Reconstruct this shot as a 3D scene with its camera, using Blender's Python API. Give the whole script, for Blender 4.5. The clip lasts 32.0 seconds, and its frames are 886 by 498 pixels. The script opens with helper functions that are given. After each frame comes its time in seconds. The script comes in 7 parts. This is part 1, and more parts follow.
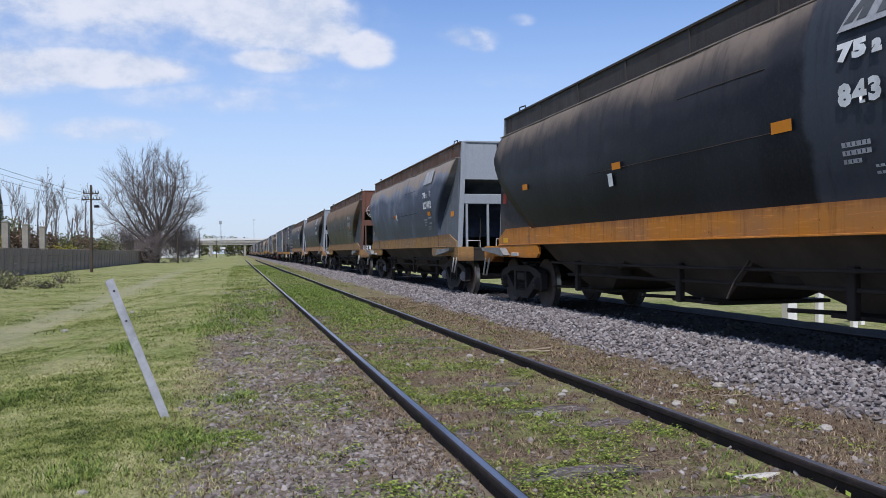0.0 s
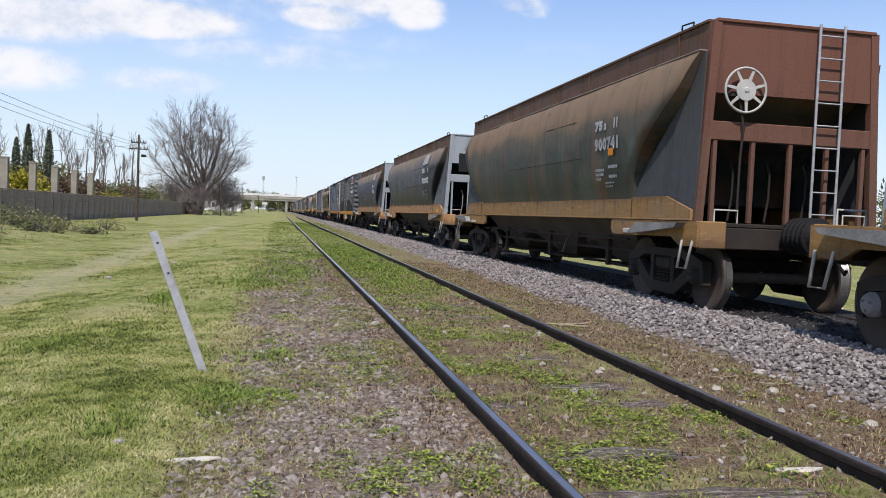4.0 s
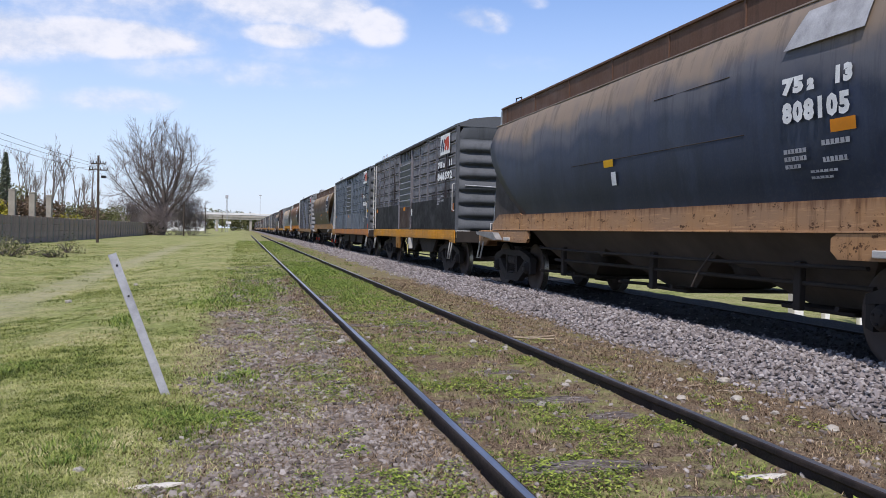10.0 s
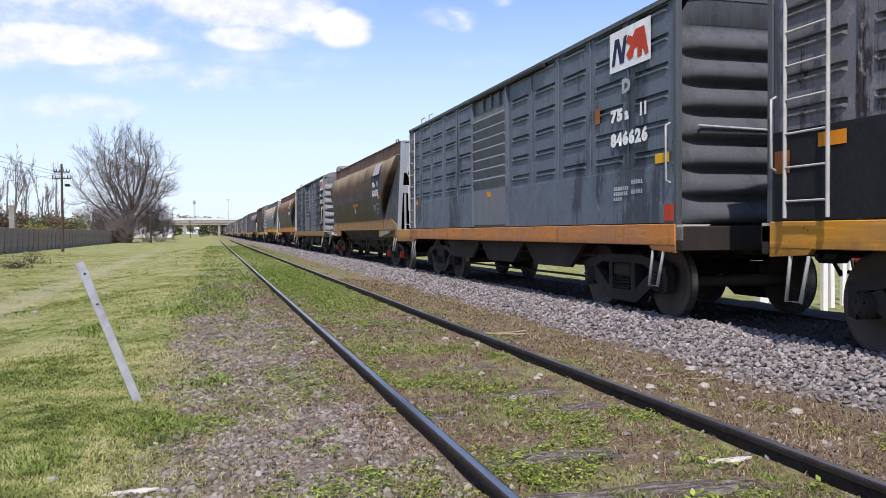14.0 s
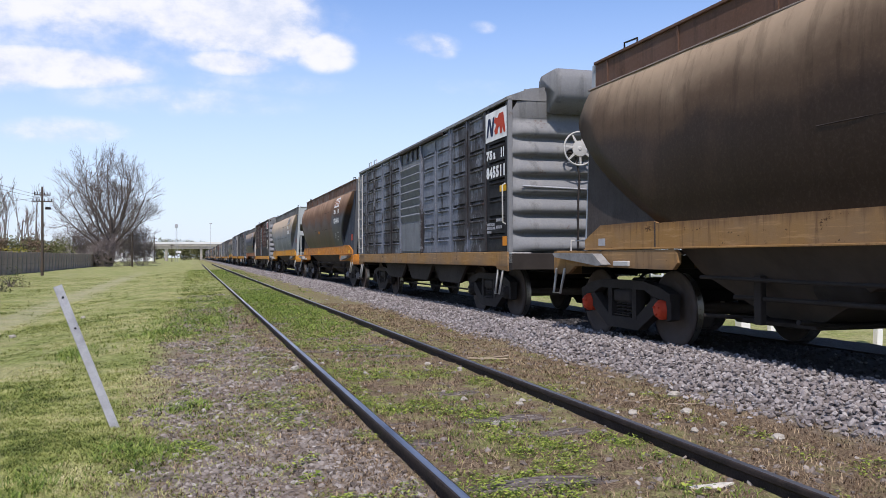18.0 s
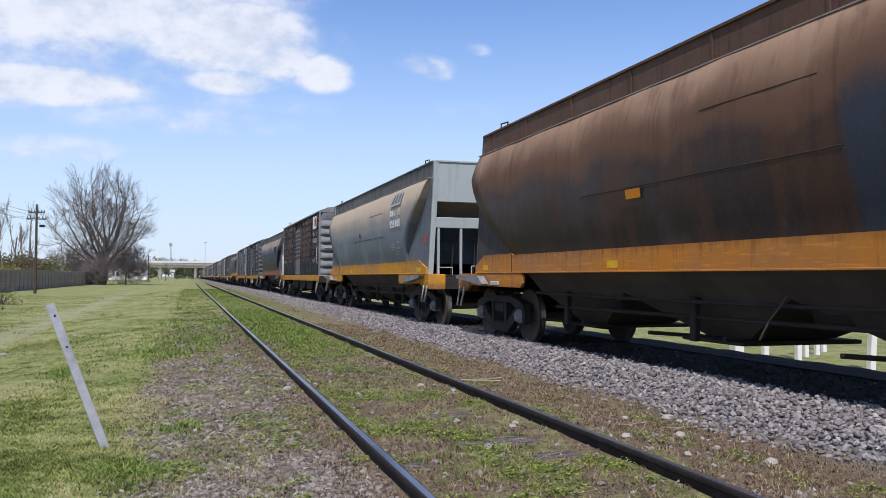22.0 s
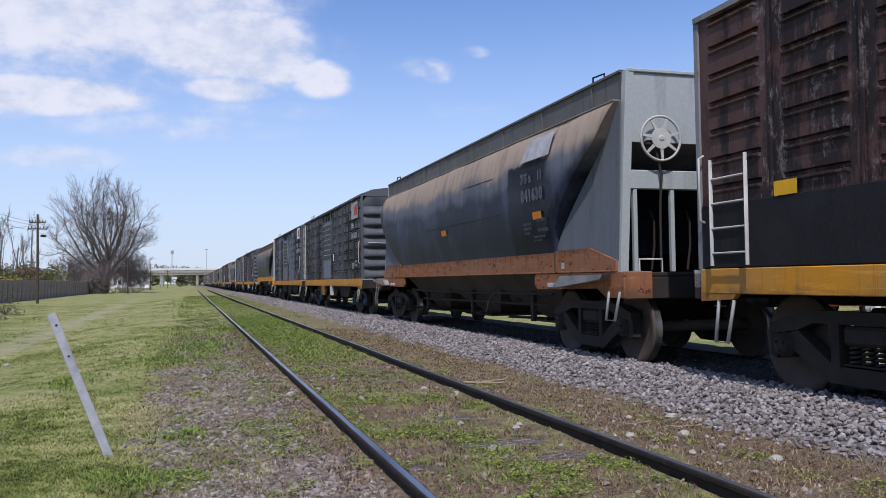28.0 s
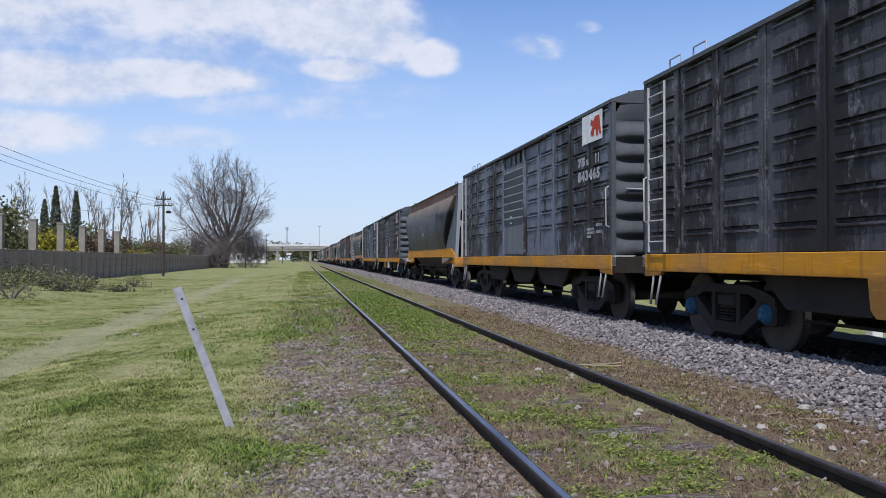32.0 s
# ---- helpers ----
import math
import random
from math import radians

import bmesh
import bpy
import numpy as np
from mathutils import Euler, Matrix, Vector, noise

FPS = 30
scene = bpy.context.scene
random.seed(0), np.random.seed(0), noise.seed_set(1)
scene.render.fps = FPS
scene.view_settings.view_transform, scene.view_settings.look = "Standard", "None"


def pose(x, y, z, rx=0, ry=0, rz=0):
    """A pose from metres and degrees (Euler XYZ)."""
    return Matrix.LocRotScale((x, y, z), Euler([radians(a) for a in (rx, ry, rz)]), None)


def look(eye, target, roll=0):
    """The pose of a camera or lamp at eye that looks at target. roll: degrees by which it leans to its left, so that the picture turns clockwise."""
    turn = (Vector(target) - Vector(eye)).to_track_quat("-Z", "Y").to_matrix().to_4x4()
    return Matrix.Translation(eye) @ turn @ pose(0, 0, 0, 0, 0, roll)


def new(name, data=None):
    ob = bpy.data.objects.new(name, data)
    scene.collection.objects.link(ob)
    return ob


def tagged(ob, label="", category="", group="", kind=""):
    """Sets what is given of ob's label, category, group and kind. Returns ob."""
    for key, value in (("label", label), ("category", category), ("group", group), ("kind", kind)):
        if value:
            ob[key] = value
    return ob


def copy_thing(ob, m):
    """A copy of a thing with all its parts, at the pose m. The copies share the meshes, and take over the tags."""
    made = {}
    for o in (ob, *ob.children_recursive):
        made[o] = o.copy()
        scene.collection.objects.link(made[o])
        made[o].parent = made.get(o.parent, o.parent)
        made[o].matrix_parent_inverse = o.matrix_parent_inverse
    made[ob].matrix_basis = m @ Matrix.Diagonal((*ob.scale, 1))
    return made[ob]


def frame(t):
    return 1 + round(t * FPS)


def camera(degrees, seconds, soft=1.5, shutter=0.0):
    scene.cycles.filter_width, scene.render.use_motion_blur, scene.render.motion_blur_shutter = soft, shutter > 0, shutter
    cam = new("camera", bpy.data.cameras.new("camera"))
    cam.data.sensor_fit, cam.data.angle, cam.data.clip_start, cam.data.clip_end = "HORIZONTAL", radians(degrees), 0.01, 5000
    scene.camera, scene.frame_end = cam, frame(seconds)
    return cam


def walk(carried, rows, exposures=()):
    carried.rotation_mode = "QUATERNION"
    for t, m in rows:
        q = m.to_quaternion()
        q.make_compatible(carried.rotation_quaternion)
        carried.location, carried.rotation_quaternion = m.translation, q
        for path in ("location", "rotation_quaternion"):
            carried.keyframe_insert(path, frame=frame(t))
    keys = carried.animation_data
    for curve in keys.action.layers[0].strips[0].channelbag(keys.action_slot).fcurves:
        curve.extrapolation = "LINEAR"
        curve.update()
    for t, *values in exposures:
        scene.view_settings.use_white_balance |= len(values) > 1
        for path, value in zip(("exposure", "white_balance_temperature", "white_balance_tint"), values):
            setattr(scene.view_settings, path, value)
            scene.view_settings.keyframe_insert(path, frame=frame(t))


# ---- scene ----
# the camera stands beside a grassy siding, held in the hand at about 1.2 m over the rails
cam = camera(56.0, 32.0, soft=0.45)
PATH = [
    (0, -0.007, -0.063, 1.147, 90.14, 0.62, -13.813),
    (0.5, -0.001, -0.04, 1.159, 85.85, -1.145, -13.519),
    (1, 0.013, -0.015, 1.155, 86.273, -0.726, -14.318),
    (1.5, 0.02, -0.003, 1.151, 85.994, -1.132, -15.131),
    (2, 0.003, 0.016, 1.154, 85.601, -0.844, -13.114),
    (2.5, -0.038, 0.036, 1.162, 85.855, -2.192, -10.995),
    (3, -0.04, 0.011, 1.162, 86.234, -3.974, -9.927),
    (3.5, -0.029, 0.026, 1.166, 87.379, -3.131, -10.291),
    (5.5, -0.014, 0.016, 1.167, 88.195, -1.527, -12.52),
    (6, -0.013, 0.003, 1.162, 88.838, -1.19, -12.125),
    (6.5, -0.015, 0.011, 1.167, 88.539, -1.316, -12.015),
    (7, -0.017, 0.008, 1.175, 88.427, -0.987, -10.21),
    (7.5, -0.006, 0.022, 1.179, 90.037, 0.92, -11.818),
    (8, -0.004, 0.022, 1.183, 90.583, 0.505, -13.584),
    (8.5, -0.01, 0.045, 1.177, 90.602, -0.45, -13.627),
    (9, -0.018, 0.056, 1.168, 89.932, -1.473, -14.044),
    (9.5, -0.008, 0.034, 1.175, 90.066, -2.947, -13.458),
    (10, -0.002, 0.027, 1.174, 88.867, -1.273, -13.446),
    (10.5, -0.007, 0.033, 1.177, 88.184, 0.58, -14.326),
    (11, 0.014, 0.017, 1.175, 88.849, 0.891, -15.602),
    (11.5, 0.006, -0.03, 1.175, 88.846, -0.474, -15.23),
    (12, 0.003, -0.039, 1.173, 88.606, 0.687, -15.26),
    (12.5, -0.002, -0.023, 1.176, 88.871, 0.075, -15.879),
    (13, 0, -0.018, 1.172, 89.273, 0.45, -16.528),
    (13.5, -0.004, 0.01, 1.171, 89.413, 0.566, -16.018),
    (14, -0.001, -0.035, 1.169, 88.822, 0.351, -15.473),
    (14.5, -0.001, -0.021, 1.166, 88.725, 0.495, -15.324),
    (16.5, 0.002, -0.038, 1.171, 89.612, -0.075, -14.811),
    (17, 0.008, -0.043, 1.174, 89.951, 0.402, -15.047),
    (17.5, 0.011, -0.034, 1.168, 90.204, 0.142, -16.425),
    (18, 0.008, -0.027, 1.167, 90.511, 0.164, -16.617),
    (18.5, 0.001, -0.028, 1.168, 90.928, -0.076, -16.687),
    (19, 0.002, -0.02, 1.164, 90.371, 0.241, -16.982),
    (19.5, 0.006, -0.022, 1.172, 91.513, 0.018, -15.907),
    (20, 0.004, -0.029, 1.167, 90.532, 0.654, -15.325),
    (20.5, 0.008, -0.023, 1.167, 90.936, 0.531, -17.09),
    (21, 0.001, -0.016, 1.171, 91.217, 0.165, -16.288),
    (21.5, 0.003, -0.018, 1.169, 90.593, 0.23, -15.799),
    (22, 0.012, -0.032, 1.168, 91.958, -0.304, -16.988),
    (22.5, 0.009, 0.003, 1.167, 91.565, -0.135, -18.541),
    (23, 0.006, -0.023, 1.164, 91.618, -0.099, -18.182),
    (23.5, 0.011, -0.016, 1.166, 91.393, -0.415, -18.206),
    (24, 0.008, -0.01, 1.167, 91.763, -0.394, -18.509),
    (24.5, 0.007, 0.006, 1.168, 91.916, -0.158, -18.385),
    (25, 0.003, 0.002, 1.169, 92.336, -0.395, -18.261),
    (25.5, 0.005, -0.005, 1.169, 92.556, -0.206, -18.203),
    (27.5, 0.015, -0.034, 1.165, 93.087, 0.087, -17.922),
    (28, 0.021, -0.029, 1.168, 92.13, 0.75, -16.86),
    (28.5, 0.008, -0.019, 1.167, 93.04, -0.236, -15.71),
    (29, 0.01, -0.023, 1.165, 92.724, -0.157, -14.684),
    (29.5, 0.01, -0.024, 1.167, 93.205, -0.266, -15.506),
    (30, -0.006, 0.008, 1.17, 93.033, -0.009, -14.857),
    (30.5, -0.006, 0.065, 1.177, 92.634, 1.431, -11.38),
    (31, -0.005, 0.098, 1.183, 92.254, 0.519, -10.881),
    (31.5, -0.009, 0.13, 1.176, 90.406, 2.048, -10.796),
    (32, -0.017, 0.154, 1.173, 90.695, -0.012, -9.487),
]
# seconds, stops, kelvin, tint
EXPOSURES = [(0, -0.18, 6000, 15), (1, 0.14, 6700, 15), (2, 0.12, 6700, 15), (3, 0.08, 6600, 13), (6, 0.10, 6550, 15), (7, 0.06, 6400, 14), (8, 0.0, 6200, 12), (9, -0.12, 6100, 16), (10, 0.02, 6300, 17), (11, 0.08, 6350, 14), (12, 0.17, 6450, 16),
             (13, 0.22, 6400, 17), (14, 0.24, 6400, 17), (17, 0.12, 6400, 16), (19, 0.12, 6300, 18), (20, 0.12, 6300, 19), (21, 0.06, 6200, 14), (22, -0.02, 6150, 14), (23, 0.0, 6200, 15), (25, 0.0, 6100, 13), (28, -0.14, 6050, 18), (30, -0.16, 6050, 19), (31, -0.28, 5850, 18), (32, -0.18, 6000, 15)]
walk(cam, [(t, pose(x, y, z, rx, ry, rz)) for t, x, y, z, rx, ry, rz in PATH], EXPOSURES)

# ---- light: a high sun behind the camera, blue sky with cumulus ----
SUN = Vector((-0.27, -0.66, 1.0)).normalized()
SUN_POWER, SKY_POWER = 4.3, 0.10


def make_world():
    world = bpy.data.worlds.new("sky")
    world.use_nodes = True
    scene.world = world
    nt = world.node_tree
    nd, ln = nt.nodes, nt.links
    back = nd["Background"]
    sky = nd.new("ShaderNodeTexSky")
    sky.sky_type, sky.sun_disc = "NISHITA", False
    sky.sun_elevation = math.asin(SUN.z)
    sky.sun_rotation = math.atan2(SUN.x, SUN.y)
    sky.air_density, sky.dust_density, sky.ozone_density = 1.0, 0.4, 3.0
    co = nd.new("ShaderNodeTexCoord").outputs["Generated"]
    sep = nd.new("ShaderNodeSeparateXYZ")
    ln.new(co, sep.inputs[0])

    def m(op, a, b=None, c=None):
        n = nd.new("ShaderNodeMath")
        n.operation = op
        for i, v in enumerate((a, b, c)):
            if v is not None:
                if isinstance(v, (int, float)):
                    n.inputs[i].default_value = v
                else:
                    ln.new(v, n.inputs[i])
        return n.outputs[0]

    def rng(v, a, b, c=0.0, d=1.0):
        n = nd.new("ShaderNodeMapRange")
        n.interpolation_type = "SMOOTHSTEP"
        ln.new(v, n.inputs[0])
        for i, w in enumerate((a, b, c, d)):
            n.inputs[1 + i].default_value = w
        return n.outputs[0]

    # flat plane ahead: x / y and z / y
    yy = m("MAXIMUM", sep.outputs[1], 0.08)
    comb = nd.new("ShaderNodeCombineXYZ")
    ln.new(m("DIVIDE", sep.outputs[0], yy), comb.inputs[0])
    ln.new(m("DIVIDE", sep.outputs[2], yy), comb.inputs[1])

    def noise_of(vec, scale, detail, rough=0.55, stretch=(1, 1, 1)):
        mp = nd.new("ShaderNodeMapping")
        ln.new(vec, mp.inputs[0])
        mp.inputs["Scale"].default_value = stretch
        n = nd.new("ShaderNodeTexNoise")
        n.inputs["Scale"].default_value, n.inputs["Detail"].default_value, n.inputs["Roughness"].default_value = scale, detail, rough
        ln.new(mp.outputs[0], n.inputs["Vector"])
        return n.outputs["Fac"]

    big = noise_of(comb.outputs[0], 9, 6, 0.6, (1, 1.5, 1))
    fine = noise_of(comb.outputs[0], 30, 5, 0.6, (1, 1.4, 1))
    total = None
    # each cumulus: centre and reach on that plane, and how dense it is
    for cx, cz, rx, rz, k in ((-0.12, 0.27, 0.34, 0.085, 0.42), (-0.12, 0.37, 0.26, 0.13, 1.3), (-0.40, 0.31, 0.24, 0.09, 1.0), (0.035, 0.285, 0.115, 0.055, 1.15), (0.085, 0.262, 0.070, 0.036, 1.0), (0.150, 0.246, 0.042, 0.026, 1.0),
                              (0.045, 0.228, 0.060, 0.018, 0.9), (-0.155, 0.210, 0.125, 0.024, 1.15), (-0.30, 0.205, 0.16, 0.036, 1.0), (-0.33, 0.145, 0.13, 0.030, 0.75), (-0.14, 0.140, 0.09, 0.018, 0.55), (-0.02, 0.180, 0.16, 0.022, 0.45),
                              (0.280, 0.266, 0.046, 0.018, 0.72), (0.295, 0.256, 0.026, 0.012, 0.6), (0.352, 0.292, 0.022, 0.010, 0.42), (0.33, 0.215, 0.10, 0.016, 0.24), (0.06, 0.205, 0.15, 0.018, 0.32), (-0.6, 0.22, 0.22, 0.10, 0.9)):
        sub = nd.new("ShaderNodeVectorMath")
        sub.operation = "SUBTRACT"
        ln.new(comb.outputs[0], sub.inputs[0])
        sub.inputs[1].default_value = (cx, cz, 0)
        mul = nd.new("ShaderNodeVectorMath")
        mul.operation = "MULTIPLY"
        ln.new(sub.outputs[0], mul.inputs[0])
        mul.inputs[1].default_value = (1 / rx, 1 / rz, 0)
        dist = nd.new("ShaderNodeVectorMath")
        dist.operation = "LENGTH"
        ln.new(mul.outputs[0], dist.inputs[0])
        one = rng(dist.outputs["Value"], 1.35, 0.35, 0.0, k)
        total = one if total is None else m("MAXIMUM", total, one)
    puff = m("ADD", m("MULTIPLY", m("SUBTRACT", big, 0.5), 1.5), m("MULTIPLY", m("SUBTRACT", fine, 0.5), 0.5))
    cover = rng(m("ADD", total, m("MULTIPLY", puff, m("MINIMUM", m("MULTIPLY", total, 2.0), 1.0))), 0.12, 0.98, 0.0, 0.96)
    # thin clouds elsewhere overhead and behind
    dome = noise_of(co, 2.2, 6, 0.6, (1, 1, 2.2))
    behind = m("MULTIPLY", rng(dome, 0.5, 0.72), rng(sep.outputs[1], 0.35, -0.1))
    cover = m("MAXIMUM", cover, m("MULTIPLY", behind, 0.8))
    cover = m("MULTIPLY", cover, rng(sep.outputs[2], 0.0, 0.05))
    mix = nd.new("ShaderNodeMix")
    mix.data_type = "RGBA"
    ln.new(cover, mix.inputs["Factor"])
    haze = nd.new("ShaderNodeMix")
    haze.data_type = "RGBA"
    ln.new(rng(sep.outputs[2], 0.36, -0.04, 0.0, 0.85), haze.inputs["Factor"])
    deep = nd.new("ShaderNodeMix")
    deep.data_type, deep.blend_type = "RGBA", "MULTIPLY"
    deep.inputs["Factor"].default_value = 1.0
    ln.new(sky.outputs[0], deep.inputs["A"])
    deep.inputs["B"].default_value = (1.28, 1.42, 1.62, 1)
    ln.new(deep.outputs["Result"], haze.inputs["A"])
    haze.inputs["B"].default_value = (6.9, 7.9, 9.0, 1)
    ln.new(haze.outputs["Result"], mix.inputs["A"])
    shade = nd.new("ShaderNodeMix")
    shade.data_type = "RGBA"
    ln.new(rng(m("ADD", m("MULTIPLY", big, 0.6), m("MULTIPLY", fine, 0.4)), 0.35, 0.6), shade.inputs["Factor"])
    shade.inputs["A"].default_value = (6.2, 7.0, 8.2, 1)
    shade.inputs["B"].default_value = (8.9, 9.1, 9.4, 1)
    ln.new(shade.outputs["Result"], mix.inputs["B"])
    ln.new(mix.outputs["Result"], back.inputs[0])
    back.inputs[1].default_value = SKY_POWER


make_world()
sun = new("sun", bpy.data.lights.new("sun", "SUN"))
sun.data.energy, sun.data.angle, sun.data.color = SUN_POWER, radians(0.6), (1.0, 0.95, 0.87)
sun.matrix_basis = look(SUN * 60, (0, 0, 0))

# ---- mesh and material helpers ----


class Mb:
    """Collects the faces of one mesh."""

    def __init__(s):
        s.v, s.f, s.m, s.s = [], [], [], []

    def add(s, vs, fs, mi=0, smooth=False):
        o = len(s.v)
        s.v += [tuple(p) for p in vs]
        s.f += [tuple(i + o for i in q) for q in fs]
        s.m += [mi] * len(fs)
        s.s += [smooth] * len(fs)
        return s

    def box(s, x0, y0, z0, x1, y1, z1, b=0.008, mi=0):
        b = min(b, (x1 - x0) * 0.4, (y1 - y0) * 0.4, (z1 - z0) * 0.4)
        lo, hi, vs, ix = (x0, y0, z0), (x1, y1, z1), [], {}
        for c in ((0, 0, 0), (1, 0, 0), (1, 1, 0), (0, 1, 0), (0, 0, 1), (1, 0, 1), (1, 1, 1), (0, 1, 1)):
            for ax in range(3):
                ix[c, ax] = len(vs)
                vs.append([(lo, hi)[c[k]][k] if k == ax else (lo[k] + b, hi[k] - b)[c[k]] for k in range(3)])
        fs = []
        for ax in range(3):
            u, w = (ax + 1) % 3, (ax + 2) % 3
            for e in (0, 1):
                ring = []
                for a, d in ((0, 0), (1, 0), (1, 1), (0, 1)):
                    c = [0, 0, 0]
                    c[ax], c[u], c[w] = e, a, d
                    ring.append(ix[tuple(c), ax])
                fs.append(ring if e else ring[::-1])
            for a in (0, 1):
                for d in (0, 1):
                    c, q = [0, 0, 0], [0, 0, 0]
                    c[u], c[w], q[u], q[w], q[ax] = a, d, a, d, 1
                    ring = [ix[tuple(c), u], ix[tuple(q), u], ix[tuple(q), w], ix[tuple(c), w]]
                    fs.append(ring[::-1] if a != d else ring)
        for c in ((0, 0, 0), (1, 0, 0), (1, 1, 0), (0, 1, 0), (0, 0, 1), (1, 0, 1), (1, 1, 1), (0, 1, 1)):
            ring = [ix[c, 0], ix[c, 1], ix[c, 2]]
            fs.append(ring if sum(c) % 2 else ring[::-1])
        return s.add(vs, fs, mi)

    def prism(s, poly, ax, a, b, mi=0):
        """A polygon in the two other axes, in their order, drawn out along axis ax from a to b."""
        n, vs = len(poly), []
        for h in (a, b):
            for p in poly:
                q = list(p)
                q.insert(ax, h)
                vs.append(q)
        fs = [tuple(range(n))[::-1], tuple(range(n, 2 * n))] + [(i, (i + 1) % n, n + (i + 1) % n, n + i) for i in range(n)]
        area = sum(poly[i][0] * poly[(i + 1) % n][1] - poly[(i + 1) % n][0] * poly[i][1] for i in range(n))
        if (area < 0) != (ax == 1):
            fs = [q[::-1] for q in fs]
        return s.add(vs, fs, mi)

    def tube(s, pts, r, n=8, mi=0, r1=None):
        """A round bar along the points, tapered to r1."""
        pts = [Vector(p) for p in pts]
        r1 = r if r1 is None else r1
        vs, fs, last = [], [], None
        for i, p in enumerate(pts):
            d = (pts[min(i + 1, len(pts) - 1)] - pts[max(i - 1, 0)]).normalized()
            if last is None:
                u = d.cross(Vector((0, 0, 1)) if abs(d.z) < 0.9 else Vector((1, 0, 0))).normalized()
            else:
                u = (last - d * last.dot(d)).normalized()
            last, w = u, d.cross(u)
            rad = r + (r1 - r) * i / max(1, len(pts) - 1)
            vs += [p + (u * math.cos(2 * math.pi * k / n) + w * math.sin(2 * math.pi * k / n)) * rad for k in range(n)]
        for i in range(len(pts) - 1):
            fs += [(i * n + k, i * n + (k + 1) % n, (i + 1) * n + (k + 1) % n, (i + 1) * n + k) for k in range(n)]
        s.add(vs, fs, mi, True)
        o = len(vs)
        return s.add([vs[k] for k in range(n)] + vs[-n:], [tuple(range(n))[::-1], tuple(range(n, 2 * n))], mi)

    def lathe(s, prof, ax, at, n=24, mi=0, smooth=True):
        """A profile of (along, radius) turned about an axis through at."""
        vs, fs = [], []
        u, w = (ax + 1) % 3, (ax + 2) % 3
        for along, rad in prof:
            for k in range(n):
                q = [0, 0, 0]
                q[ax] = at[ax] + along
                q[u] = at[u] + rad * math.cos(2 * math.pi * k / n)
                q[w] = at[w] + rad * math.sin(2 * math.pi * k / n)
                vs.append(q)
        for i in range(len(prof) - 1):
            fs += [(i * n + k, i * n + (k + 1) % n, (i + 1) * n + (k + 1) % n, (i + 1) * n + k) for k in range(n)]
        fs += [tuple(range(n))[::-1], tuple(range((len(prof) - 1) * n, len(prof) * n))]
        return s.add(vs, fs, mi, smooth)

    def mesh(s, name, *mats):
        me = bpy.data.meshes.new(name)
        me.from_pydata(s.v, [], s.f)
        for m in mats:
            me.materials.append(m)
        me.polygons.foreach_set("material_index", s.m)
        me.polygons.foreach_set("use_smooth", s.s)
        me.update()
        return me


def part(name, mb, material, parent, label="", at=None):
    """One mesh object under a thing or a part; mb is a Mb or a mesh to share."""
    mats = material if isinstance(material, (tuple, list)) else (material,)
    ob = new(name, mb.mesh(name, *mats) if isinstance(mb, Mb) else mb)
    ob.parent = parent
    if at is not None:
        ob.matrix_basis = at
    return tagged(ob, label)


def thing(name, label, category, group="", mb=None, material=None, at=None, kind=""):
    """A top-level thing: an Empty at its base, or a mesh of its own."""
    data = None
    if mb is not None:
        mats = material if isinstance(material, (tuple, list)) else (material,)
        data = mb.mesh(name, *mats) if isinstance(mb, Mb) else mb
    ob = new(name, data)
    if at is not None:
        ob.matrix_basis = at
    return tagged(ob, label, category, group, kind)


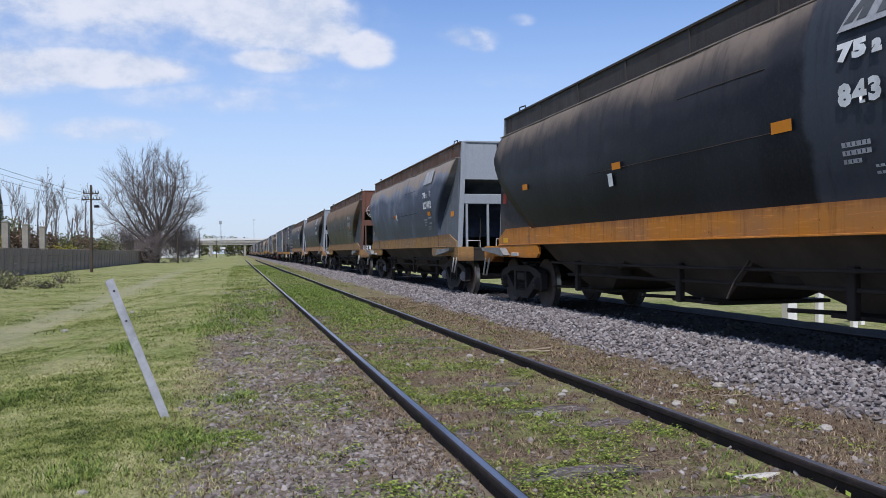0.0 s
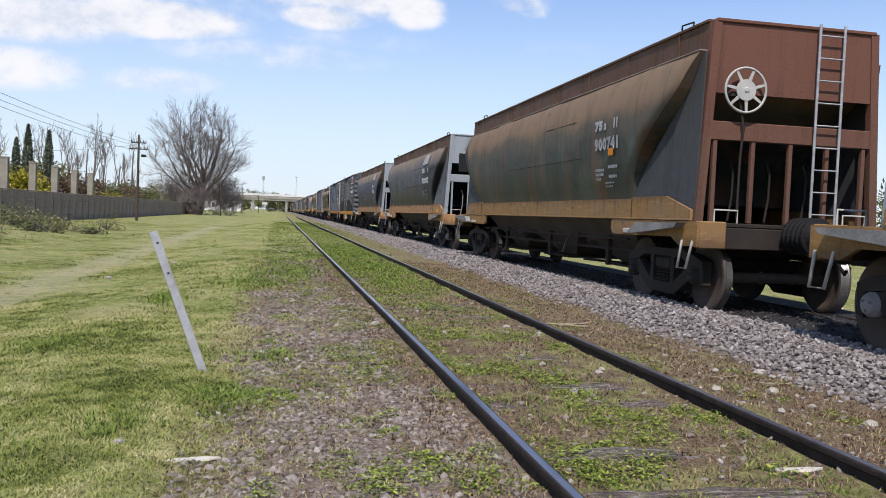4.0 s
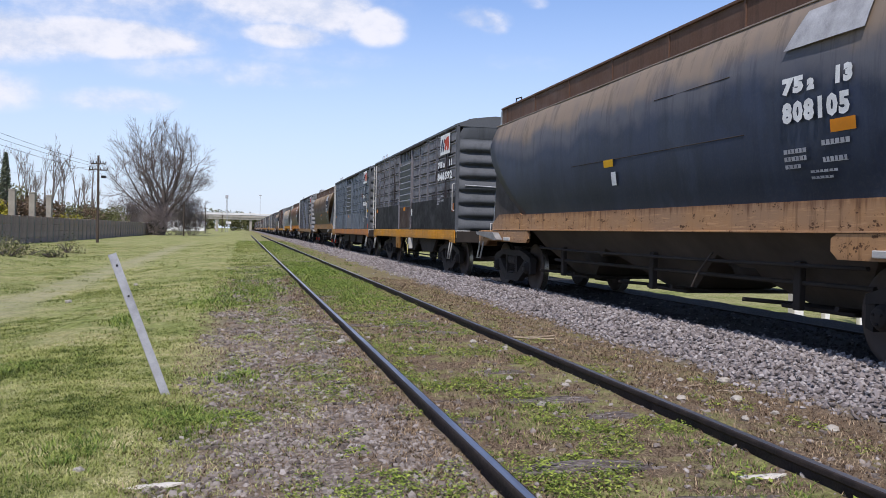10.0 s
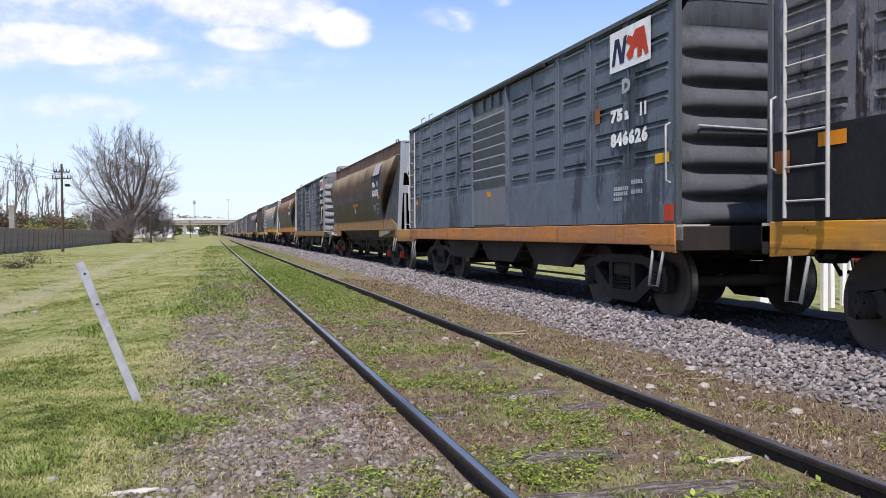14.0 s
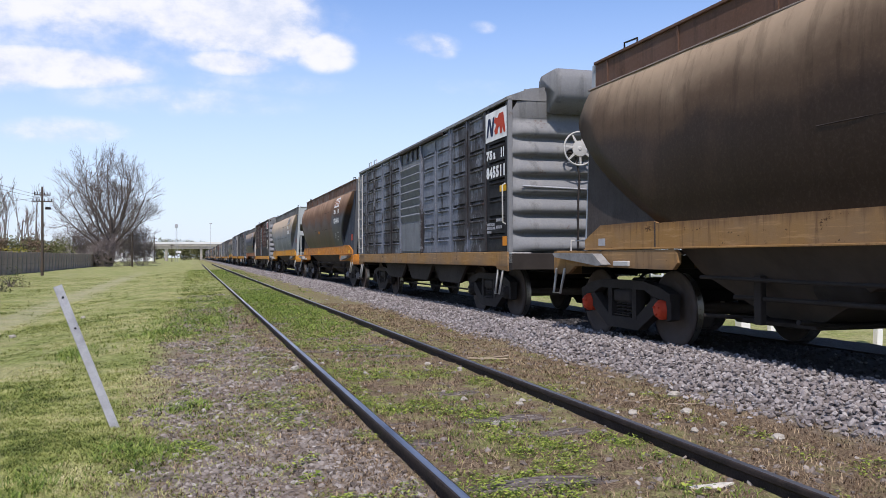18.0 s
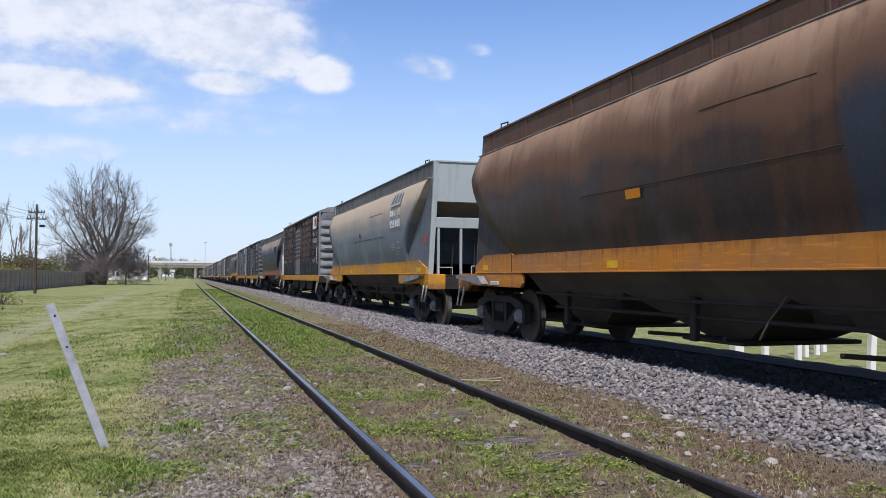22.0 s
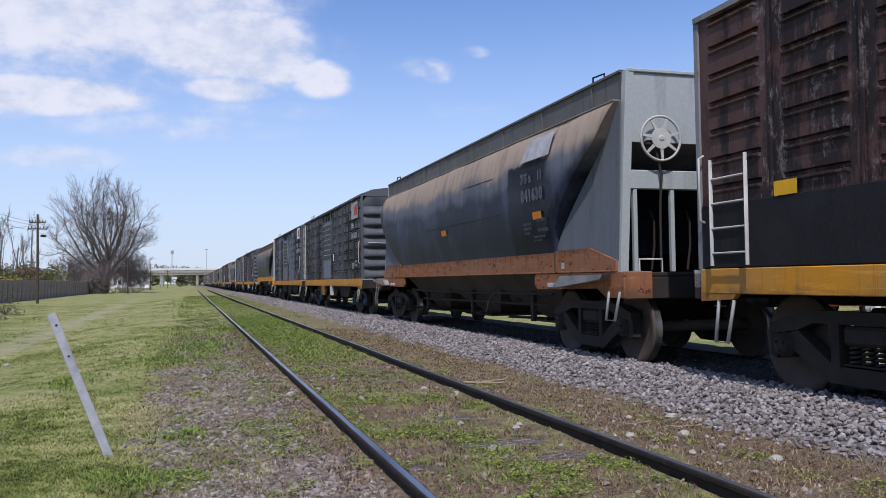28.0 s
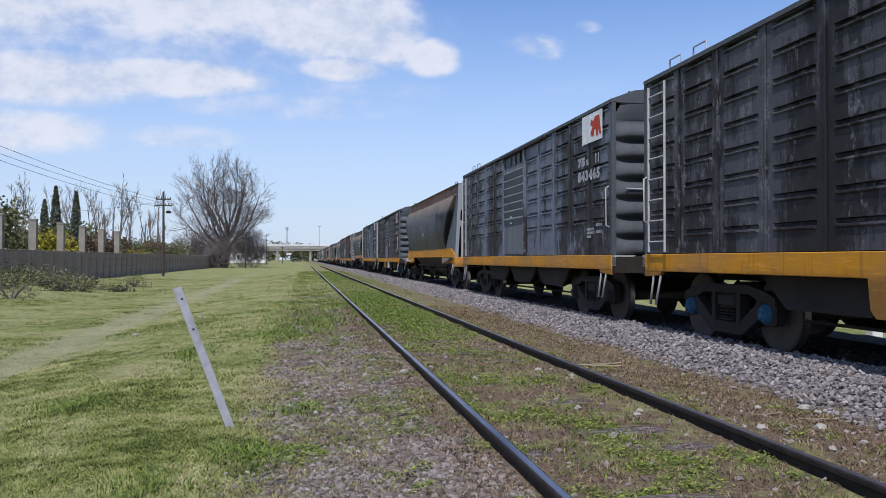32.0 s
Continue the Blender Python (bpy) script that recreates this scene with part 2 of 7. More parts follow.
class Nodes:
    """Short ways to wire a material."""

    def __init__(s, name):
        s.mat = bpy.data.materials.new(name)
        s.mat.use_nodes = True
        s.nt = s.mat.node_tree
        s.bsdf = s.nt.nodes["Principled BSDF"]
        s.tc = s.nt.nodes.new("ShaderNodeTexCoord")
        s.co = s.tc.outputs["Object"]
        sep = s.nt.nodes.new("ShaderNodeSeparateXYZ")
        s.nt.links.new(s.co, sep.inputs[0])
        s.x, s.y, s.z = sep.outputs

    def put(s, socket, v):
        if v is None:
            return
        if hasattr(v, "is_output"):
            s.nt.links.new(v, socket)
        elif isinstance(v, (tuple, list)):
            socket.default_value = (*v, 1) if len(v) == 3 and len(socket.default_value) == 4 else v
        else:
            socket.default_value = v

    def math(s, op, a, b=None, clamp=False):
        n = s.nt.nodes.new("ShaderNodeMath")
        n.operation, n.use_clamp = op, clamp
        s.put(n.inputs[0], a)
        s.put(n.inputs[1], b)
        return n.outputs[0]

    def noise(s, scale, detail=4, rough=0.6, stretch=(1, 1, 1), co=None, distort=0.0):
        mp = s.nt.nodes.new("ShaderNodeMapping")
        s.put(mp.inputs[0], co or s.co)
        mp.inputs["Scale"].default_value = stretch
        n = s.nt.nodes.new("ShaderNodeTexNoise")
        s.put(n.inputs["Scale"], scale)
        s.put(n.inputs["Detail"], detail)
        s.put(n.inputs["Roughness"], rough)
        s.put(n.inputs["Distortion"], distort)
        s.nt.links.new(mp.outputs[0], n.inputs["Vector"])
        return n.outputs["Fac"]

    def voronoi(s, scale, feature="F1", out="Distance"):
        n = s.nt.nodes.new("ShaderNodeTexVoronoi")
        n.feature = feature
        s.put(n.inputs["Scale"], scale)
        s.nt.links.new(s.co, n.inputs["Vector"])
        return n.outputs[out]

    def step(s, v, a, b, c=0.0, d=1.0):
        n = s.nt.nodes.new("ShaderNodeMapRange")
        n.interpolation_type = "SMOOTHSTEP"
        s.put(n.inputs[0], v)
        for i, w in enumerate((a, b, c, d)):
            s.put(n.inputs[1 + i], w)
        return n.outputs[0]

    def mix(s, fac, a, b, blend="MIX"):
        n = s.nt.nodes.new("ShaderNodeMix")
        n.data_type, n.blend_type = "RGBA", blend
        s.put(n.inputs["Factor"], fac)
        s.put(n.inputs["A"], a)
        s.put(n.inputs["B"], b)
        return n.outputs["Result"]

    def ramp(s, fac, *stops):
        n = s.nt.nodes.new("ShaderNodeValToRGB")
        while len(n.color_ramp.elements) < len(stops):
            n.color_ramp.elements.new(0.5)
        for e, (p, c) in zip(n.color_ramp.elements, stops):
            e.position, e.color = p, (*c, 1)
        s.put(n.inputs[0], fac)
        return n.outputs[0]

    def random(s):
        return s.nt.nodes.new("ShaderNodeObjectInfo").outputs["Random"]

    def shift(s, by=40.0):
        """Moves the coordinates by a random stretch for each object, so that no two look the same."""
        n = s.nt.nodes.new("ShaderNodeVectorMath")
        n.operation = "ADD"
        s.nt.links.new(s.co, n.inputs[0])
        s.nt.links.new(s.math("MULTIPLY", s.random(), by), n.inputs[1])
        s.co = n.outputs[0]

    def island(s):
        return s.nt.nodes.new("ShaderNodeNewGeometry").outputs["Random Per Island"]

    def done(s, colour, rough=0.6, metal=0.0, bump=None, strength=0.3, distance=0.01, gloss=0.15):
        s.bsdf.inputs["Specular IOR Level"].default_value = gloss
        s.put(s.bsdf.inputs["Base Color"], colour)
        s.put(s.bsdf.inputs["Roughness"], rough)
        s.put(s.bsdf.inputs["Metallic"], metal)
        if bump is not None:
            n = s.nt.nodes.new("ShaderNodeBump")
            n.inputs["Strength"].default_value, n.inputs["Distance"].default_value = strength, distance
            s.nt.links.new(bump, n.inputs["Height"])
            s.nt.links.new(n.outputs[0], s.bsdf.inputs["Normal"])
        return s.mat


def plain(name, colour, rough=0.6, metal=0.0, vary=0.25, scale=6.0, bump=0.15):
    """A worn plain surface: two scales of stain, fine relief."""
    n = Nodes(name)
    big, fine = n.noise(scale * 0.35, 4), n.noise(scale * 5, 4)
    f = n.math("ADD", n.math("MULTIPLY", big, 0.7), n.math("MULTIPLY", fine, 0.3))
    dark = tuple(c * (1 - vary) for c in colour)
    light = tuple(min(1, c * (1 + vary)) for c in colour)
    return n.done(n.ramp(f, (0.3, dark), (0.7, light)), n.step(fine, 0.2, 0.8, max(0.05, rough - 0.12), min(1, rough + 0.12)), metal, fine, bump)

# ---- the ground: one sheet, with the siding's shoulder, the main line's ballast bed and the lower field ----
NEAR_RAILS, MAIN_RAILS, MAIN = (1.26, 2.95), (6.03, 7.77), 6.90


def ease(v, a, b):
    k = min(1.0, max(0.0, (v - a) / (b - a)))
    return k * k * (3 - 2 * k)


def ground_z(x, y):
    z = -0.5 + 0.34 * ease(x, -4.6, -0.5)
    z += 0.14 * ease(x, 4.35, 5.25) - 0.30 * ease(x, 8.6, 9.9)
    lump = noise.noise((x * 0.45, y * 0.3, 3.1)) * 0.05 * ease(-x, 0.6, 3.0) + noise.noise((x * 2.3, y * 2.3, 7.7)) * 0.016
    lump += 0.10 * noise.noise((x * 0.12, y * 0.06, 1.2)) * ease(-x, 3.0, 9.0)
    z += 0.06 * (ease(x, 0.3, 1.05) - ease(x, 3.3, 4.3)) * ease(60 - y, 0, 20)
    # a low bank of soil and weeds before the wall
    lump += 0.55 * math.exp(-(((x + 13.8) / 1.6) ** 2) - (((y - 43) / 6.5) ** 2)) + 0.3 * math.exp(-(((x + 11.0) / 1.5) ** 2) - (((y - 37) / 4.0) ** 2))
    return z + lump


def spread(stops):
    out = []
    for a, b, step in stops:
        n = max(1, round((b - a) / step))
        out += [a + (b - a) * i / n for i in range(n)]
    return out + [stops[-1][1]]


def make_ground(material):
    xs = spread([(-1500, -200, 260), (-200, -40, 16), (-40, -12, 1.0), (-12, -5, 0.35), (-5, 10, 0.13), (10, 40, 1.5), (40, 200, 16), (200, 1500, 260)])
    ys = spread([(-400, -40, 60), (-40, 0, 4), (0, 3, 0.5), (3, 16, 0.14), (16, 40, 0.5), (40, 120, 2.5), (120, 400, 14), (400, 3000, 260)])
    vs = [(x, y, ground_z(x, y)) for y in ys for x in xs]
    w = len(xs)
    fs = [(j * w + i, j * w + i + 1, (j + 1) * w + i + 1, (j + 1) * w + i) for j in range(len(ys) - 1) for i in range(w - 1)]
    return thing("ground", "mown green and straw-coloured grass with a worn dirt path and gravel", "ground", mb=Mb().add(vs, fs, 0, True), material=material, kind="structure")


def ground_material():
    n = Nodes("ground")
    co_big = n.noise(0.6, 5, 0.6)
    mid = n.noise(3.2, 5, 0.65)
    fine = n.noise(26, 5, 0.7)
    grain = n.noise(90, 3, 0.7)
    wob = n.math("MULTIPLY", n.math("SUBTRACT", mid, 0.5), 1.1)
    xw = n.math("ADD", n.x, wob)
    # grass, greener in patches
    mown = n.math("ADD", n.math("MULTIPLY", fine, 0.6), n.math("MULTIPLY", n.noise(7, 4, 0.7, (1, 0.5, 1)), 0.4))
    # the darkest green stands in for shade among the blades
    green = n.ramp(mown, (0.36, (0.045, 0.058, 0.012)), (0.5, (0.185, 0.212, 0.054)), (0.64, (0.35, 0.37, 0.130)))
    straw = n.ramp(mown, (0.36, (0.16, 0.150, 0.062)), (0.52, (0.315, 0.300, 0.128)), (0.66, (0.47, 0.435, 0.22)))
    patches = n.step(n.math("ADD", n.math("MULTIPLY", co_big, 0.55), n.math("MULTIPLY", mid, 0.45)), 0.42, 0.60)
    grass = n.mix(patches, straw, green)
    soil = n.ramp(fine, (0.25, (0.13, 0.10, 0.06)), (0.7, (0.33, 0.28, 0.18)))
    grass = n.mix(n.step(n.math("ADD", mid, n.math("MULTIPLY", fine, 0.4)), 0.86, 0.98, 0, 0.7), grass, soil)
    # the trodden path
    px = n.math("ADD", n.x, n.math("ADD", 4.35, n.math("MULTIPLY", n.y, 0.012)))
    px = n.math("ADD", px, n.math("MULTIPLY", wob, 0.45))
    path = n.math("MULTIPLY", n.step(n.math("ABSOLUTE", px), 1.2, 0.0), n.step(n.y, 110, 60))
    path = n.math("MULTIPLY", path, n.step(mid, 0.3, 0.62, 0.10, 0.52))
    base = n.mix(path, grass, n.ramp(fine, (0.3, (0.30, 0.26, 0.17)), (0.7, (0.47, 0.42, 0.30))))
    # gravel shoulder left of the siding
    gravel = n.ramp(n.voronoi(34, out="Color"), (0.0, (0.06, 0.045, 0.036)), (0.5, (0.21, 0.17, 0.14)), (1.0, (0.37, 0.31, 0.265)))
    gravel = n.mix(n.step(n.math("ADD", n.math("MULTIPLY", fine, 0.4), n.math("MULTIPLY", mid, 0.6)), 0.44, 0.58, 0.0, 0.9), gravel, n.ramp(n.noise(45, 4, 0.7), (0.3, (0.075, 0.05, 0.032)), (0.5, (0.19, 0.14, 0.09)), (0.7, (0.34, 0.27, 0.18))))
    sh = n.math("MULTIPLY", n.step(xw, -0.62, -0.05), n.step(n.x, 5.0, 4.4))
    sh = n.math("MULTIPLY", sh, n.step(n.math("ADD", n.y, n.math("MULTIPLY", wob, 9)), 34, 17, 0.12, 1.0))
    base = n.mix(sh, base, gravel)
    # soil and thin grass between and right of the rails
    straw_soil = n.ramp(n.noise(60, 5, 0.75, (1, 0.6, 1)), (0.30, (0.038, 0.024, 0.015)), (0.48, (0.145, 0.102, 0.065)), (0.68, (0.335, 0.26, 0.17)))
    between = n.math("MULTIPLY", n.step(n.x, 1.15, 1.4), n.step(n.x, 4.75, 4.3))
    weedy = n.step(n.math("ADD", n.math("MULTIPLY", co_big, 0.35), n.math("MULTIPLY", mid, 0.65)), n.step(n.y, 4, 24, 0.47, 0.32), n.step(n.y, 4, 24, 0.58, 0.48))
    weedy = n.math("MULTIPLY", weedy, n.step(n.x, 3.9, 3.0, 0.35, 1.0))
    base = n.mix(between, base, n.mix(n.math("MULTIPLY", weedy, 0.75), straw_soil, n.mix(0.42, green, straw)))
    # the ballast bed
    bed = n.math("MULTIPLY", n.step(n.math("ADD", n.x, n.math("MULTIPLY", wob, 0.35)), 4.45, 4.75), n.step(n.x, 9.5, 9.0))
    stone = n.ramp(n.voronoi(24, out="Color"), (0.0, (0.05, 0.045, 0.047)), (0.5, (0.17, 0.155, 0.157)), (1.0, (0.34, 0.32, 0.32)))
    # painted dark from the near rail on, as the train's shade
    train_shade = n.mix(n.step(n.x, 5.75, 6.15), stone, (0.035, 0.033, 0.034))
    base = n.mix(bed, base, train_shade)
    height = n.math("ADD", n.math("MULTIPLY", fine, 0.7), n.math("MULTIPLY", grain, 0.5))
    return n.done(base, 0.95, 0.0, height, 0.9, 0.03)


def rail_materials():
    n = Nodes("rail_steel")
    f, g = n.noise(14, 4, 0.6, (1, 0.05, 1)), n.noise(60, 3)
    top = n.done(n.ramp(f, (0.3, (0.22, 0.235, 0.27)), (0.7, (0.50, 0.52, 0.56))), n.step(g, 0.2, 0.8, 0.28, 0.48), 0.9, g, 0.08)
    m = Nodes("rail_rust_and_shade")
    f, g = m.noise(9, 5), m.noise(70, 4)
    web = m.done(m.ramp(m.math("ADD", m.math("MULTIPLY", f, 0.6), m.math("MULTIPLY", g, 0.4)), (0.3, (0.012, 0.011, 0.012)), (0.7, (0.055, 0.042, 0.036))), 0.75, 0.2, g, 0.4)
    return top, web


def make_rail(name, x, y0, y1, mats, label):
    half = [(0.031, 0.0), (0.033, -0.010), (0.032, -0.030), (0.012, -0.046), (0.009, -0.115), (0.062, -0.138), (0.064, -0.148)]
    prof = [(-0.022, 0.004), (0.022, 0.004)] + [(a, b) for a, b in half] + [(-a, b) for a, b in half[::-1]]
    ys = spread([(y0, 0, 6), (0, 40, 1.5), (40, y1, 12)])
    vs = [(x + a + 0.006 * noise.noise((x, y * 0.11, 5)), y, b + 0.004 * noise.noise((x, y * 0.15, 9))) for y in ys for a, b in prof]
    k, mb = len(prof), Mb()
    head, rest = [], []
    for j in range(len(ys) - 1):
        for i in range(k):
            q = (j * k + i, j * k + (i + 1) % k, (j + 1) * k + (i + 1) % k, (j + 1) * k + i)
            (head if i == 0 else rest).append(q)
    mb.add(vs, head, 0)
    mb.f += rest
    mb.m += [1] * len(rest)
    mb.s += [False] * len(rest)
    return thing(name, label, "rail", "railway rails", mb, mats, kind="structure")


# ---- loose cover: stones, blades and leaves ----


def stones_mesh(name, places, material, seed, low=False):
    """Many broken stones in one mesh: (x, y, z, size) each."""
    rnd = np.random.RandomState(seed)
    kinds = []
    for _ in range(8):
        t = (1 + 5 ** 0.5) / 2
        pts = [(-1, t, 0), (1, t, 0), (-1, -t, 0), (1, -t, 0), (0, -1, t), (0, 1, t), (0, -1, -t), (0, 1, -t), (t, 0, -1), (t, 0, 1), (-t, 0, -1), (-t, 0, 1)]
        tri = [(0, 11, 5), (0, 5, 1), (0, 1, 7), (0, 7, 10), (0, 10, 11), (1, 5, 9), (5, 11, 4), (11, 10, 2), (10, 7, 6), (7, 1, 8), (3, 9, 4), (3, 4, 2), (3, 2, 6), (3, 6, 8), (3, 8, 9), (4, 9, 5), (2, 4, 11), (6, 2, 10), (8, 6, 7), (9, 8, 1)]
        if low:
            pts = [(1, 0, 0), (-1, 0, 0), (0, 1, 0), (0, -1, 0), (0, 0, 1), (0, 0, -1)]
            tri = [(0, 2, 4), (2, 1, 4), (1, 3, 4), (3, 0, 4), (2, 0, 5), (1, 2, 5), (3, 1, 5), (0, 3, 5)]
        p = np.array(pts, float)
        p /= np.linalg.norm(p, axis=1)[:, None]
        p *= rnd.uniform(0.6, 1.25, (len(p), 1))
        p *= np.array([1.0, rnd.uniform(0.55, 0.95), rnd.uniform(0.4, 0.75)])
        kinds.append((p, np.array(tri)))
    vs, fs, o = [], [], 0
    for x, y, z, size in places:
        p, tri = kinds[rnd.randint(8)]
        a, b, c = rnd.uniform(0, 6.283, 3)
        ca, sa, cb, sb = math.cos(a), math.sin(a), math.cos(b * 0.15), math.sin(b * 0.15)
        rot = np.array([[ca, -sa, 0], [sa, ca, 0], [0, 0, 1]]) @ np.array([[cb, 0, sb], [0, 1, 0], [-sb, 0, cb]])
        vs.append(p @ rot.T * size + (x, y, z))
        fs.append(tri + o)
        o += len(p)
    me = bpy.data.meshes.new(name)
    me.from_pydata(np.concatenate(vs).tolist(), [], np.concatenate(fs).tolist())
    me.materials.append(material)
    me.update()
    return me


def blades_mesh(name, tufts, material, seed):
    """Grass: (x, y, z, height, count, spread) for each tuft, blades of one bent leaf."""
    rnd = np.random.RandomState(seed)
    vs, fs = [], []
    for x, y, z, h, count, wide in tufts:
        for _ in range(count):
            a, r = rnd.uniform(0, 6.283), wide * rnd.uniform(0, 1) ** 0.7
            bx, by, hh = x + r * math.cos(a), y + r * math.sin(a), h * rnd.uniform(0.5, 1.15)
            d, lean = rnd.uniform(0, 6.283), hh * rnd.uniform(0.8, 2.8)
            dx, dy = math.cos(d), math.sin(d)
            w = (0.0018 + 0.03 * hh + 0.00022 * y) * rnd.uniform(0.6, 1.1)
            o = len(vs)
            vs += [(bx - dy * w, by + dx * w, z - 0.01), (bx + dy * w, by - dx * w, z - 0.01), (bx + dx * lean * 0.4 + dy * w * 0.8, by + dy * lean * 0.4 - dx * w * 0.8, z + hh * 0.6), (bx + dx * lean * 0.4 - dy * w * 0.8, by + dy * lean * 0.4 + dx * w * 0.8, z + hh * 0.6), (bx + dx * lean, by + dy * lean, z + hh)]
            fs += [(o, o + 1, o + 2, o + 3), (o + 3, o + 2, o + 4)]
    me = bpy.data.meshes.new(name)
    me.from_pydata(vs, [], fs)
    me.materials.append(material)
    me.update()
    return me


def leaves_mesh(name, clumps, material, seed):
    """Broad-leaved weeds: (x, y, z, reach, leaves)."""
    rnd = np.random.RandomState(seed)
    vs, fs = [], []
    for x, y, z, reach, count in clumps:
        for _ in range(count):
            a, r = rnd.uniform(0, 6.283), reach * rnd.uniform(0, 1) ** 0.6
            c = np.array([x + r * math.cos(a), y + r * math.sin(a), z + reach * rnd.uniform(0.05, 0.6) * (1.15 - r / reach)])
            d, size = rnd.uniform(0, 6.283), reach * rnd.uniform(0.07, 0.17)
            u = np.array([math.cos(d), math.sin(d), rnd.uniform(-0.3, 0.5)]) * size
            w = np.array([-math.sin(d), math.cos(d), rnd.uniform(-0.4, 0.4)]) * size * 0.5
            o = len(vs)
            vs += [tuple(c - u), tuple(c - u * 0.1 + w), tuple(c + u), tuple(c - u * 0.1 - w)]
            fs.append((o, o + 1, o + 2, o + 3))
    me = bpy.data.meshes.new(name)
    me.from_pydata(vs, [], fs)
    me.materials.append(material)
    me.update()
    return me


def leaf_material(name, *stops, rough=0.6):
    n = Nodes(name)
    return n.done(n.ramp(n.island(), *stops), rough)


def make_cover():
    rnd = np.random.RandomState(4)
    n = Nodes("ballast_stone")
    f = n.noise(40, 4)
    stone = n.done(n.mix(n.step(f, 0.35, 0.75, 0, 0.5), n.ramp(n.island(), (0.0, (0.115, 0.100, 0.095)), (0.5, (0.245, 0.217, 0.208)), (0.85, (0.325, 0.298, 0.287)), (1.0, (0.42, 0.395, 0.375))), (0.17, 0.14, 0.125)), 0.9, 0, f, 0.4)
    g = Nodes("shoulder_gravel")
    f = g.noise(60, 4)
    gravel = g.done(g.mix(g.step(f, 0.4, 0.75, 0, 0.5), g.ramp(g.island(), (0.0, (0.085, 0.072, 0.064)), (0.55, (0.225, 0.193, 0.168)), (0.93, (0.32, 0.285, 0.255)), (1.0, (0.40, 0.37, 0.34))), (0.16, 0.118, 0.078)), 0.92, 0, f, 0.4)
    # pale crushed stone along the main line
    places = []
    for y0, y1, count, size in ((2.5, 9, 8200, 0.033), (9, 20, 9500, 0.034), (20, 45, 8000, 0.040), (45, 100, 3000, 0.060)):
        for _ in range(count):
            y = rnd.uniform(y0, y1)
            x = 4.5 + 1.45 * rnd.uniform(0, 1) ** 0.8 + 0.10 * math.sin(y * 1.7) + rnd.normal(0, 0.08)
            if x < 4.35 and rnd.uniform() < 0.6 or x > 5.985:
                continue
            top = 0.035 * ease(x, 4.5, 5.3)
            places.append((x, y, ground_z(x, y) + rnd.uniform(-0.012, 0.028) + top * rnd.uniform(0, 1.2), size * rnd.uniform(0.6, 1.25)))
    thing("ballast", "heaped pale grey crushed stone along the main line", "ballast", mb=stones_mesh("ballast", places, stone, 5), kind="stuff")
    # stones between the main rails, their colour darkened for the train's shade
    dark = Nodes("train_shaded_stone")
    train_shade = dark.done(dark.ramp(dark.island(), (0, (0.022, 0.021, 0.021)), (0.9, (0.06, 0.057, 0.056)), (1, (0.16, 0.15, 0.14))), 0.85)
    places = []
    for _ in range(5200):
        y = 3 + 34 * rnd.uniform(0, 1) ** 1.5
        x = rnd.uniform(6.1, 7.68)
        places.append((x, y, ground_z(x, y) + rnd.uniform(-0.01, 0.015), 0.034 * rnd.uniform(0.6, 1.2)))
    thing("bed_stones", "ballast stones between the main line's rails, darkened as train shade", "ballast", mb=stones_mesh("bed_stones", places, train_shade, 6, True), kind="stuff")
    # weathered gravel on the siding's shoulder, and stray stones between its rails
    places = []
    for y0, y1, count, size in ((2.6, 7, 12500, 0.024), (7, 14, 9500, 0.028), (14, 30, 3200, 0.034)):
        for _ in range(count):
            y = rnd.uniform(y0, y1)
            x = rnd.uniform(-0.5, 1.2) if rnd.uniform() < 0.86 else rnd.uniform(1.3, 4.6)
            if x < 1.2 and noise.noise((x * 1.3, y * 0.9, 2)) + 0.75 * ease(x, -0.5, 0.15) + rnd.uniform(0, 0.4) < 0.5:
                continue
            if noise.noise((x * 2.4, y * 1.5, 31)) < -0.02 and rnd.uniform() < 0.72:
                continue
            places.append((x, y, ground_z(x, y) + rnd.uniform(-0.010, 0.004), size * rnd.uniform(0.4, 1.3) ** 1.3))
    thing("gravel", "weathered grey and brown gravel of the siding's shoulder", "gravel", mb=stones_mesh("gravel", places, gravel, 7), kind="stuff")
    # mown grass on the slope and the field
    n = Nodes("grass_blades")
    tint = n.math("ADD", n.math("MULTIPLY", n.island(), 0.36), n.math("MULTIPLY", n.step(n.math("ADD", n.math("MULTIPLY", n.noise(0.6, 5, 0.6), 0.5), n.math("MULTIPLY", n.noise(3.0, 4), 0.5)), 0.60, 0.38), 0.64))
    # the ramp's dark end deepens the shade between tufts by colour
    grass = n.done(n.ramp(tint, (0.08, (0.045, 0.066, 0.012)), (0.35, (0.165, 0.195, 0.042)), (0.6, (0.29, 0.31, 0.095)), (0.8, (0.41, 0.385, 0.165)), (0.97, (0.56, 0.49, 0.29))), 0.7)
    tufts = []
    for y0, y1, count, h, wide, many in ((3.0, 8, 17000, 0.016, 0.07, 9), (8, 16, 14000, 0.020, 0.10, 8), (16, 34, 9000, 0.028, 0.18, 7), (34, 80, 4500, 0.045, 0.4, 6)):
        for _ in range(count):
            y = rnd.uniform(y0, y1)
            x = -0.35 - (0.30 * y + 1.2) * rnd.uniform(0, 1) ** 0.9 + rnd.normal(0, 0.12)
            if y > 16 and rnd.uniform() < 0.25:
                x = rnd.uniform(-0.4, 1.2) if y > 22 else x
            if y < 16 and rnd.uniform() < 0.07:
                x = rnd.uniform(-0.45, 0.55)
            lush = noise.noise((x * 0.5, y * 0.35, 4.4)) + 0.5 * noise.noise((x * 1.9, y * 1.4, 8))
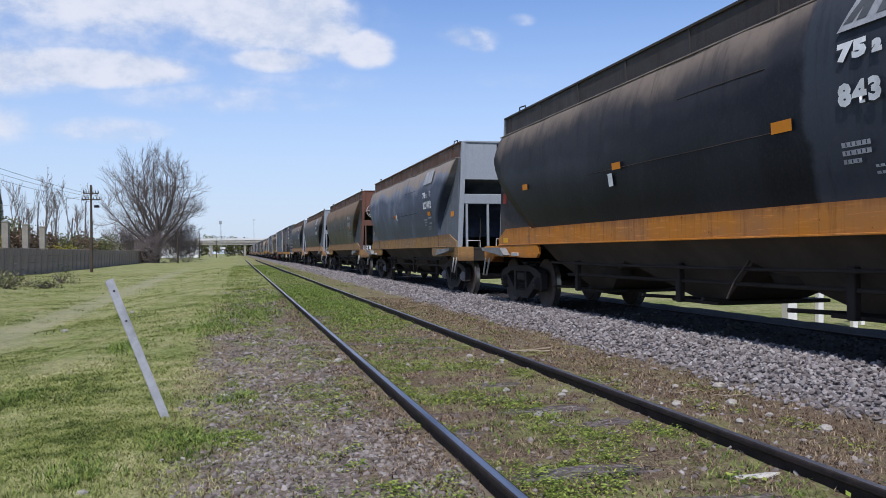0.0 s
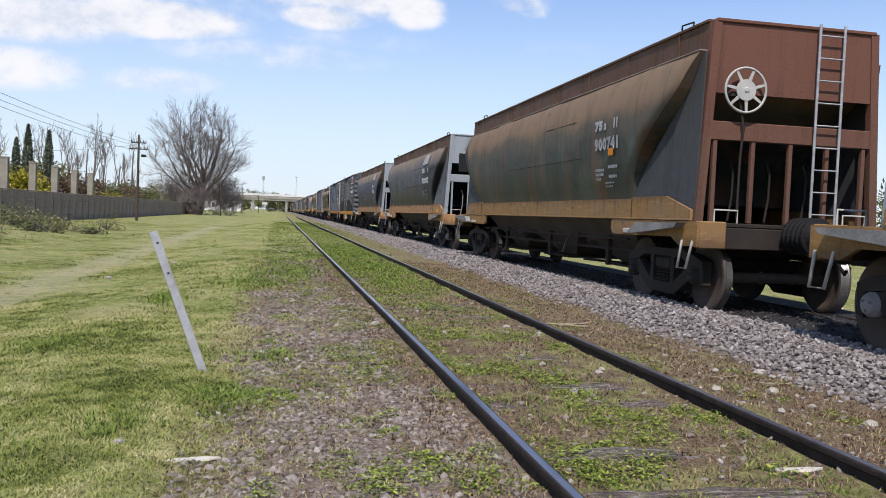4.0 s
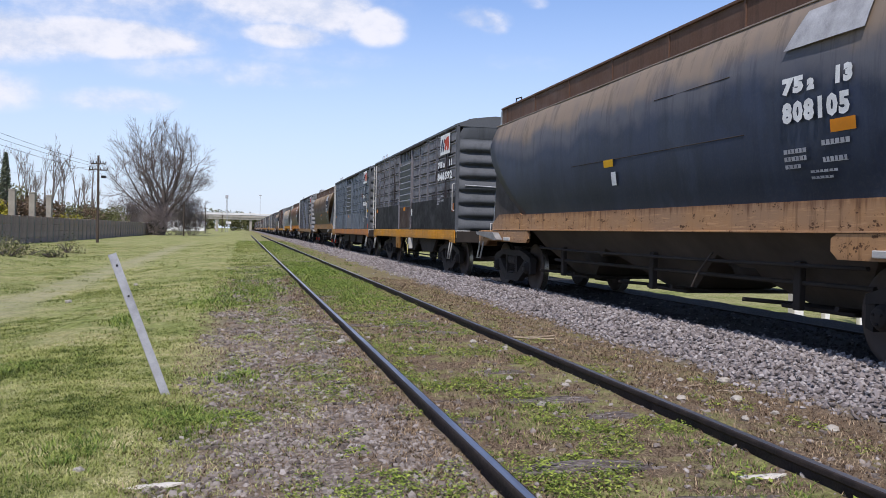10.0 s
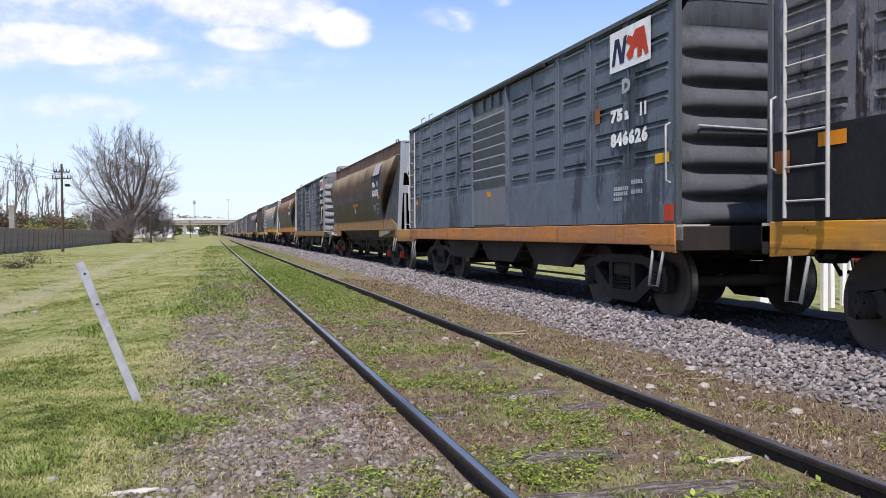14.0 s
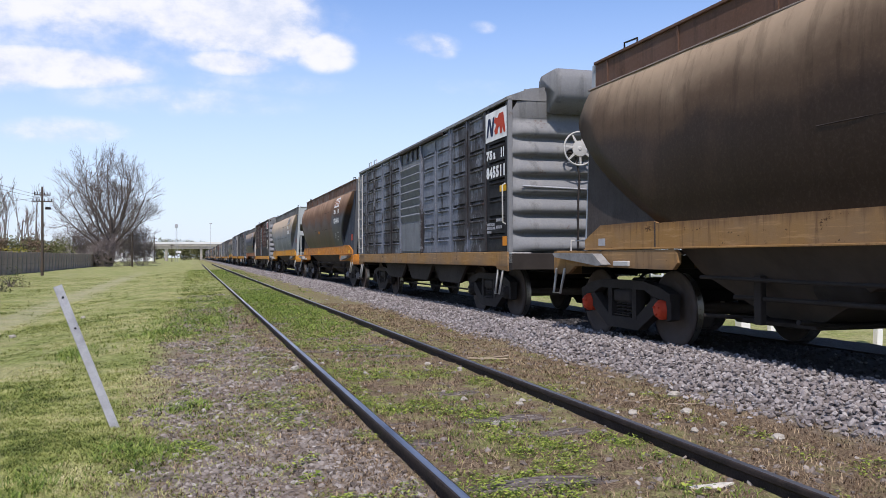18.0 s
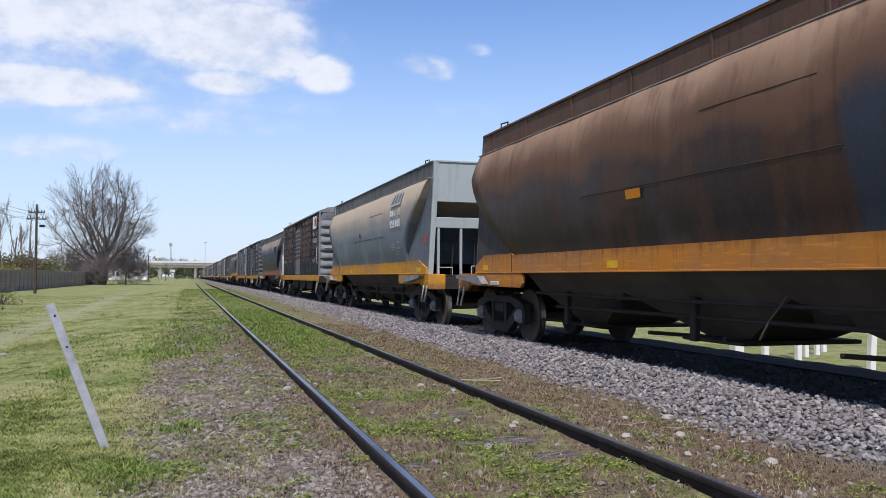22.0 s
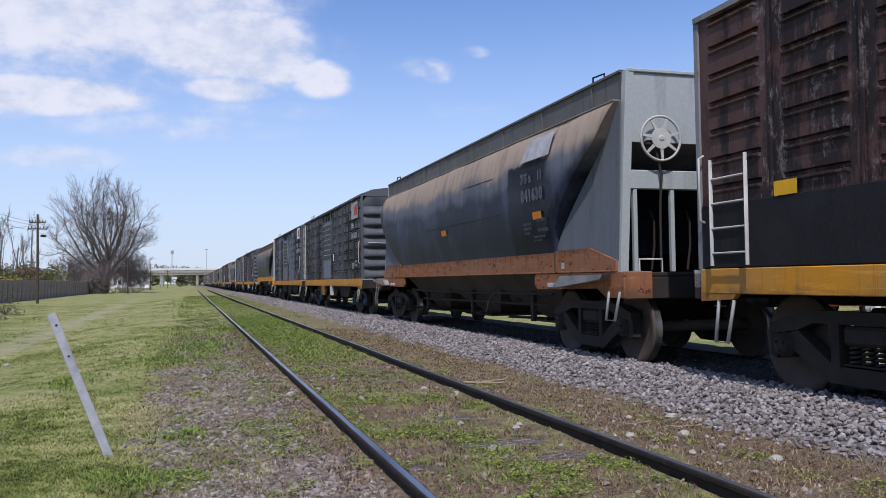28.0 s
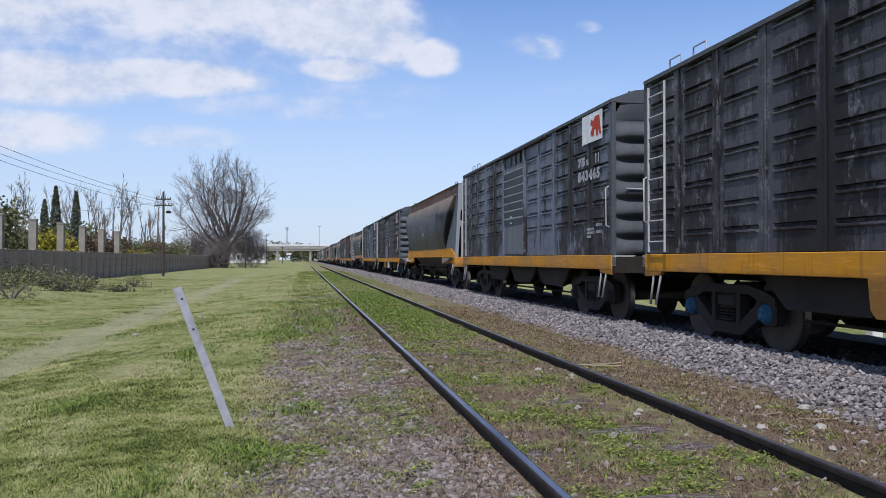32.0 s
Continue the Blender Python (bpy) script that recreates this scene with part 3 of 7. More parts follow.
            if abs(x + 4.35 + 0.012 * y) < 0.5 and rnd.uniform() < 0.9 or rnd.uniform() > 0.62 + lush:
                continue
            tufts.append((x, y, ground_z(x, y), h * (1 + 0.9 * max(0, lush)), many, wide))
    thing("grass", "short mown grass, green and straw-coloured", "grass", mb=blades_mesh("grass", tufts, grass, 8), kind="stuff")
    green = leaf_material("lush_blades", (0.0, (0.05, 0.09, 0.012)), (0.5, (0.13, 0.19, 0.03)), (1.0, (0.27, 0.32, 0.07)))
    tufts = []
    for cx, cy, r, count in ((-0.35, 6.0, 0.28, 170), (-0.1, 7.6, 0.3, 90), (-0.95, 5.3, 0.3, 110), (-1.7, 5.0, 0.35, 120), (0.1, 18, 1.0, 420), (0.6, 24, 1.4, 420), (-0.4, 15, 0.6, 160), (2.1, 20, 0.8, 500), (2.1, 26, 0.8, 500), (2.1, 15.5, 0.7, 200), (-2.3, 9, 0.4, 120), (-1.6, 13, 0.4, 120)):
        for _ in range(count):
            x, y = rnd.normal(cx, r * 0.5), rnd.normal(cy, r * (1.6 if cy > 12 else 0.7))
            tufts.append((x, y, ground_z(x, y), 0.042 if cy < 12 else 0.06, 7, 0.05 if cy < 12 else 0.14))
    for _ in range(2600):
        y = rnd.uniform(30, 90)
        x = rnd.uniform(1.33, 2.88) if rnd.uniform() < 0.6 else rnd.uniform(-0.5, 1.2) if rnd.uniform() < 0.7 else rnd.uniform(3.0, 4.2)
        tufts.append((x, y, ground_z(x, y), 0.045, 6, 0.28))
    for _ in range(3600):
        y = 3 + 30 * rnd.uniform(0, 1) ** 1.3
        x = rnd.uniform(1.33, 2.88)
        if noise.noise((x * 1.2, y * 0.7, 16)) > 0.12 - 0.022 * y:
            tufts.append((x, y, ground_z(x, y), 0.026 if y < 14 else 0.035, 7, 0.06 if y < 14 else 0.14))
    thing("tall_grass", "tufts of lush green uncut grass", "grass", mb=blades_mesh("tall_grass", tufts, green, 9), kind="stuff")
    # weeds and dead grass round the rails
    weed = leaf_material("weed_leaf", (0.0, (0.035, 0.055, 0.009)), (0.45, (0.15, 0.205, 0.028)), (1.0, (0.34, 0.38, 0.075)))
    clumps = []
    for _ in range(9500):
        y = 2.8 + 17 * rnd.uniform(0, 1) ** 1.3
        k = rnd.uniform()
        x = rnd.uniform(1.36, 2.86) if k < 0.58 else rnd.uniform(-0.1, 1.2) if k < 0.90 else rnd.uniform(3.05, 4.4)
        if noise.noise((x * 1.7, y * 1.1, 6)) < (0.15 if 1.3 < x < 2.9 else 0.0 if 0.3 < x < 1.3 else 0.16):
            continue
        clumps.append((x, y, ground_z(x, y), rnd.uniform(0.02, 0.11), int(rnd.uniform(18, 52))))
    clumps += [(1.85, 4.42, -0.15, 0.17, 120), (2.78, 4.62, -0.15, 0.18, 130), (0.68, 4.87, -0.15, 0.13, 110), (0.98, 4.62, -0.15, 0.12, 80), (2.62, 3.9, -0.15, 0.2, 150), (2.8, 5.7, -0.15, 0.12, 80), (2.2, 3.35, -0.15, 0.2, 150), (2.85, 3.4, -0.15, 0.16, 120), (0.98, 4.05, -0.15, 0.12, 90)]
    thing("weeds", "low broad-leaved green weeds between the rails", "weeds", mb=leaves_mesh("weeds", clumps, weed, 10), kind="stuff")
    dead = leaf_material("dead_grass", (0.0, (0.05, 0.030, 0.018)), (0.5, (0.175, 0.116, 0.072)), (1.0, (0.42, 0.32, 0.20)))
    tufts = []
    for _ in range(15000):
        y = 2.8 + 20 * rnd.uniform(0, 1) ** 1.4
        k = rnd.uniform()
        x = rnd.uniform(3.05, 4.7) if k < 0.36 else rnd.uniform(1.32, 2.9) if k < 0.64 else rnd.normal(1.06, 0.10) if k < 0.8 else rnd.uniform(-0.6, 1.2)
        tufts.append((x, y, ground_z(x, y), 0.025, 6, 0.07))
    thing("dead_grass", "flattened brown dead grass beside the siding's rails", "grass", mb=blades_mesh("dead_grass", tufts, dead, 11), kind="stuff")


# ---- sleepers, post, litter ----


def make_sleepers(wood):
    """Rotten sleepers: only the ragged parts that the soil has not covered stand out between the rails."""
    rnd = random.Random(12)
    kinds = []
    for seed in range(7):
        vs, n = [], 40
        for i in range(n + 1):
            x = 0.88 + 2.45 * i / n
            bare = noise.noise((x * 1.5, seed * 5.3, 1)) * 0.030 + noise.noise((x * 7, seed * 3.1, 4)) * 0.008
            bare -= 0.055 * (1 - ease(x, 1.25, 1.45) * ease(-x, -2.95, -2.6))
            row = [(-0.12, -0.2)]
            for j in range(9):
                v = -0.115 + 0.23 * j / 8
                crack = 0.010 * noise.noise((x * 2.5, v * 60, seed + 7)) + 0.012 * noise.noise((x * 9, v * 22, seed + 17))
                row.append((v + 0.018 * noise.noise((x * 5, seed, 2)), bare + crack - (0.022 if j in (0, 8) else 0.0)))
            row.append((0.12, -0.2))
            vs += [(x, y, z) for y, z in row]
        k = 11
        fs = [(i * k + j, i * k + j + 1, i * k + k + j + 1, i * k + k + j) for i in range(n) for j in range(k - 1)] + [tuple(range(k)), tuple(range(n * k + k - 1, n * k - 1, -1))]
        kinds.append(Mb().add(vs, fs).mesh("sleeper", wood))
    for k in range(52):
        y = 2.35 + 0.62 * k
        z = ground_z(2.1, y) + (rnd.uniform(0.008, 0.016) if 3.0 < y < 6.4 else rnd.uniform(-0.012, 0.006))
        thing("sleeper", "grey rotten wooden sleeper sunk in soil and weeds", "sleeper", "sleepers of the siding", kinds[(k * 3) % 7], at=pose(0, y, z, 0, 0, rnd.uniform(-2.5, 2.5)), kind="structure")


def make_post(metal, dark):
    """A leaning flat steel post with two bolt holes."""
    foot, top = Vector((-0.509, 6.875, -0.34)), Vector((-1.015, 7.06, 0.945))
    up = (top - foot)
    long = up.length
    mb = Mb()
    w, th, fl = 0.032, 0.008, 0.022
    prof = [(-w, -fl), (-w + th, -fl), (-w + th, -th), (w - th, -th), (w - th, -fl), (w, -fl), (w, 0.004), (-w, 0.004)]
    prof = [(a, b) for a, b in prof]
    mb.prism(prof, 2, 0, long)
    m = up.normalized()
    side = Vector((1, 0.15, 0))
    side = (side - m * side.dot(m)).normalized()
    rot = Matrix((side, m.cross(side), m)).transposed().to_4x4()
    post = thing("marker_post", "leaning galvanised steel post with bolt holes, in the grass", "post", at=Matrix.Translation(foot) @ rot)
    part("channel", mb, metal, post)
    for h in (0.10, 0.36):
        part("bolt_hole", Mb().lathe([(-0.002, 0.0001), (-0.002, 0.009), (0.002, 0.009)], 1, (0.004, -th - 0.002, long - h), 12), dark, post)


def make_litter(mats):
    rnd = random.Random(3)
    pale, bone, wood = mats

    def lump(name, label, x, y, size, mat, flat=0.6, cat="stone"):
        r = np.random.RandomState(int(x * 100 + y * 10) % 1000)
        mb, vs, fs = Mb(), [], []
        for j in range(5):
            for i in range(9):
                a, b = 6.283 * i / 9, math.pi * (j + 0.5) / 5
                k = 1 + 0.22 * r.uniform(-1, 1)
                vs.append((size * k * math.sin(b) * math.cos(a), size * 0.75 * k * math.sin(b) * math.sin(a), size * flat * k * math.cos(b)))
        fs = [(j * 9 + i, j * 9 + (i + 1) % 9, (j + 1) * 9 + (i + 1) % 9, (j + 1) * 9 + i) for j in range(4) for i in range(9)] + [tuple(range(9)), tuple(range(36, 45))]
        return thing(name, label, cat, "stray stones by the rails" if cat == "stone" else "", mb.add(vs, fs), mat, at=pose(x, y, ground_z(x, y) + size * flat * 0.55, 0, 0, rnd.uniform(0, 360)))

    for x, y, s in ((2.84, 8.82, 0.055), (2.17, 5.83, 0.06), (2.67, 6.6, 0.05), (2.28, 6.96, 0.055), (1.09, 9.37, 0.085), (2.6, 9.3, 0.06), (3.35, 5.9, 0.06), (3.9, 6.0, 0.07), (3.45, 5.2, 0.05), (3.0, 5.75, 0.045), (2.75, 6.75, 0.045), (4.35, 6.9, 0.08), (4.0, 5.0, 0.07), (3.9, 5.5, 0.045), (-0.85, 4.85, 0.045), (0.2, 12.2, 0.06), (0.35, 3.6, 0.05), (3.9, 6.9, 0.05), (-3.4, 18, 0.10), (-2.6, 22, 0.10)):
        lump("stone", "pale rounded loose stone on the soil", x, y, s * 0.72, pale)

    def stick(name, label, x, y, turn, length, r, mat, cat):
        pts = [(length * (i / 5 - 0.5), 0.02 * math.sin(i * 1.9), r * 0.9 + 0.012 * math.sin(i * 1.3 + 1) ** 2) for i in range(6)]
        thing(name, label, cat, "", Mb().tube(pts, r, 8, 0, r * 0.7), mat, at=pose(x, y, ground_z(x, y), 0, 0, turn))

    stick("stick", "pale dry stick lying beside the ballast", 4.15, 6.4, -8, 0.34, 0.007, wood, "stick")
    stick("stick", "grey dry stick lying beside the ballast", 3.78, 6.55, 12, 0.32, 0.007, wood, "stick")
    stick("branch", "bleached broken branch against the siding's rail", 3.45, 9.62, -25, 0.5, 0.014, wood, "branch")
    stick("branch", "brown broken branch by the rail", 3.6, 9.8, 20, 0.45, 0.016, wood, "branch")
    for x, y, turn, length in ((2.73, 3.95, -10, 0.27), (-0.43, 4.5, 3, 0.30)):
        k, mb, vs = 12, Mb(), []
        for i in range(k + 1):
            u = i / k
            wide = 0.030 * min(1.0, 6 * u, 4 * (1 - u)) + 0.005 * noise.noise((u * 9, x, 3))
            mid_ = 0.006 * math.sin(5 * u + x)
            h_ = 0.009 + 0.004 * noise.noise((u * 6, y, 8))
            vs += [(length * (u - 0.5), mid_ + q * wide + 0.004 * noise.noise((u * 14, q, y)), hh) for q, hh in ((-1, -0.004), (-0.8, h_ * 0.7), (0.1, h_), (0.9, h_ * 0.6), (1, -0.004))]
        mb.add(vs, [(i * 5 + j, i * 5 + j + 1, i * 5 + j + 6, i * 5 + j + 5) for i in range(k) for j in range(4)] + [(0, 1, 2, 3, 4), tuple(5 * k + 4 - j for j in range(5))])
        thing("wood_splinter", "bleached white splinter of wood on the gravel", "wood", "", mb, bone, at=pose(x, y, ground_z(x, y) + 0.004, 2, -3, turn))


# ---- wall, poles, bridge, trees, right-hand side ----
WALL_X, WALL_Y = -17.5, (36.0, 178.0)


def make_wall(panel, conc):
    """A precast boundary wall: panels between slim posts."""
    wall = thing("wall_west", "long brown precast concrete boundary wall between slim posts", "wall", kind="structure")
    slab = post = None
    step = (WALL_Y[1] - WALL_Y[0]) / 58
    for k in range(58):
        y = WALL_Y[0] + step * k
        z = -0.62
        if slab is None:
            mb = Mb()
            for i in range(4):
                mb.box(-0.03, 0.05, 0.58 * i, 0.03, step - 0.05, 0.58 * i + 0.565, 0.012)
            slab = mb.box(-0.045, 0.05, 2.325, 0.045, step - 0.05, 2.40, 0.012).mesh("panel", panel)
            post = Mb().box(-0.07, -0.06, 0, 0.07, 0.06, 2.44, 0.012).mesh("wall_post", conc)
        part("panel", slab, panel, wall, at=pose(WALL_X, y, z, 0, 0, 0))
        part("wall_post", post, conc, wall, at=pose(WALL_X + 0.02, y, z - 0.02))
    # broad pillars that stand up behind the wall
    mb = Mb().box(-0.24, -0.24, 0, 0.24, 0.24, 4.35, 0.02)
    mb.box(-0.28, -0.28, 4.35, 0.28, 0.28, 4.45, 0.02)
    mb.box(0.24, -0.03, 0, 0.30, 0.03, 4.3, 0.01)
    me = mb.mesh("concrete_pillar", conc)
    for y in (47.4, 53.8, 60.2, 66.7, 72.9, 79.4, 85.9):
        thing("concrete_pillar", "pale unfinished concrete pillar behind the boundary wall", "pillar", "pillars behind the wall", me, at=pose(WALL_X - 0.55, y, -0.55, 0, 0, 4))
    # a low building's pale roof shows over the wall
    mb = Mb().prism([(-6, 2.0), (0, 1.9), (0, 2.05), (-6, 2.75)], 1, 0, 16)
    mb.box(-5.8, 0.2, -0.6, -0.2, 15.8, 2.0, 0.02)
    shed = thing("shed", "low shed with a pale sheet roof behind the wall", "shed", at=pose(WALL_X - 1.3, 40, 0))
    part("roof", Mb().prism([(-6.2, 2.62), (0, 2.02), (0, 2.12), (-6.2, 2.74)], 1, -0.3, 17), conc, shed)
    part("wall", Mb().box(-6, 0, -0.6, -0.2, 16.6, 2.0, 0.02), panel, shed)


def make_pole(x, y, tall, wood, dark, arms=2, turn=0, label="dark wooden utility pole with crossarms and insulators"):
    pole = thing("utility_pole", label, "utility pole", "poles along the line", at=pose(x, y, ground_z(x, y) - 0.1, 0, 0, turn))
    part("shaft", Mb().tube([(0, 0, 0), (0.02, 0, tall * 0.5), (0, 0, tall + 0.1)], 0.15, 10, 0, 0.10), wood, pole)
    for i in range(arms):
        h = tall - 0.75 - 0.62 * i
        w = 0.72 if i == 0 else 0.85
        arm = part("crossarm", Mb().box(-w, -0.05, h, w, 0.05, h + 0.11, 0.012), wood, pole)
        for k in (-0.95, -0.6, -0.25, 0.25, 0.6, 0.95):
            part("insulator", Mb().lathe([(0, 0.02), (0.05, 0.05), (0.10, 0.05), (0.13, 0.03), (0.2, 0.035), (0.22, 0.015)], 2, (w * k, 0, h + 0.11), 8), dark, arm)
    if arms > 1:
        part("switch_box", Mb().box(0.25, -0.16, tall - 2.1, 0.75, 0.16, tall - 1.86, 0.02), dark, pole)
    return pole


def sag(a, b, dip, n=14):
    a, b = Vector(a), Vector(b)
    return [a.lerp(b, i / n) - Vector((0, 0, dip * 4 * (i / n) * (1 - i / n))) for i in range(n + 1)]


def make_wires(dark):
    top = (-14.1, 88.0, 7.0)
    for dx, dz in ((-0.6, 0.0), (0.6, 0.0), (0.0, -0.62)):
        thing("power_line", "thin black overhead wire between the poles", "wire", "overhead wires", Mb().tube(sag((top[0] + dx, 88, top[2] + dz), (-19.6 + dx, 38, 8.6 + dz), 0.5), 0.014, 5), dark)
    thing("power_line", "thin black overhead wire between the poles", "wire", "overhead wires", Mb().tube(sag((top[0], 88, top[2] - 0.6), (-12.6, 150, 5.2), 0.7), 0.013, 5), dark)
    thing("power_line", "thin black overhead wire between the poles", "wire", "overhead wires", Mb().tube(sag((top[0], 88, top[2]), (-44, 130, 8.2), 0.6), 0.013, 5), dark)


def make_bridge(conc, dark, white):
    b = thing("overpass", "pale concrete road overpass across the railway", "bridge", at=pose(0, 395, 0))
    deck = part("deck", Mb().box(-30, -5, 5.9, 60, 5, 7.0, 0.05), conc, b)
    part("parapet", Mb().box(-34, -5.2, 7.02, 60, -4.95, 7.95, 0.05), white, b)
    part("beam", Mb().box(-30, -4.6, 5.0, 60, -4.1, 5.88, 0.03), conc, b)
    for x in (-24, -12, 3, 18, 34):
        part("pier", Mb().box(x - 0.5, -4, -0.6, x + 0.5, 4, 5.0, 0.05), conc, b)
    # the approach ramp
    part("ramp", Mb().prism([(-110, -0.6), (-26, -0.6), (-30, 6.9), (-40, 6.7), (-75, 3.6)], 1, -5, 5), conc, b)
    part("sign", Mb().box(-7.8, -5.5, 3.0, -5.6, -5.35, 4.0, 0.02), white, b)


def make_mast(metal):
    m = thing("radio_mast", "tall thin lattice mast far off beyond the overpass", "mast", at=pose(-6.1, 310, -0.5))
    for a in (0, 120, 240):
        c, s = 0.45 * math.cos(radians(a)), 0.45 * math.sin(radians(a))
        part("leg", Mb().tube([(c, s, 0), (c * 0.35, s * 0.35, 12.6)], 0.07, 6), metal, m)
    part("antenna", Mb().box(-0.5, -0.5, 12.2, 0.5, 0.5, 13.4, 0.1), metal, m)
    for z in range(1, 12):
        k = 0.45 * (1 - 0.65 * z / 12.6)
        part("brace", Mb().tube([(k, 0, z), (-k * 0.5, k * 0.86, z + 0.5), (-k * 0.5, -k * 0.86, z)], 0.04, 5), metal, m)
    m2 = thing("light_mast", "thin pale lighting column far off beyond the overpass", "mast", at=pose(6.0, 330, -0.5))
    part("column", Mb().tube([(0, 0, 0), (0, 0, 14.5)], 0.12, 6, 0, 0.07), metal, m2)
    part("lamp_head", Mb().box(-0.5, -0.15, 14.3, 0.5, 0.15, 14.6, 0.05), metal, m2)


def bare_tree(name, label, seed, height, spread_, upright, levels, bark, at, thin=0.008, category="tree", group="", forks=(3, 5), trunk=0.2, base=0.16):
    """A leafless tree: forking tapered limbs down to fine twigs."""
    rnd = random.Random(seed)
    wood, fine = Mb(), Mb()

    def limb(p, d, length, r, level):
        pts, q = [p], Vector(p)
        n = 4 if level < 2 else 3
        for i in range(n):
            bend = 0.10 + 0.07 * level
            d = (d + Vector((rnd.uniform(-1, 1), rnd.uniform(-1, 1), rnd.uniform(-0.6, 1) * (0.4 + upright))) * bend).normalized()
            q = q + d * (length / n)
            pts.append(q.copy())
        sides = 7 if level == 0 else 5 if level == 1 else 4 if level == 2 else 3
        (wood if level < 2 else fine).tube(pts, r, sides, 0, max(thin * 0.7, r * 0.5))
        if level >= levels:
            return
        count = rnd.randint(*forks) + (1 if level > 0 else 2)
        for k in range(count):
            f = rnd.uniform(0.35, 1.0) if level else rnd.uniform(trunk, 1.0)
            i = min(n - 1, int(f * n))
            start = pts[i].lerp(pts[i + 1], f * n - i)
            az = 6.283 * (k + rnd.uniform(-0.3, 0.3)) / count if level < 2 else rnd.uniform(0, 6.283)
            out = Vector((math.cos(az), math.sin(az), 0)) * spread_
            nd = (d * (0.7 + upright * 0.6) + out + Vector((0, 0, 0.25 + 0.5 * upright))).normalized()
            limb(start, nd, length * rnd.uniform(0.45, 0.72), max(thin, r * 0.52 * (1.1 - 0.4 * f)), level + 1)

    limb(Vector((0, 0, -0.2)), Vector((0, 0, 1)), height * (0.42 + 0.2 * upright), height * base * 0.1, 0)
    tree = thing(name, label, category, group, at=at)
    part("trunk", wood, bark, tree)
    part("crown", fine, bark, tree, "bare grey-brown twigs")
    return tree


def fan_tree(name, label, seed, crown, foot, primaries, bark, at, category="tree", group="", counts=(11, 6, 4), thick=0.26, lean=0.0):
    """A bare tree whose limbs fan out to a rounded crown; crown is its half width, its foot height and its top."""
    rnd = random.Random(seed)
    wood, fine = Mb(), Mb()
    half, low, top = crown

    def bough(p, goal, bow, r, r1, sides, mesh, n=5):
        p, goal = Vector(p), Vector(goal)
        far = (goal - p).length
        pts = []
        for i in range(n + 1):
            f = i / n
            q = p.lerp(goal, f) + Vector(bow) * (4 * f * (1 - f)) * far
            if 0 < i:
                q += Vector((rnd.uniform(-1, 1), rnd.uniform(-1, 1), rnd.uniform(-1, 1))) * far * 0.02
            pts.append(q)
        mesh.tube(pts, r, sides, 0, r1)
        return pts

    trunk = bough((0, 0, -0.2), (lean, 0, foot + (top - foot) * 0.42), (0.04, 0.02, 0), thick, thick * 0.5, 9, wood, 6) if thick > 0.1 else None
    for k in range(primaries):
        az = 2.4 * k + rnd.uniform(-0.3, 0.3)
        u = min(1.0, ((k + 0.6) / primaries) ** 0.62 * 1.02)
        out = half * u * rnd.uniform(0.86, 1.05)
        h = low + (top - low) * max(0.0, 1 - u * u) ** 0.5 * rnd.uniform(0.92, 1.04)
        start = trunk[max(1, min(6, int(6.4 - 4.6 * u + rnd.uniform(-0.6, 0.6))))] if trunk else Vector((rnd.uniform(-0.3, 0.3) * half, rnd.uniform(-0.3, 0.3) * half, -0.1))
        main = bough(start, (out * math.cos(az), out * math.sin(az), h), (0.13 * math.cos(az), 0.13 * math.sin(az), 0.0), thick * rnd.uniform(0.28, 0.45), 0.03, 6, wood, 7)
        long = (main[-1] - main[0]).length
        for j in range(counts[0]):
            f = 0.16 + 0.82 * (j + rnd.random()) / counts[0]
            i = min(6, int(f * 7))
            s0 = main[i].lerp(main[i + 1], f * 7 - i)
            d = (main[i + 1] - main[i]).normalized()
            side = Vector((rnd.gauss(0, 1), rnd.gauss(0, 1), rnd.gauss(0.25, 0.7))).normalized()
            d2 = (d * 0.62 + side * 0.95 + Vector((0, 0, 0.05))).normalized()
            reach = long * rnd.uniform(0.26, 0.46) * (1.15 - 0.5 * f)
            sec = bough(s0, s0 + d2 * reach, (0, 0, -0.06), 0.052 * (1.2 - 0.6 * f) * (thick / 0.3) ** 0.5, 0.018, 4, fine, 4)
            for m in range(counts[1]):
                f2 = 0.25 + 0.75 * (m + rnd.random()) / counts[1]
                i2 = min(3, int(f2 * 4))
                s1 = sec[i2].lerp(sec[i2 + 1], f2 * 4 - i2)
                d3 = (d2 * 0.9 + Vector((rnd.gauss(0, 1), rnd.gauss(0, 1), rnd.gauss(0.3, 0.8))).normalized() * 0.7 + Vector((0, 0, 0.2))).normalized()
                r3 = reach * rnd.uniform(0.3, 0.5)
                ter = bough(s1, s1 + d3 * r3, (0, 0, -0.05), 0.020, 0.012, 3, fine, 3)
                for w in range(counts[2]):
                    s2 = ter[1].lerp(ter[3], rnd.random())
                    d4 = (d3 + Vector((rnd.gauss(0, 1), rnd.gauss(0, 1), rnd.gauss(0.3, 0.8))).normalized() * 0.7).normalized()
                    fine.tube([s2, s2 + d4 * r3 * 0.3, s2 + d4 * r3 * rnd.uniform(0.5, 0.8) + Vector((0, 0, r3 * 0.06))], 0.013, 3, 0, 0.008)
    tree = thing(name, label, category, group, at=at)
    part("trunk", wood, bark, tree)
    part("crown", fine, bark, tree, "bare grey-brown twigs")
    return tree


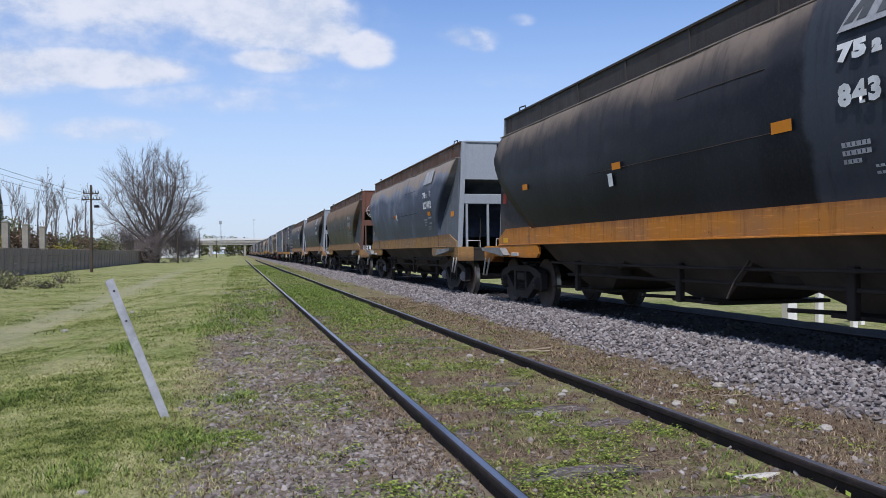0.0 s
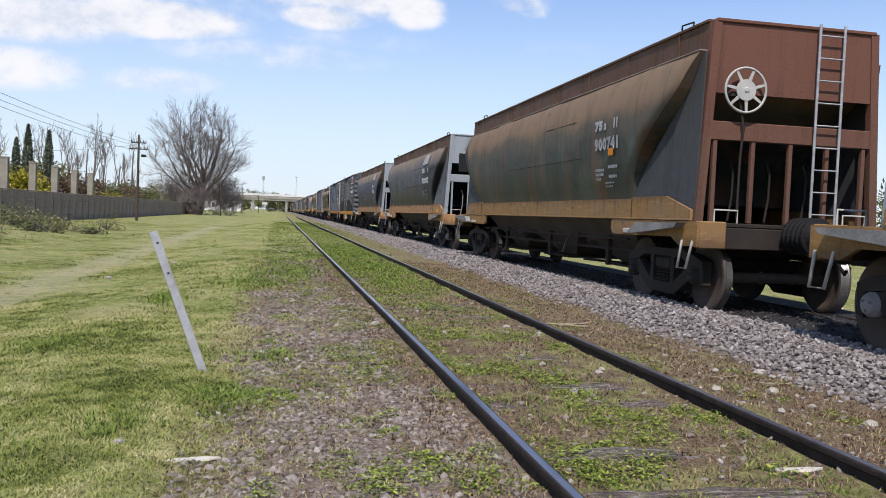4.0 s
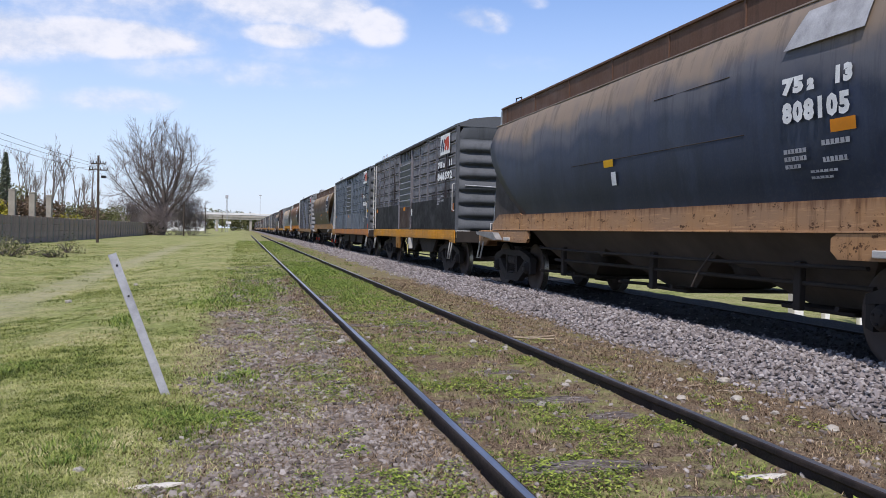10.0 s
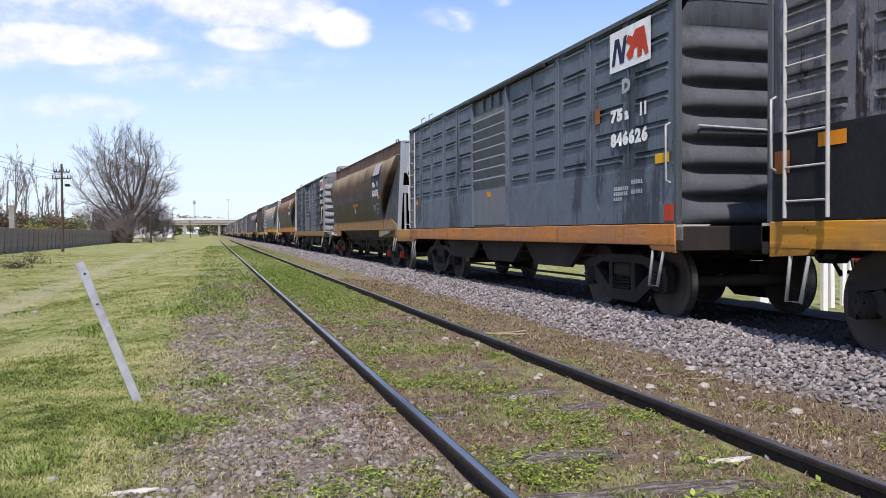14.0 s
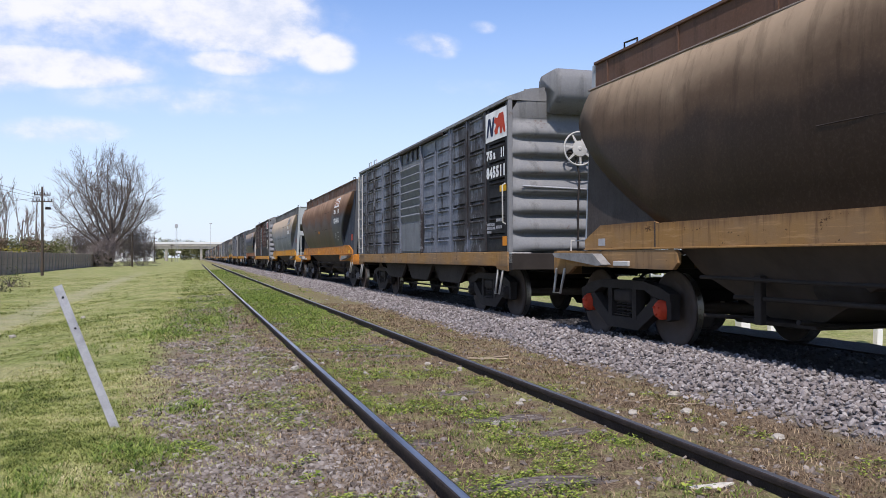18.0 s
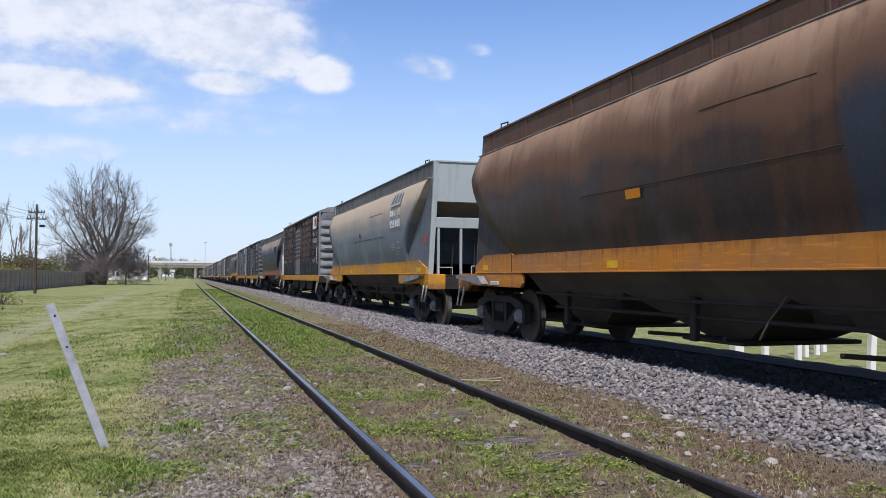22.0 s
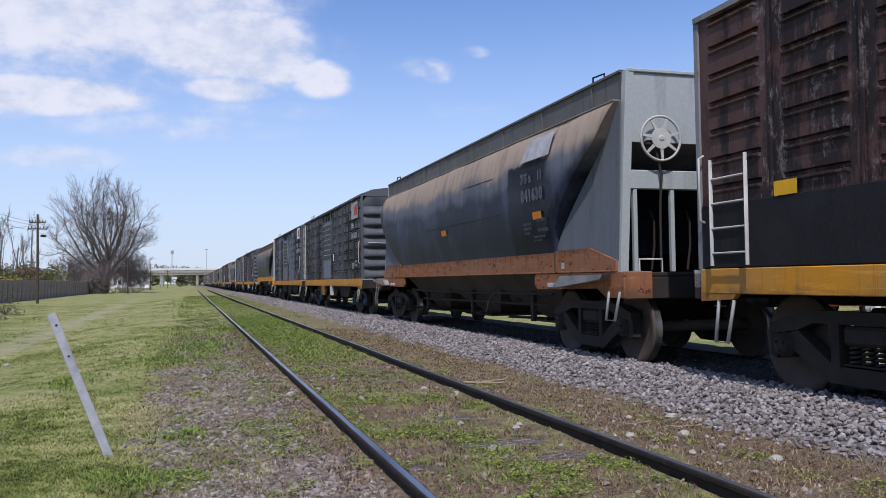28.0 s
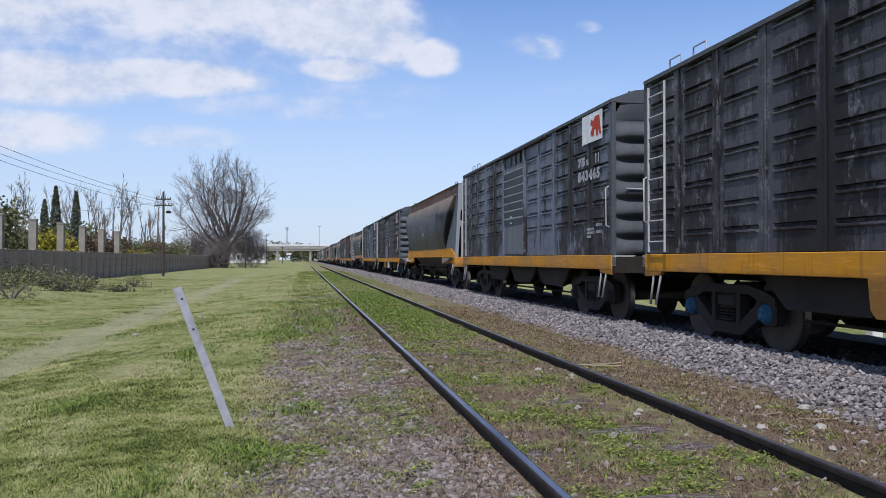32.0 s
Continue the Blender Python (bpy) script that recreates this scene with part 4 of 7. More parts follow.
def leafy(name, label, seed, reach, tall, count, leaf, bark, at, category="bush", group="", size=0.12, cone=False):
    """A bush or cypress: stems and many small leaf clumps with gaps."""
    rnd = np.random.RandomState(seed)
    stems, vs, fs = Mb(), [], []
    for _ in range(7):
        a, r = rnd.uniform(0, 6.283), reach * rnd.uniform(0.2, 0.8) * (0.4 if cone else 1)
        stems.tube([(0, 0, -0.1), (r * 0.5 * math.cos(a), r * 0.5 * math.sin(a), tall * 0.5), (r * math.cos(a), r * math.sin(a), tall * 0.9)], 0.05, 5, 0, 0.015)
    lobes = [(rnd.uniform(-0.6, 0.6) * reach, rnd.uniform(-0.6, 0.6) * reach, tall * rnd.uniform(0.3, 0.8), reach * rnd.uniform(0.3, 0.6)) for _ in range(9)]
    for _ in range(count):
        if cone:
            h = rnd.uniform(0, 1)
            r = reach * (1 - h) ** 0.6 * rnd.uniform(0.5, 1.05) * (1 if h > 0.08 else 0.6)
            a = rnd.uniform(0, 6.283)
            c = np.array([r * math.cos(a), r * math.sin(a), 0.2 + h * tall])
        else:
            lx, ly, lz, lr = lobes[rnd.randint(9)]
            d = rnd.normal(0, 1, 3)
            d /= np.linalg.norm(d)
            c = np.array([lx, ly, lz]) + d * lr * rnd.uniform(0.5, 1.1)
            c[2] = max(0.05, c[2])
        u, w = rnd.normal(0, 1, 3), rnd.normal(0, 1, 3)
        u *= size * rnd.uniform(0.5, 1.3) / np.linalg.norm(u)
        w *= size * 0.6 * rnd.uniform(0.5, 1.3) / np.linalg.norm(w)
        o = len(vs)
        vs += [tuple(c - u), tuple(c + w), tuple(c + u), tuple(c - w)]
        fs.append((o, o + 1, o + 2, o + 3))
    bush = thing(name, label, category, group, at=at)
    part("stem", stems, bark, bush)
    part("foliage", Mb().add(vs, fs), leaf, bush)
    return bush

make_ground(ground_material())
RAIL_MATS = rail_materials()
for nm, rx in (("rail_siding_left", NEAR_RAILS[0]), ("rail_siding_right", NEAR_RAILS[1])):
    make_rail(nm, rx, -18, 150, RAIL_MATS, "worn steel rail of the siding, bright along its head")
# these heads take the dark rust material too, in place of the train's shade
for nm, rx in (("rail_main_left", MAIN_RAILS[0]), ("rail_main_right", MAIN_RAILS[1])):
    make_rail(nm, rx, -120, 760, (RAIL_MATS[1], RAIL_MATS[1]), "steel rail of the main line under the train")
make_cover()


def grey_wood():
    n = Nodes("rotten_wood")
    g, f = n.noise(5, 6, 0.7, (1, 9, 9)), n.noise(40, 4)
    return n.done(n.ramp(n.math("ADD", n.math("MULTIPLY", g, 0.75), n.math("MULTIPLY", f, 0.25)), (0.34, (0.030, 0.023, 0.020)), (0.5, (0.12, 0.098, 0.086)), (0.66, (0.34, 0.305, 0.28))), 0.9, 0, g, 0.9, 0.02)


make_sleepers(grey_wood())
GALVANISED = plain("galvanised_steel", (0.33, 0.335, 0.35), 0.6, 0.0, 0.35, 20)
BLACK = plain("black_iron", (0.02, 0.019, 0.019), 0.7, 0.1, 0.3)
make_post(GALVANISED, BLACK)
make_litter((plain("pale_stone", (0.36, 0.33, 0.28), 0.9, 0, 0.25, 30), plain("bleached_wood", (0.55, 0.51, 0.44), 0.8, 0, 0.15, 20), plain("dry_wood", (0.30, 0.24, 0.17), 0.9, 0, 0.3, 20)))


def wall_material():
    n = Nodes("wall_panel")
    big, f = n.noise(0.9, 4), n.noise(9, 5)
    return n.done(n.ramp(n.math("ADD", n.math("MULTIPLY", big, 0.5), n.math("MULTIPLY", f, 0.5)), (0.3, (0.20, 0.145, 0.115)), (0.5, (0.31, 0.235, 0.19)), (0.72, (0.42, 0.33, 0.27))), 0.92, 0, f, 0.5)


CONCRETE = plain("pale_concrete", (0.36, 0.33, 0.28), 0.9, 0, 0.25, 3)
WOOD_POLE = plain("pole_wood", (0.075, 0.058, 0.045), 0.85, 0, 0.35, 8)
WHITE = plain("white_paint", (0.78, 0.77, 0.74), 0.6, 0, 0.08, 8)
make_wall(wall_material(), plain("weathered_concrete", (0.27, 0.245, 0.20), 0.9, 0, 0.4, 3))
make_pole(-14.05, 88, 8.6, WOOD_POLE, BLACK, 2, 8)
make_pole(-13.0, 300, 8.9, WOOD_POLE, BLACK, 1)
make_pole(-7.6, 310, 6.6, WOOD_POLE, BLACK, 1)
make_pole(-10.6, 158, 6.2, WOOD_POLE, BLACK, 1)
make_wires(BLACK)
make_bridge(CONCRETE, BLACK, plain("parapet_white", (0.66, 0.65, 0.62), 0.8, 0, 0.1, 1))
make_mast(GALVANISED)
BARK = plain("grey_bark", (0.135, 0.112, 0.10), 0.95, 0, 0.35, 3)
PALE_BARK = plain("pale_bark", (0.27, 0.23, 0.19), 0.95, 0, 0.3, 3)
POPLAR_BARK = plain("poplar_bark", (0.17, 0.145, 0.13), 0.95, 0, 0.3, 3)
BRUSH = plain("grey_brush", (0.20, 0.165, 0.155), 0.95, 0, 0.3, 3)
fan_tree("bare_tree", "large spreading bare tree with a dark trunk at the wall's end", 23, (9.6, 7.0, 20.0), 1.0, 20, BARK, pose(-15.2, 166, -0.6), thick=0.62, counts=(12, 7, 4), lean=0.4)
for k, (x, y, h, r) in enumerate(((-18.9, 170, 8.5, 3.6), (-12.6, 169, 8.5, 3.4), (-22.5, 172, 7.0, 3.2), (-15.4, 162, 5.5, 2.8), (-9.9, 171, 6.5, 2.8))):
    fan_tree("bare_shrub", "dense grey leafless shrub under the large bare tree", 40 + k, (r, h * 0.35, h), 0.3, 20, BRUSH, pose(x, y, -0.6), "shrub", "shrubs at the wall's end", (9, 5, 3), 0.09)
pops = [bare_tree("poplar", "tall slim bare poplar behind the boundary wall", 60 + k, 14.0, 0.34, 0.85, 4, POPLAR_BARK, pose(x, 150, -0.6), forks=(2, 3), trunk=0.12, base=0.15, thin=0.022, group="bare poplars behind the wall") for k, x in enumerate((-46.9, -38.4, -34.6))]
rnd_p = random.Random(8)
for k, (x, y) in enumerate(((-31.2, 150), (-29.6, 151), (-25.2, 150), (-52, 148), (-36.6, 152), (-57, 150), (-62, 145), (-42.5, 152), (-33.2, 153), (-50, 156), (-68, 150), (-27.8, 154))):
    s_ = rnd_p.uniform(0.85, 1.05)
    c_ = copy_thing(pops[k % 3], pose(x, y, -0.6, 0, 0, rnd_p.uniform(0, 360)))
YELLOW_LEAF = leaf_material("yellow_leaf", (0.0, (0.10, 0.10, 0.012)), (0.5, (0.30, 0.26, 0.025)), (1.0, (0.42, 0.36, 0.05)))
OLIVE_LEAF = leaf_material("olive_leaf", (0.0, (0.045, 0.055, 0.018)), (0.5, (0.115, 0.12, 0.045)), (1.0, (0.22, 0.21, 0.10)))
RUST_LEAF = leaf_material("russet_leaf", (0.0, (0.05, 0.032, 0.02)), (0.5, (0.115, 0.078, 0.048)), (1.0, (0.19, 0.14, 0.09)))
DARK_LEAF = leaf_material("dark_leaf", (0.0, (0.010, 0.016, 0.008)), (0.5, (0.03, 0.04, 0.018)), (1.0, (0.06, 0.075, 0.035)))
CYPRESS_LEAF = leaf_material("cypress_leaf", (0.0, (0.05, 0.062, 0.042)), (0.5, (0.11, 0.125, 0.085)), (1.0, (0.19, 0.20, 0.14)))
for k, (x, y, r, h, leaf, lab, col) in enumerate((
        (-20.5, 74, 2.4, 3.9, YELLOW_LEAF, "yellow-green leafy bush behind the wall", 2600), (-21.0, 80, 2.2, 3.8, YELLOW_LEAF, "yellow-green leafy bush behind the wall", 2200), (-21, 90, 2.8, 4.4, RUST_LEAF, "russet-brown bush behind the wall", 2400),
        (-21, 98, 2.8, 4.2, RUST_LEAF, "russet-brown bush behind the wall", 2400), (-20.5, 106, 2.2, 3.4, YELLOW_LEAF, "yellow-green leafy bush behind the wall", 1600), (-22, 62, 3.2, 5.6, OLIVE_LEAF, "olive-grey leafy bush behind the wall", 3200),
        (-22, 55, 3.0, 5.2, OLIVE_LEAF, "olive-grey leafy bush behind the wall", 3000), (-23, 68, 3.4, 6.2, OLIVE_LEAF, "olive-grey leafy bush behind the wall", 3200), (-22, 116, 3.2, 4.0, OLIVE_LEAF, "olive-grey leafy bush behind the wall", 2400),
        (-22, 126, 3.4, 3.9, RUST_LEAF, "russet-brown bush behind the wall", 2400), (-22, 138, 3.6, 4.2, OLIVE_LEAF, "olive-grey leafy bush behind the wall", 2400), (-22, 150, 3.6, 4.4, OLIVE_LEAF, "olive-grey leafy bush behind the wall", 2400), (-15.6, 164, 1.7, 3.0, DARK_LEAF, "dark evergreen bush at the foot of the bare tree", 1500),
        (-30, 120, 6, 6.5, OLIVE_LEAF, "olive-grey leafy bush behind the wall", 3000), (-36, 110, 6, 6.2, OLIVE_LEAF, "olive-grey leafy bush behind the wall", 3000), (-40, 128, 7, 6.2, RUST_LEAF, "russet-brown bush behind the wall", 3000))):
    leafy("bush", lab, 70 + k, r, h, col, leaf, BARK, pose(x, y, -0.6), group="bushes behind the wall", size=0.16 + 0.01 * r)
for k, (x, y, h) in enumerate(((-30.4, 110, 10.6), (-28.0, 110, 10.0), (-34, 118, 9.5))):
    leafy("cypress", "narrow dark green cypress behind the wall", 95 + k, 1.1, h, 2600, CYPRESS_LEAF, BARK, pose(x, y, -0.6), "tree", "cypresses", 0.2, True)
# weeds on the soil bank before the wall
BANK_LEAF = leaf_material("bank_weed", (0.0, (0.04, 0.05, 0.018)), (0.45, (0.13, 0.135, 0.05)), (0.8, (0.26, 0.24, 0.12)), (1.0, (0.40, 0.35, 0.20)))
rnd_b = random.Random(77)
for k in range(34):
    x, y = rnd_b.gauss(-13.2, 1.6), rnd_b.gauss(43, 4.2)
    r = rnd_b.uniform(0.5, 1.5)
    leafy("weed_clump", "ragged low weeds on the soil bank before the wall", 110 + k, r, r * rnd_b.uniform(0.25, 0.5), int(420 * r), (BANK_LEAF, BANK_LEAF, OLIVE_LEAF, DARK_LEAF)[k % 4], BARK, pose(max(x, -17.0), y, ground_z(x, y) - 0.05), "weeds", "weeds on the bank", 0.06)

# ---- the train ----
WHEEL_R, AXLE = 0.475, 1.02
IRON = plain("cast_iron", (0.036, 0.031, 0.028), 0.75, 0.2, 0.4, 6, 0.3)
GRIME = plain("grimy_steel", (0.036, 0.030, 0.026), 0.8, 0.1, 0.4, 4, 0.3)
DUSTY = plain("dusty_chute", (0.075, 0.061, 0.050), 0.9, 0.0, 0.35, 3, 0.3)
TREAD = plain("worn_tread", (0.34, 0.32, 0.31), 0.35, 0.8, 0.25, 10, 0.1)
WHEEL = plain("wheel_rust", (0.085, 0.066, 0.055), 0.75, 0.2, 0.35, 5, 0.3)
STEP_GREY = plain("worn_step", (0.23, 0.225, 0.215), 0.7, 0.0, 0.5, 5, 0.3)
HAND_WHITE = plain("chalky_white", (0.43, 0.42, 0.39), 0.7, 0.0, 0.2, 12, 0.2)
RUBBER = plain("black_rubber", (0.015, 0.015, 0.016), 0.6, 0.0, 0.3, 6, 0.2)
MARK_WHITE = plain("stencil_white", (0.72, 0.72, 0.70), 0.75, 0.0, 0.22, 14, 0.1)
MARK_OLD = plain("faded_white", (0.36, 0.36, 0.37), 0.8, 0.0, 0.35, 14, 0.1)
MARK_GREY = plain("logo_grey", (0.10, 0.105, 0.11), 0.8, 0.0, 0.3, 8, 0.1)
MARK_TAN = plain("logo_tan", (0.19, 0.165, 0.14), 0.8, 0.0, 0.2, 8, 0.1)
MARK_CHALK = plain("chalk_white", (0.58, 0.58, 0.57), 0.8, 0.0, 0.35, 18, 0.1)
MARK_FAINT = plain("faint_white", (0.10, 0.11, 0.125), 0.8, 0.0, 0.5, 10, 0.1)
MARK_RUST = plain("faded_orange", (0.30, 0.10, 0.03), 0.8, 0.0, 0.3, 10, 0.1)
MARK_ORANGE = plain("orange_plate", (0.62, 0.22, 0.015), 0.6, 0.0, 0.15, 8, 0.1)
MARK_YELLOW = plain("yellow_plate", (0.66, 0.36, 0.015), 0.6, 0.0, 0.15, 8, 0.1)
MARK_RED = plain("red_plate", (0.45, 0.05, 0.02), 0.6, 0.0, 0.2, 8, 0.1)
MARK_BLUE = plain("logo_blue", (0.02, 0.03, 0.07), 0.7, 0.0, 0.2, 8, 0.1)
MARK_BLACK = plain("black_panel", (0.018, 0.019, 0.022), 0.7, 0.0, 0.3, 5, 0.1)


def paint(name, low, high, z0=2.2, z1=3.5, rust=0.25, rusty=(0.13, 0.062, 0.032), streak=0.5, pale=None, rough=0.55):
    """Wagon paint: its colour, dust and rust from above, streaks, chips and faded patches."""
    n = Nodes(name)
    n.shift()
    big = n.noise(0.55, 5, 0.6, (1, 1, 0.8))
    mid = n.noise(2.2, 5, 0.65)
    run = n.noise(3.0, 5, 0.7, (1, 1.6, 0.10))
    fine = n.noise(28, 5, 0.7)
    h = n.math("ADD", n.z, n.math("MULTIPLY", n.math("SUBTRACT", n.math("ADD", n.math("MULTIPLY", big, 0.6), n.math("MULTIPLY", run, 0.4)), 0.5), 1.9))
    col = n.mix(n.step(h, z0, z1), low, high)
    if pale:
        col = n.mix(n.step(n.math("ADD", n.math("MULTIPLY", big, 0.5), n.math("MULTIPLY", run, 0.5)), 0.50, 0.66, 0.0, 0.8), col, pale)
    col = n.mix(n.step(run, 0.50, 0.66, 0.0, streak), col, tuple(c * 0.4 for c in low))
    r = n.math("ADD", n.math("MULTIPLY", mid, 0.6), n.math("MULTIPLY", fine, 0.4))
    edge = 0.74 - 0.34 * rust
    col = n.mix(n.step(r, edge, edge + 0.09, 0.0, 0.85), col, rusty)
    col = n.mix(n.step(fine, 0.3, 0.75, 0.0, 0.22), col, tuple(min(1, c * 1.6 + 0.02) for c in high))
    return n.done(col, n.step(mid, 0.25, 0.75, rough - 0.1, rough + 0.2), 0.0, n.math("ADD", n.math("MULTIPLY", mid, 0.6), n.math("MULTIPLY", fine, 0.25)), 0.16, 0.03, 0.10)


def sill_paint(name, base, rusty, worn=0.5):
    """Sill paint: rust that runs down from the top edge, drips, scrapes along it, chips and grime."""
    n = Nodes(name)
    n.shift()
    big, mid, fine = n.noise(0.7, 5, 0.6), n.noise(4, 5, 0.65, (1, 1, 2.2)), n.noise(30, 5, 0.75)
    drip = n.noise(9, 5, 0.75, (1, 1, 0.06))
    scrape = n.noise(5, 5, 0.7, (1, 0.35, 5))
    dull = tuple(0.55 * c + 0.06 for c in base)
    col = n.mix(n.step(big, 0.36, 0.66, 0.0, 0.75), base, dull)
    col = n.mix(n.step(scrape, 0.52, 0.68, 0.0, 0.6), col, tuple(min(1, c * 1.3 + 0.04) for c in base))
    top = n.math("ADD", n.z, n.math("MULTIPLY", n.math("SUBTRACT", drip, 0.5), 0.42))
    col = n.mix(n.step(top, 1.46, 1.60, 0.0, 0.35 + 0.5 * worn), col, rusty)
    col = n.mix(n.step(drip, 0.53, 0.68, 0.0, 0.25 + 0.45 * worn), col, tuple(c * 0.75 for c in rusty))
    chip = n.math("ADD", n.math("MULTIPLY", mid, 0.62), n.math("MULTIPLY", fine, 0.38))
    edge = 0.66 - 0.13 * worn
    col = n.mix(n.step(chip, edge, edge + 0.03, 0.0, 0.9), col, tuple(c * 0.5 for c in rusty))
    low = n.math("ADD", n.z, n.math("MULTIPLY", n.math("SUBTRACT", mid, 0.5), 0.3))
    col = n.mix(n.step(low, 1.10, 0.92, 0.0, 0.55), col, (0.06, 0.042, 0.032))
    return n.done(col, n.step(mid, 0.25, 0.75, 0.5, 0.8), 0.0, n.math("ADD", n.math("MULTIPLY", mid, 0.5), n.math("MULTIPLY", fine, 0.4)), 0.22, 0.02, 0.10)


def tub_paint(name, low, mid, band, dust, edge=3.05, rust=0.2, rusty=(0.15, 0.07, 0.035), soft=0.30, sweep=0.16, streak=0.25, columns=0.0, zone=None):
    """A hopper's side: dust from above that ends in scallops over a paler rim, darker below, with sheen put into the
    colour.
    """
    n = Nodes(name)
    n.shift()
    big, mid_n, fine = n.noise(0.5, 4, 0.55), n.noise(2.4, 5, 0.65), n.noise(24, 5, 0.7)
    run, wide = n.noise(3.2, 5, 0.7, (1, 1.5, 0.14)), n.noise(1.1, 3, 0.6, (1, 1.4, 0.22))
    arc = n.math("ABSOLUTE", n.math("SINE", n.math("ADD", n.math("MULTIPLY", n.y, 1.35), n.math("MULTIPLY", big, 6.0))))
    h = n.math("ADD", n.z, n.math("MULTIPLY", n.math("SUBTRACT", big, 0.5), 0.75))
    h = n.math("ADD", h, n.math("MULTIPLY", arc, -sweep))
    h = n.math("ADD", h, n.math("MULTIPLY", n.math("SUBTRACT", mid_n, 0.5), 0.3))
    # paler clouded patches paint the sky's sheen into the lower colour
    sheen = n.noise(0.9, 5, 0.6, (1, 1, 0.7))
    col = n.mix(n.math("MULTIPLY", n.step(h, 1.55, edge - 0.5), n.step(sheen, 0.60, 0.44)), n.mix(n.step(sheen, 0.5, 0.66), low, tuple(c * 1.7 for c in low)), mid)
    if columns:
        col = n.mix(n.step(wide, 0.50, 0.60, 0.0, columns), col, rusty)
    col = n.mix(n.step(h, edge - 0.35, edge - 0.02, 0.0, 0.9), col, band)
    col = n.mix(n.step(h, edge - 0.02, edge + soft), col, dust)
    if zone:
        # a stretch of fresher paint behind the numbers, with uneven edges
        tone, y0, y1, top, soft_z = zone
        wob = n.math("ADD", n.math("MULTIPLY", n.math("SUBTRACT", mid_n, 0.5), 0.25), n.math("MULTIPLY", n.math("SUBTRACT", big, 0.5), 0.35))
        at, zz = n.math("ADD", n.y, wob), n.math("ADD", n.z, wob)
        mask = n.math("MULTIPLY", n.step(at, y1 + 0.06, y1 - 0.06), n.step(zz, top, top - soft_z))
        mask = n.math("MULTIPLY", mask, n.step(at, y0 - 0.1, y0 + 0.15))
        col = n.mix(n.math("MULTIPLY", mask, 0.93), col, tone)
    col = n.mix(n.step(run, 0.50, 0.64, 0.0, streak), col, tuple(c * 0.5 for c in mid))
    col = n.mix(n.step(wide, 0.50, 0.36, 0.0, streak * 0.5), col, tuple(c * 1.5 for c in mid))
    r = n.math("ADD", n.math("MULTIPLY", mid_n, 0.6), n.math("MULTIPLY", fine, 0.4))
    k = 0.70 - 0.30 * rust
    col = n.mix(n.step(r, k, k + 0.07, 0.0, 0.8), col, rusty)
    col = n.mix(n.step(fine, 0.45, 0.75, 0.0, 0.22), col, n.mix(0.25, col, dust))
    return n.done(col, n.step(h, edge - 0.5, edge + 0.2, 0.40, 0.78), 0.0, n.math("ADD", n.math("MULTIPLY", mid_n, 0.7), n.math("MULTIPLY", fine, 0.2)), 0.16, 0.03, 0.12)


def van_paint(name, base, soot, flake, sooty=0.5, flaky=0.4, rust=0.25, rusty=(0.12, 0.06, 0.035)):
    """A van's side: sooty and clean panels, columns of soot down from the roof, flaked pale patches, rust."""
    n = Nodes(name)
    chance = n.noise(0.42, 2, 0.5, (1, 1, 0.05))
    mid_n, fine = n.noise(2.6, 5, 0.7), n.noise(26, 5, 0.7)
    run = n.noise(2.6, 6, 0.75, (1, 1.7, 0.16))
    blot = n.noise(1.5, 6, 0.72, (1, 1, 0.8))
    ragged = n.noise(5.5, 6, 0.75, (1, 1.2, 0.55))
    col = n.mix(n.step(fine, 0.35, 0.7, 0.0, 0.35), base, tuple(c * 1.7 for c in base))
    soft = n.math("ADD", n.math("MULTIPLY", run, 0.5), n.math("MULTIPLY", blot, 0.5))
    # soot thins out towards the roof, which paints in the sky's sheen there
    s1 = n.math("ADD", n.math("ADD", soft, n.math("MULTIPLY", n.math("SUBTRACT", chance, 0.5), 0.9)), n.step(n.z, 1.2, 4.0, 0.03, -0.03))
    a = 0.64 - 0.28 * sooty
    col = n.mix(n.step(s1, a - 0.01, a + 0.07, 0.0, 0.93), col, soot)
    f = n.math("ADD", ragged, n.math("MULTIPLY", n.math("SUBTRACT", n.math("FRACT", n.math("MULTIPLY", chance, 7.3)), 0.5), 0.22))
    b = 0.74 - 0.24 * flaky
    col = n.mix(n.step(f, b, b + 0.05, 0.0, 0.8), col, n.mix(n.step(fine, 0.38, 0.62), flake, base))
    col = n.mix(n.step(n.noise(9, 5, 0.75, (1, 2.2, 0.07)), 0.56, 0.66, 0.0, 0.55), col, tuple(c * 0.8 for c in soot))
    r = n.math("ADD", n.math("MULTIPLY", mid_n, 0.6), n.math("MULTIPLY", fine, 0.4))
    k = 0.72 - 0.34 * rust
    col = n.mix(n.step(r, k, k + 0.06, 0.0, 0.8), col, rusty)
    return n.done(col, n.step(mid_n, 0.3, 0.7, 0.38, 0.68), 0.0, n.math("ADD", n.math("MULTIPLY", mid_n, 0.6), n.math("MULTIPLY", fine, 0.25)), 0.22, 0.03, 0.12)


ROPE = plain("yellow_rope", (0.34, 0.31, 0.12), 0.9, 0.0, 0.3, 20, 0.2)
SEAM = plain("seam_dirt", (0.045, 0.036, 0.032), 0.9, 0.0, 0.6, 2, 0.2)
LEDGE = plain("ledge_pale", (0.24, 0.20, 0.17), 0.9, 0.0, 0.4, 4, 0.2)


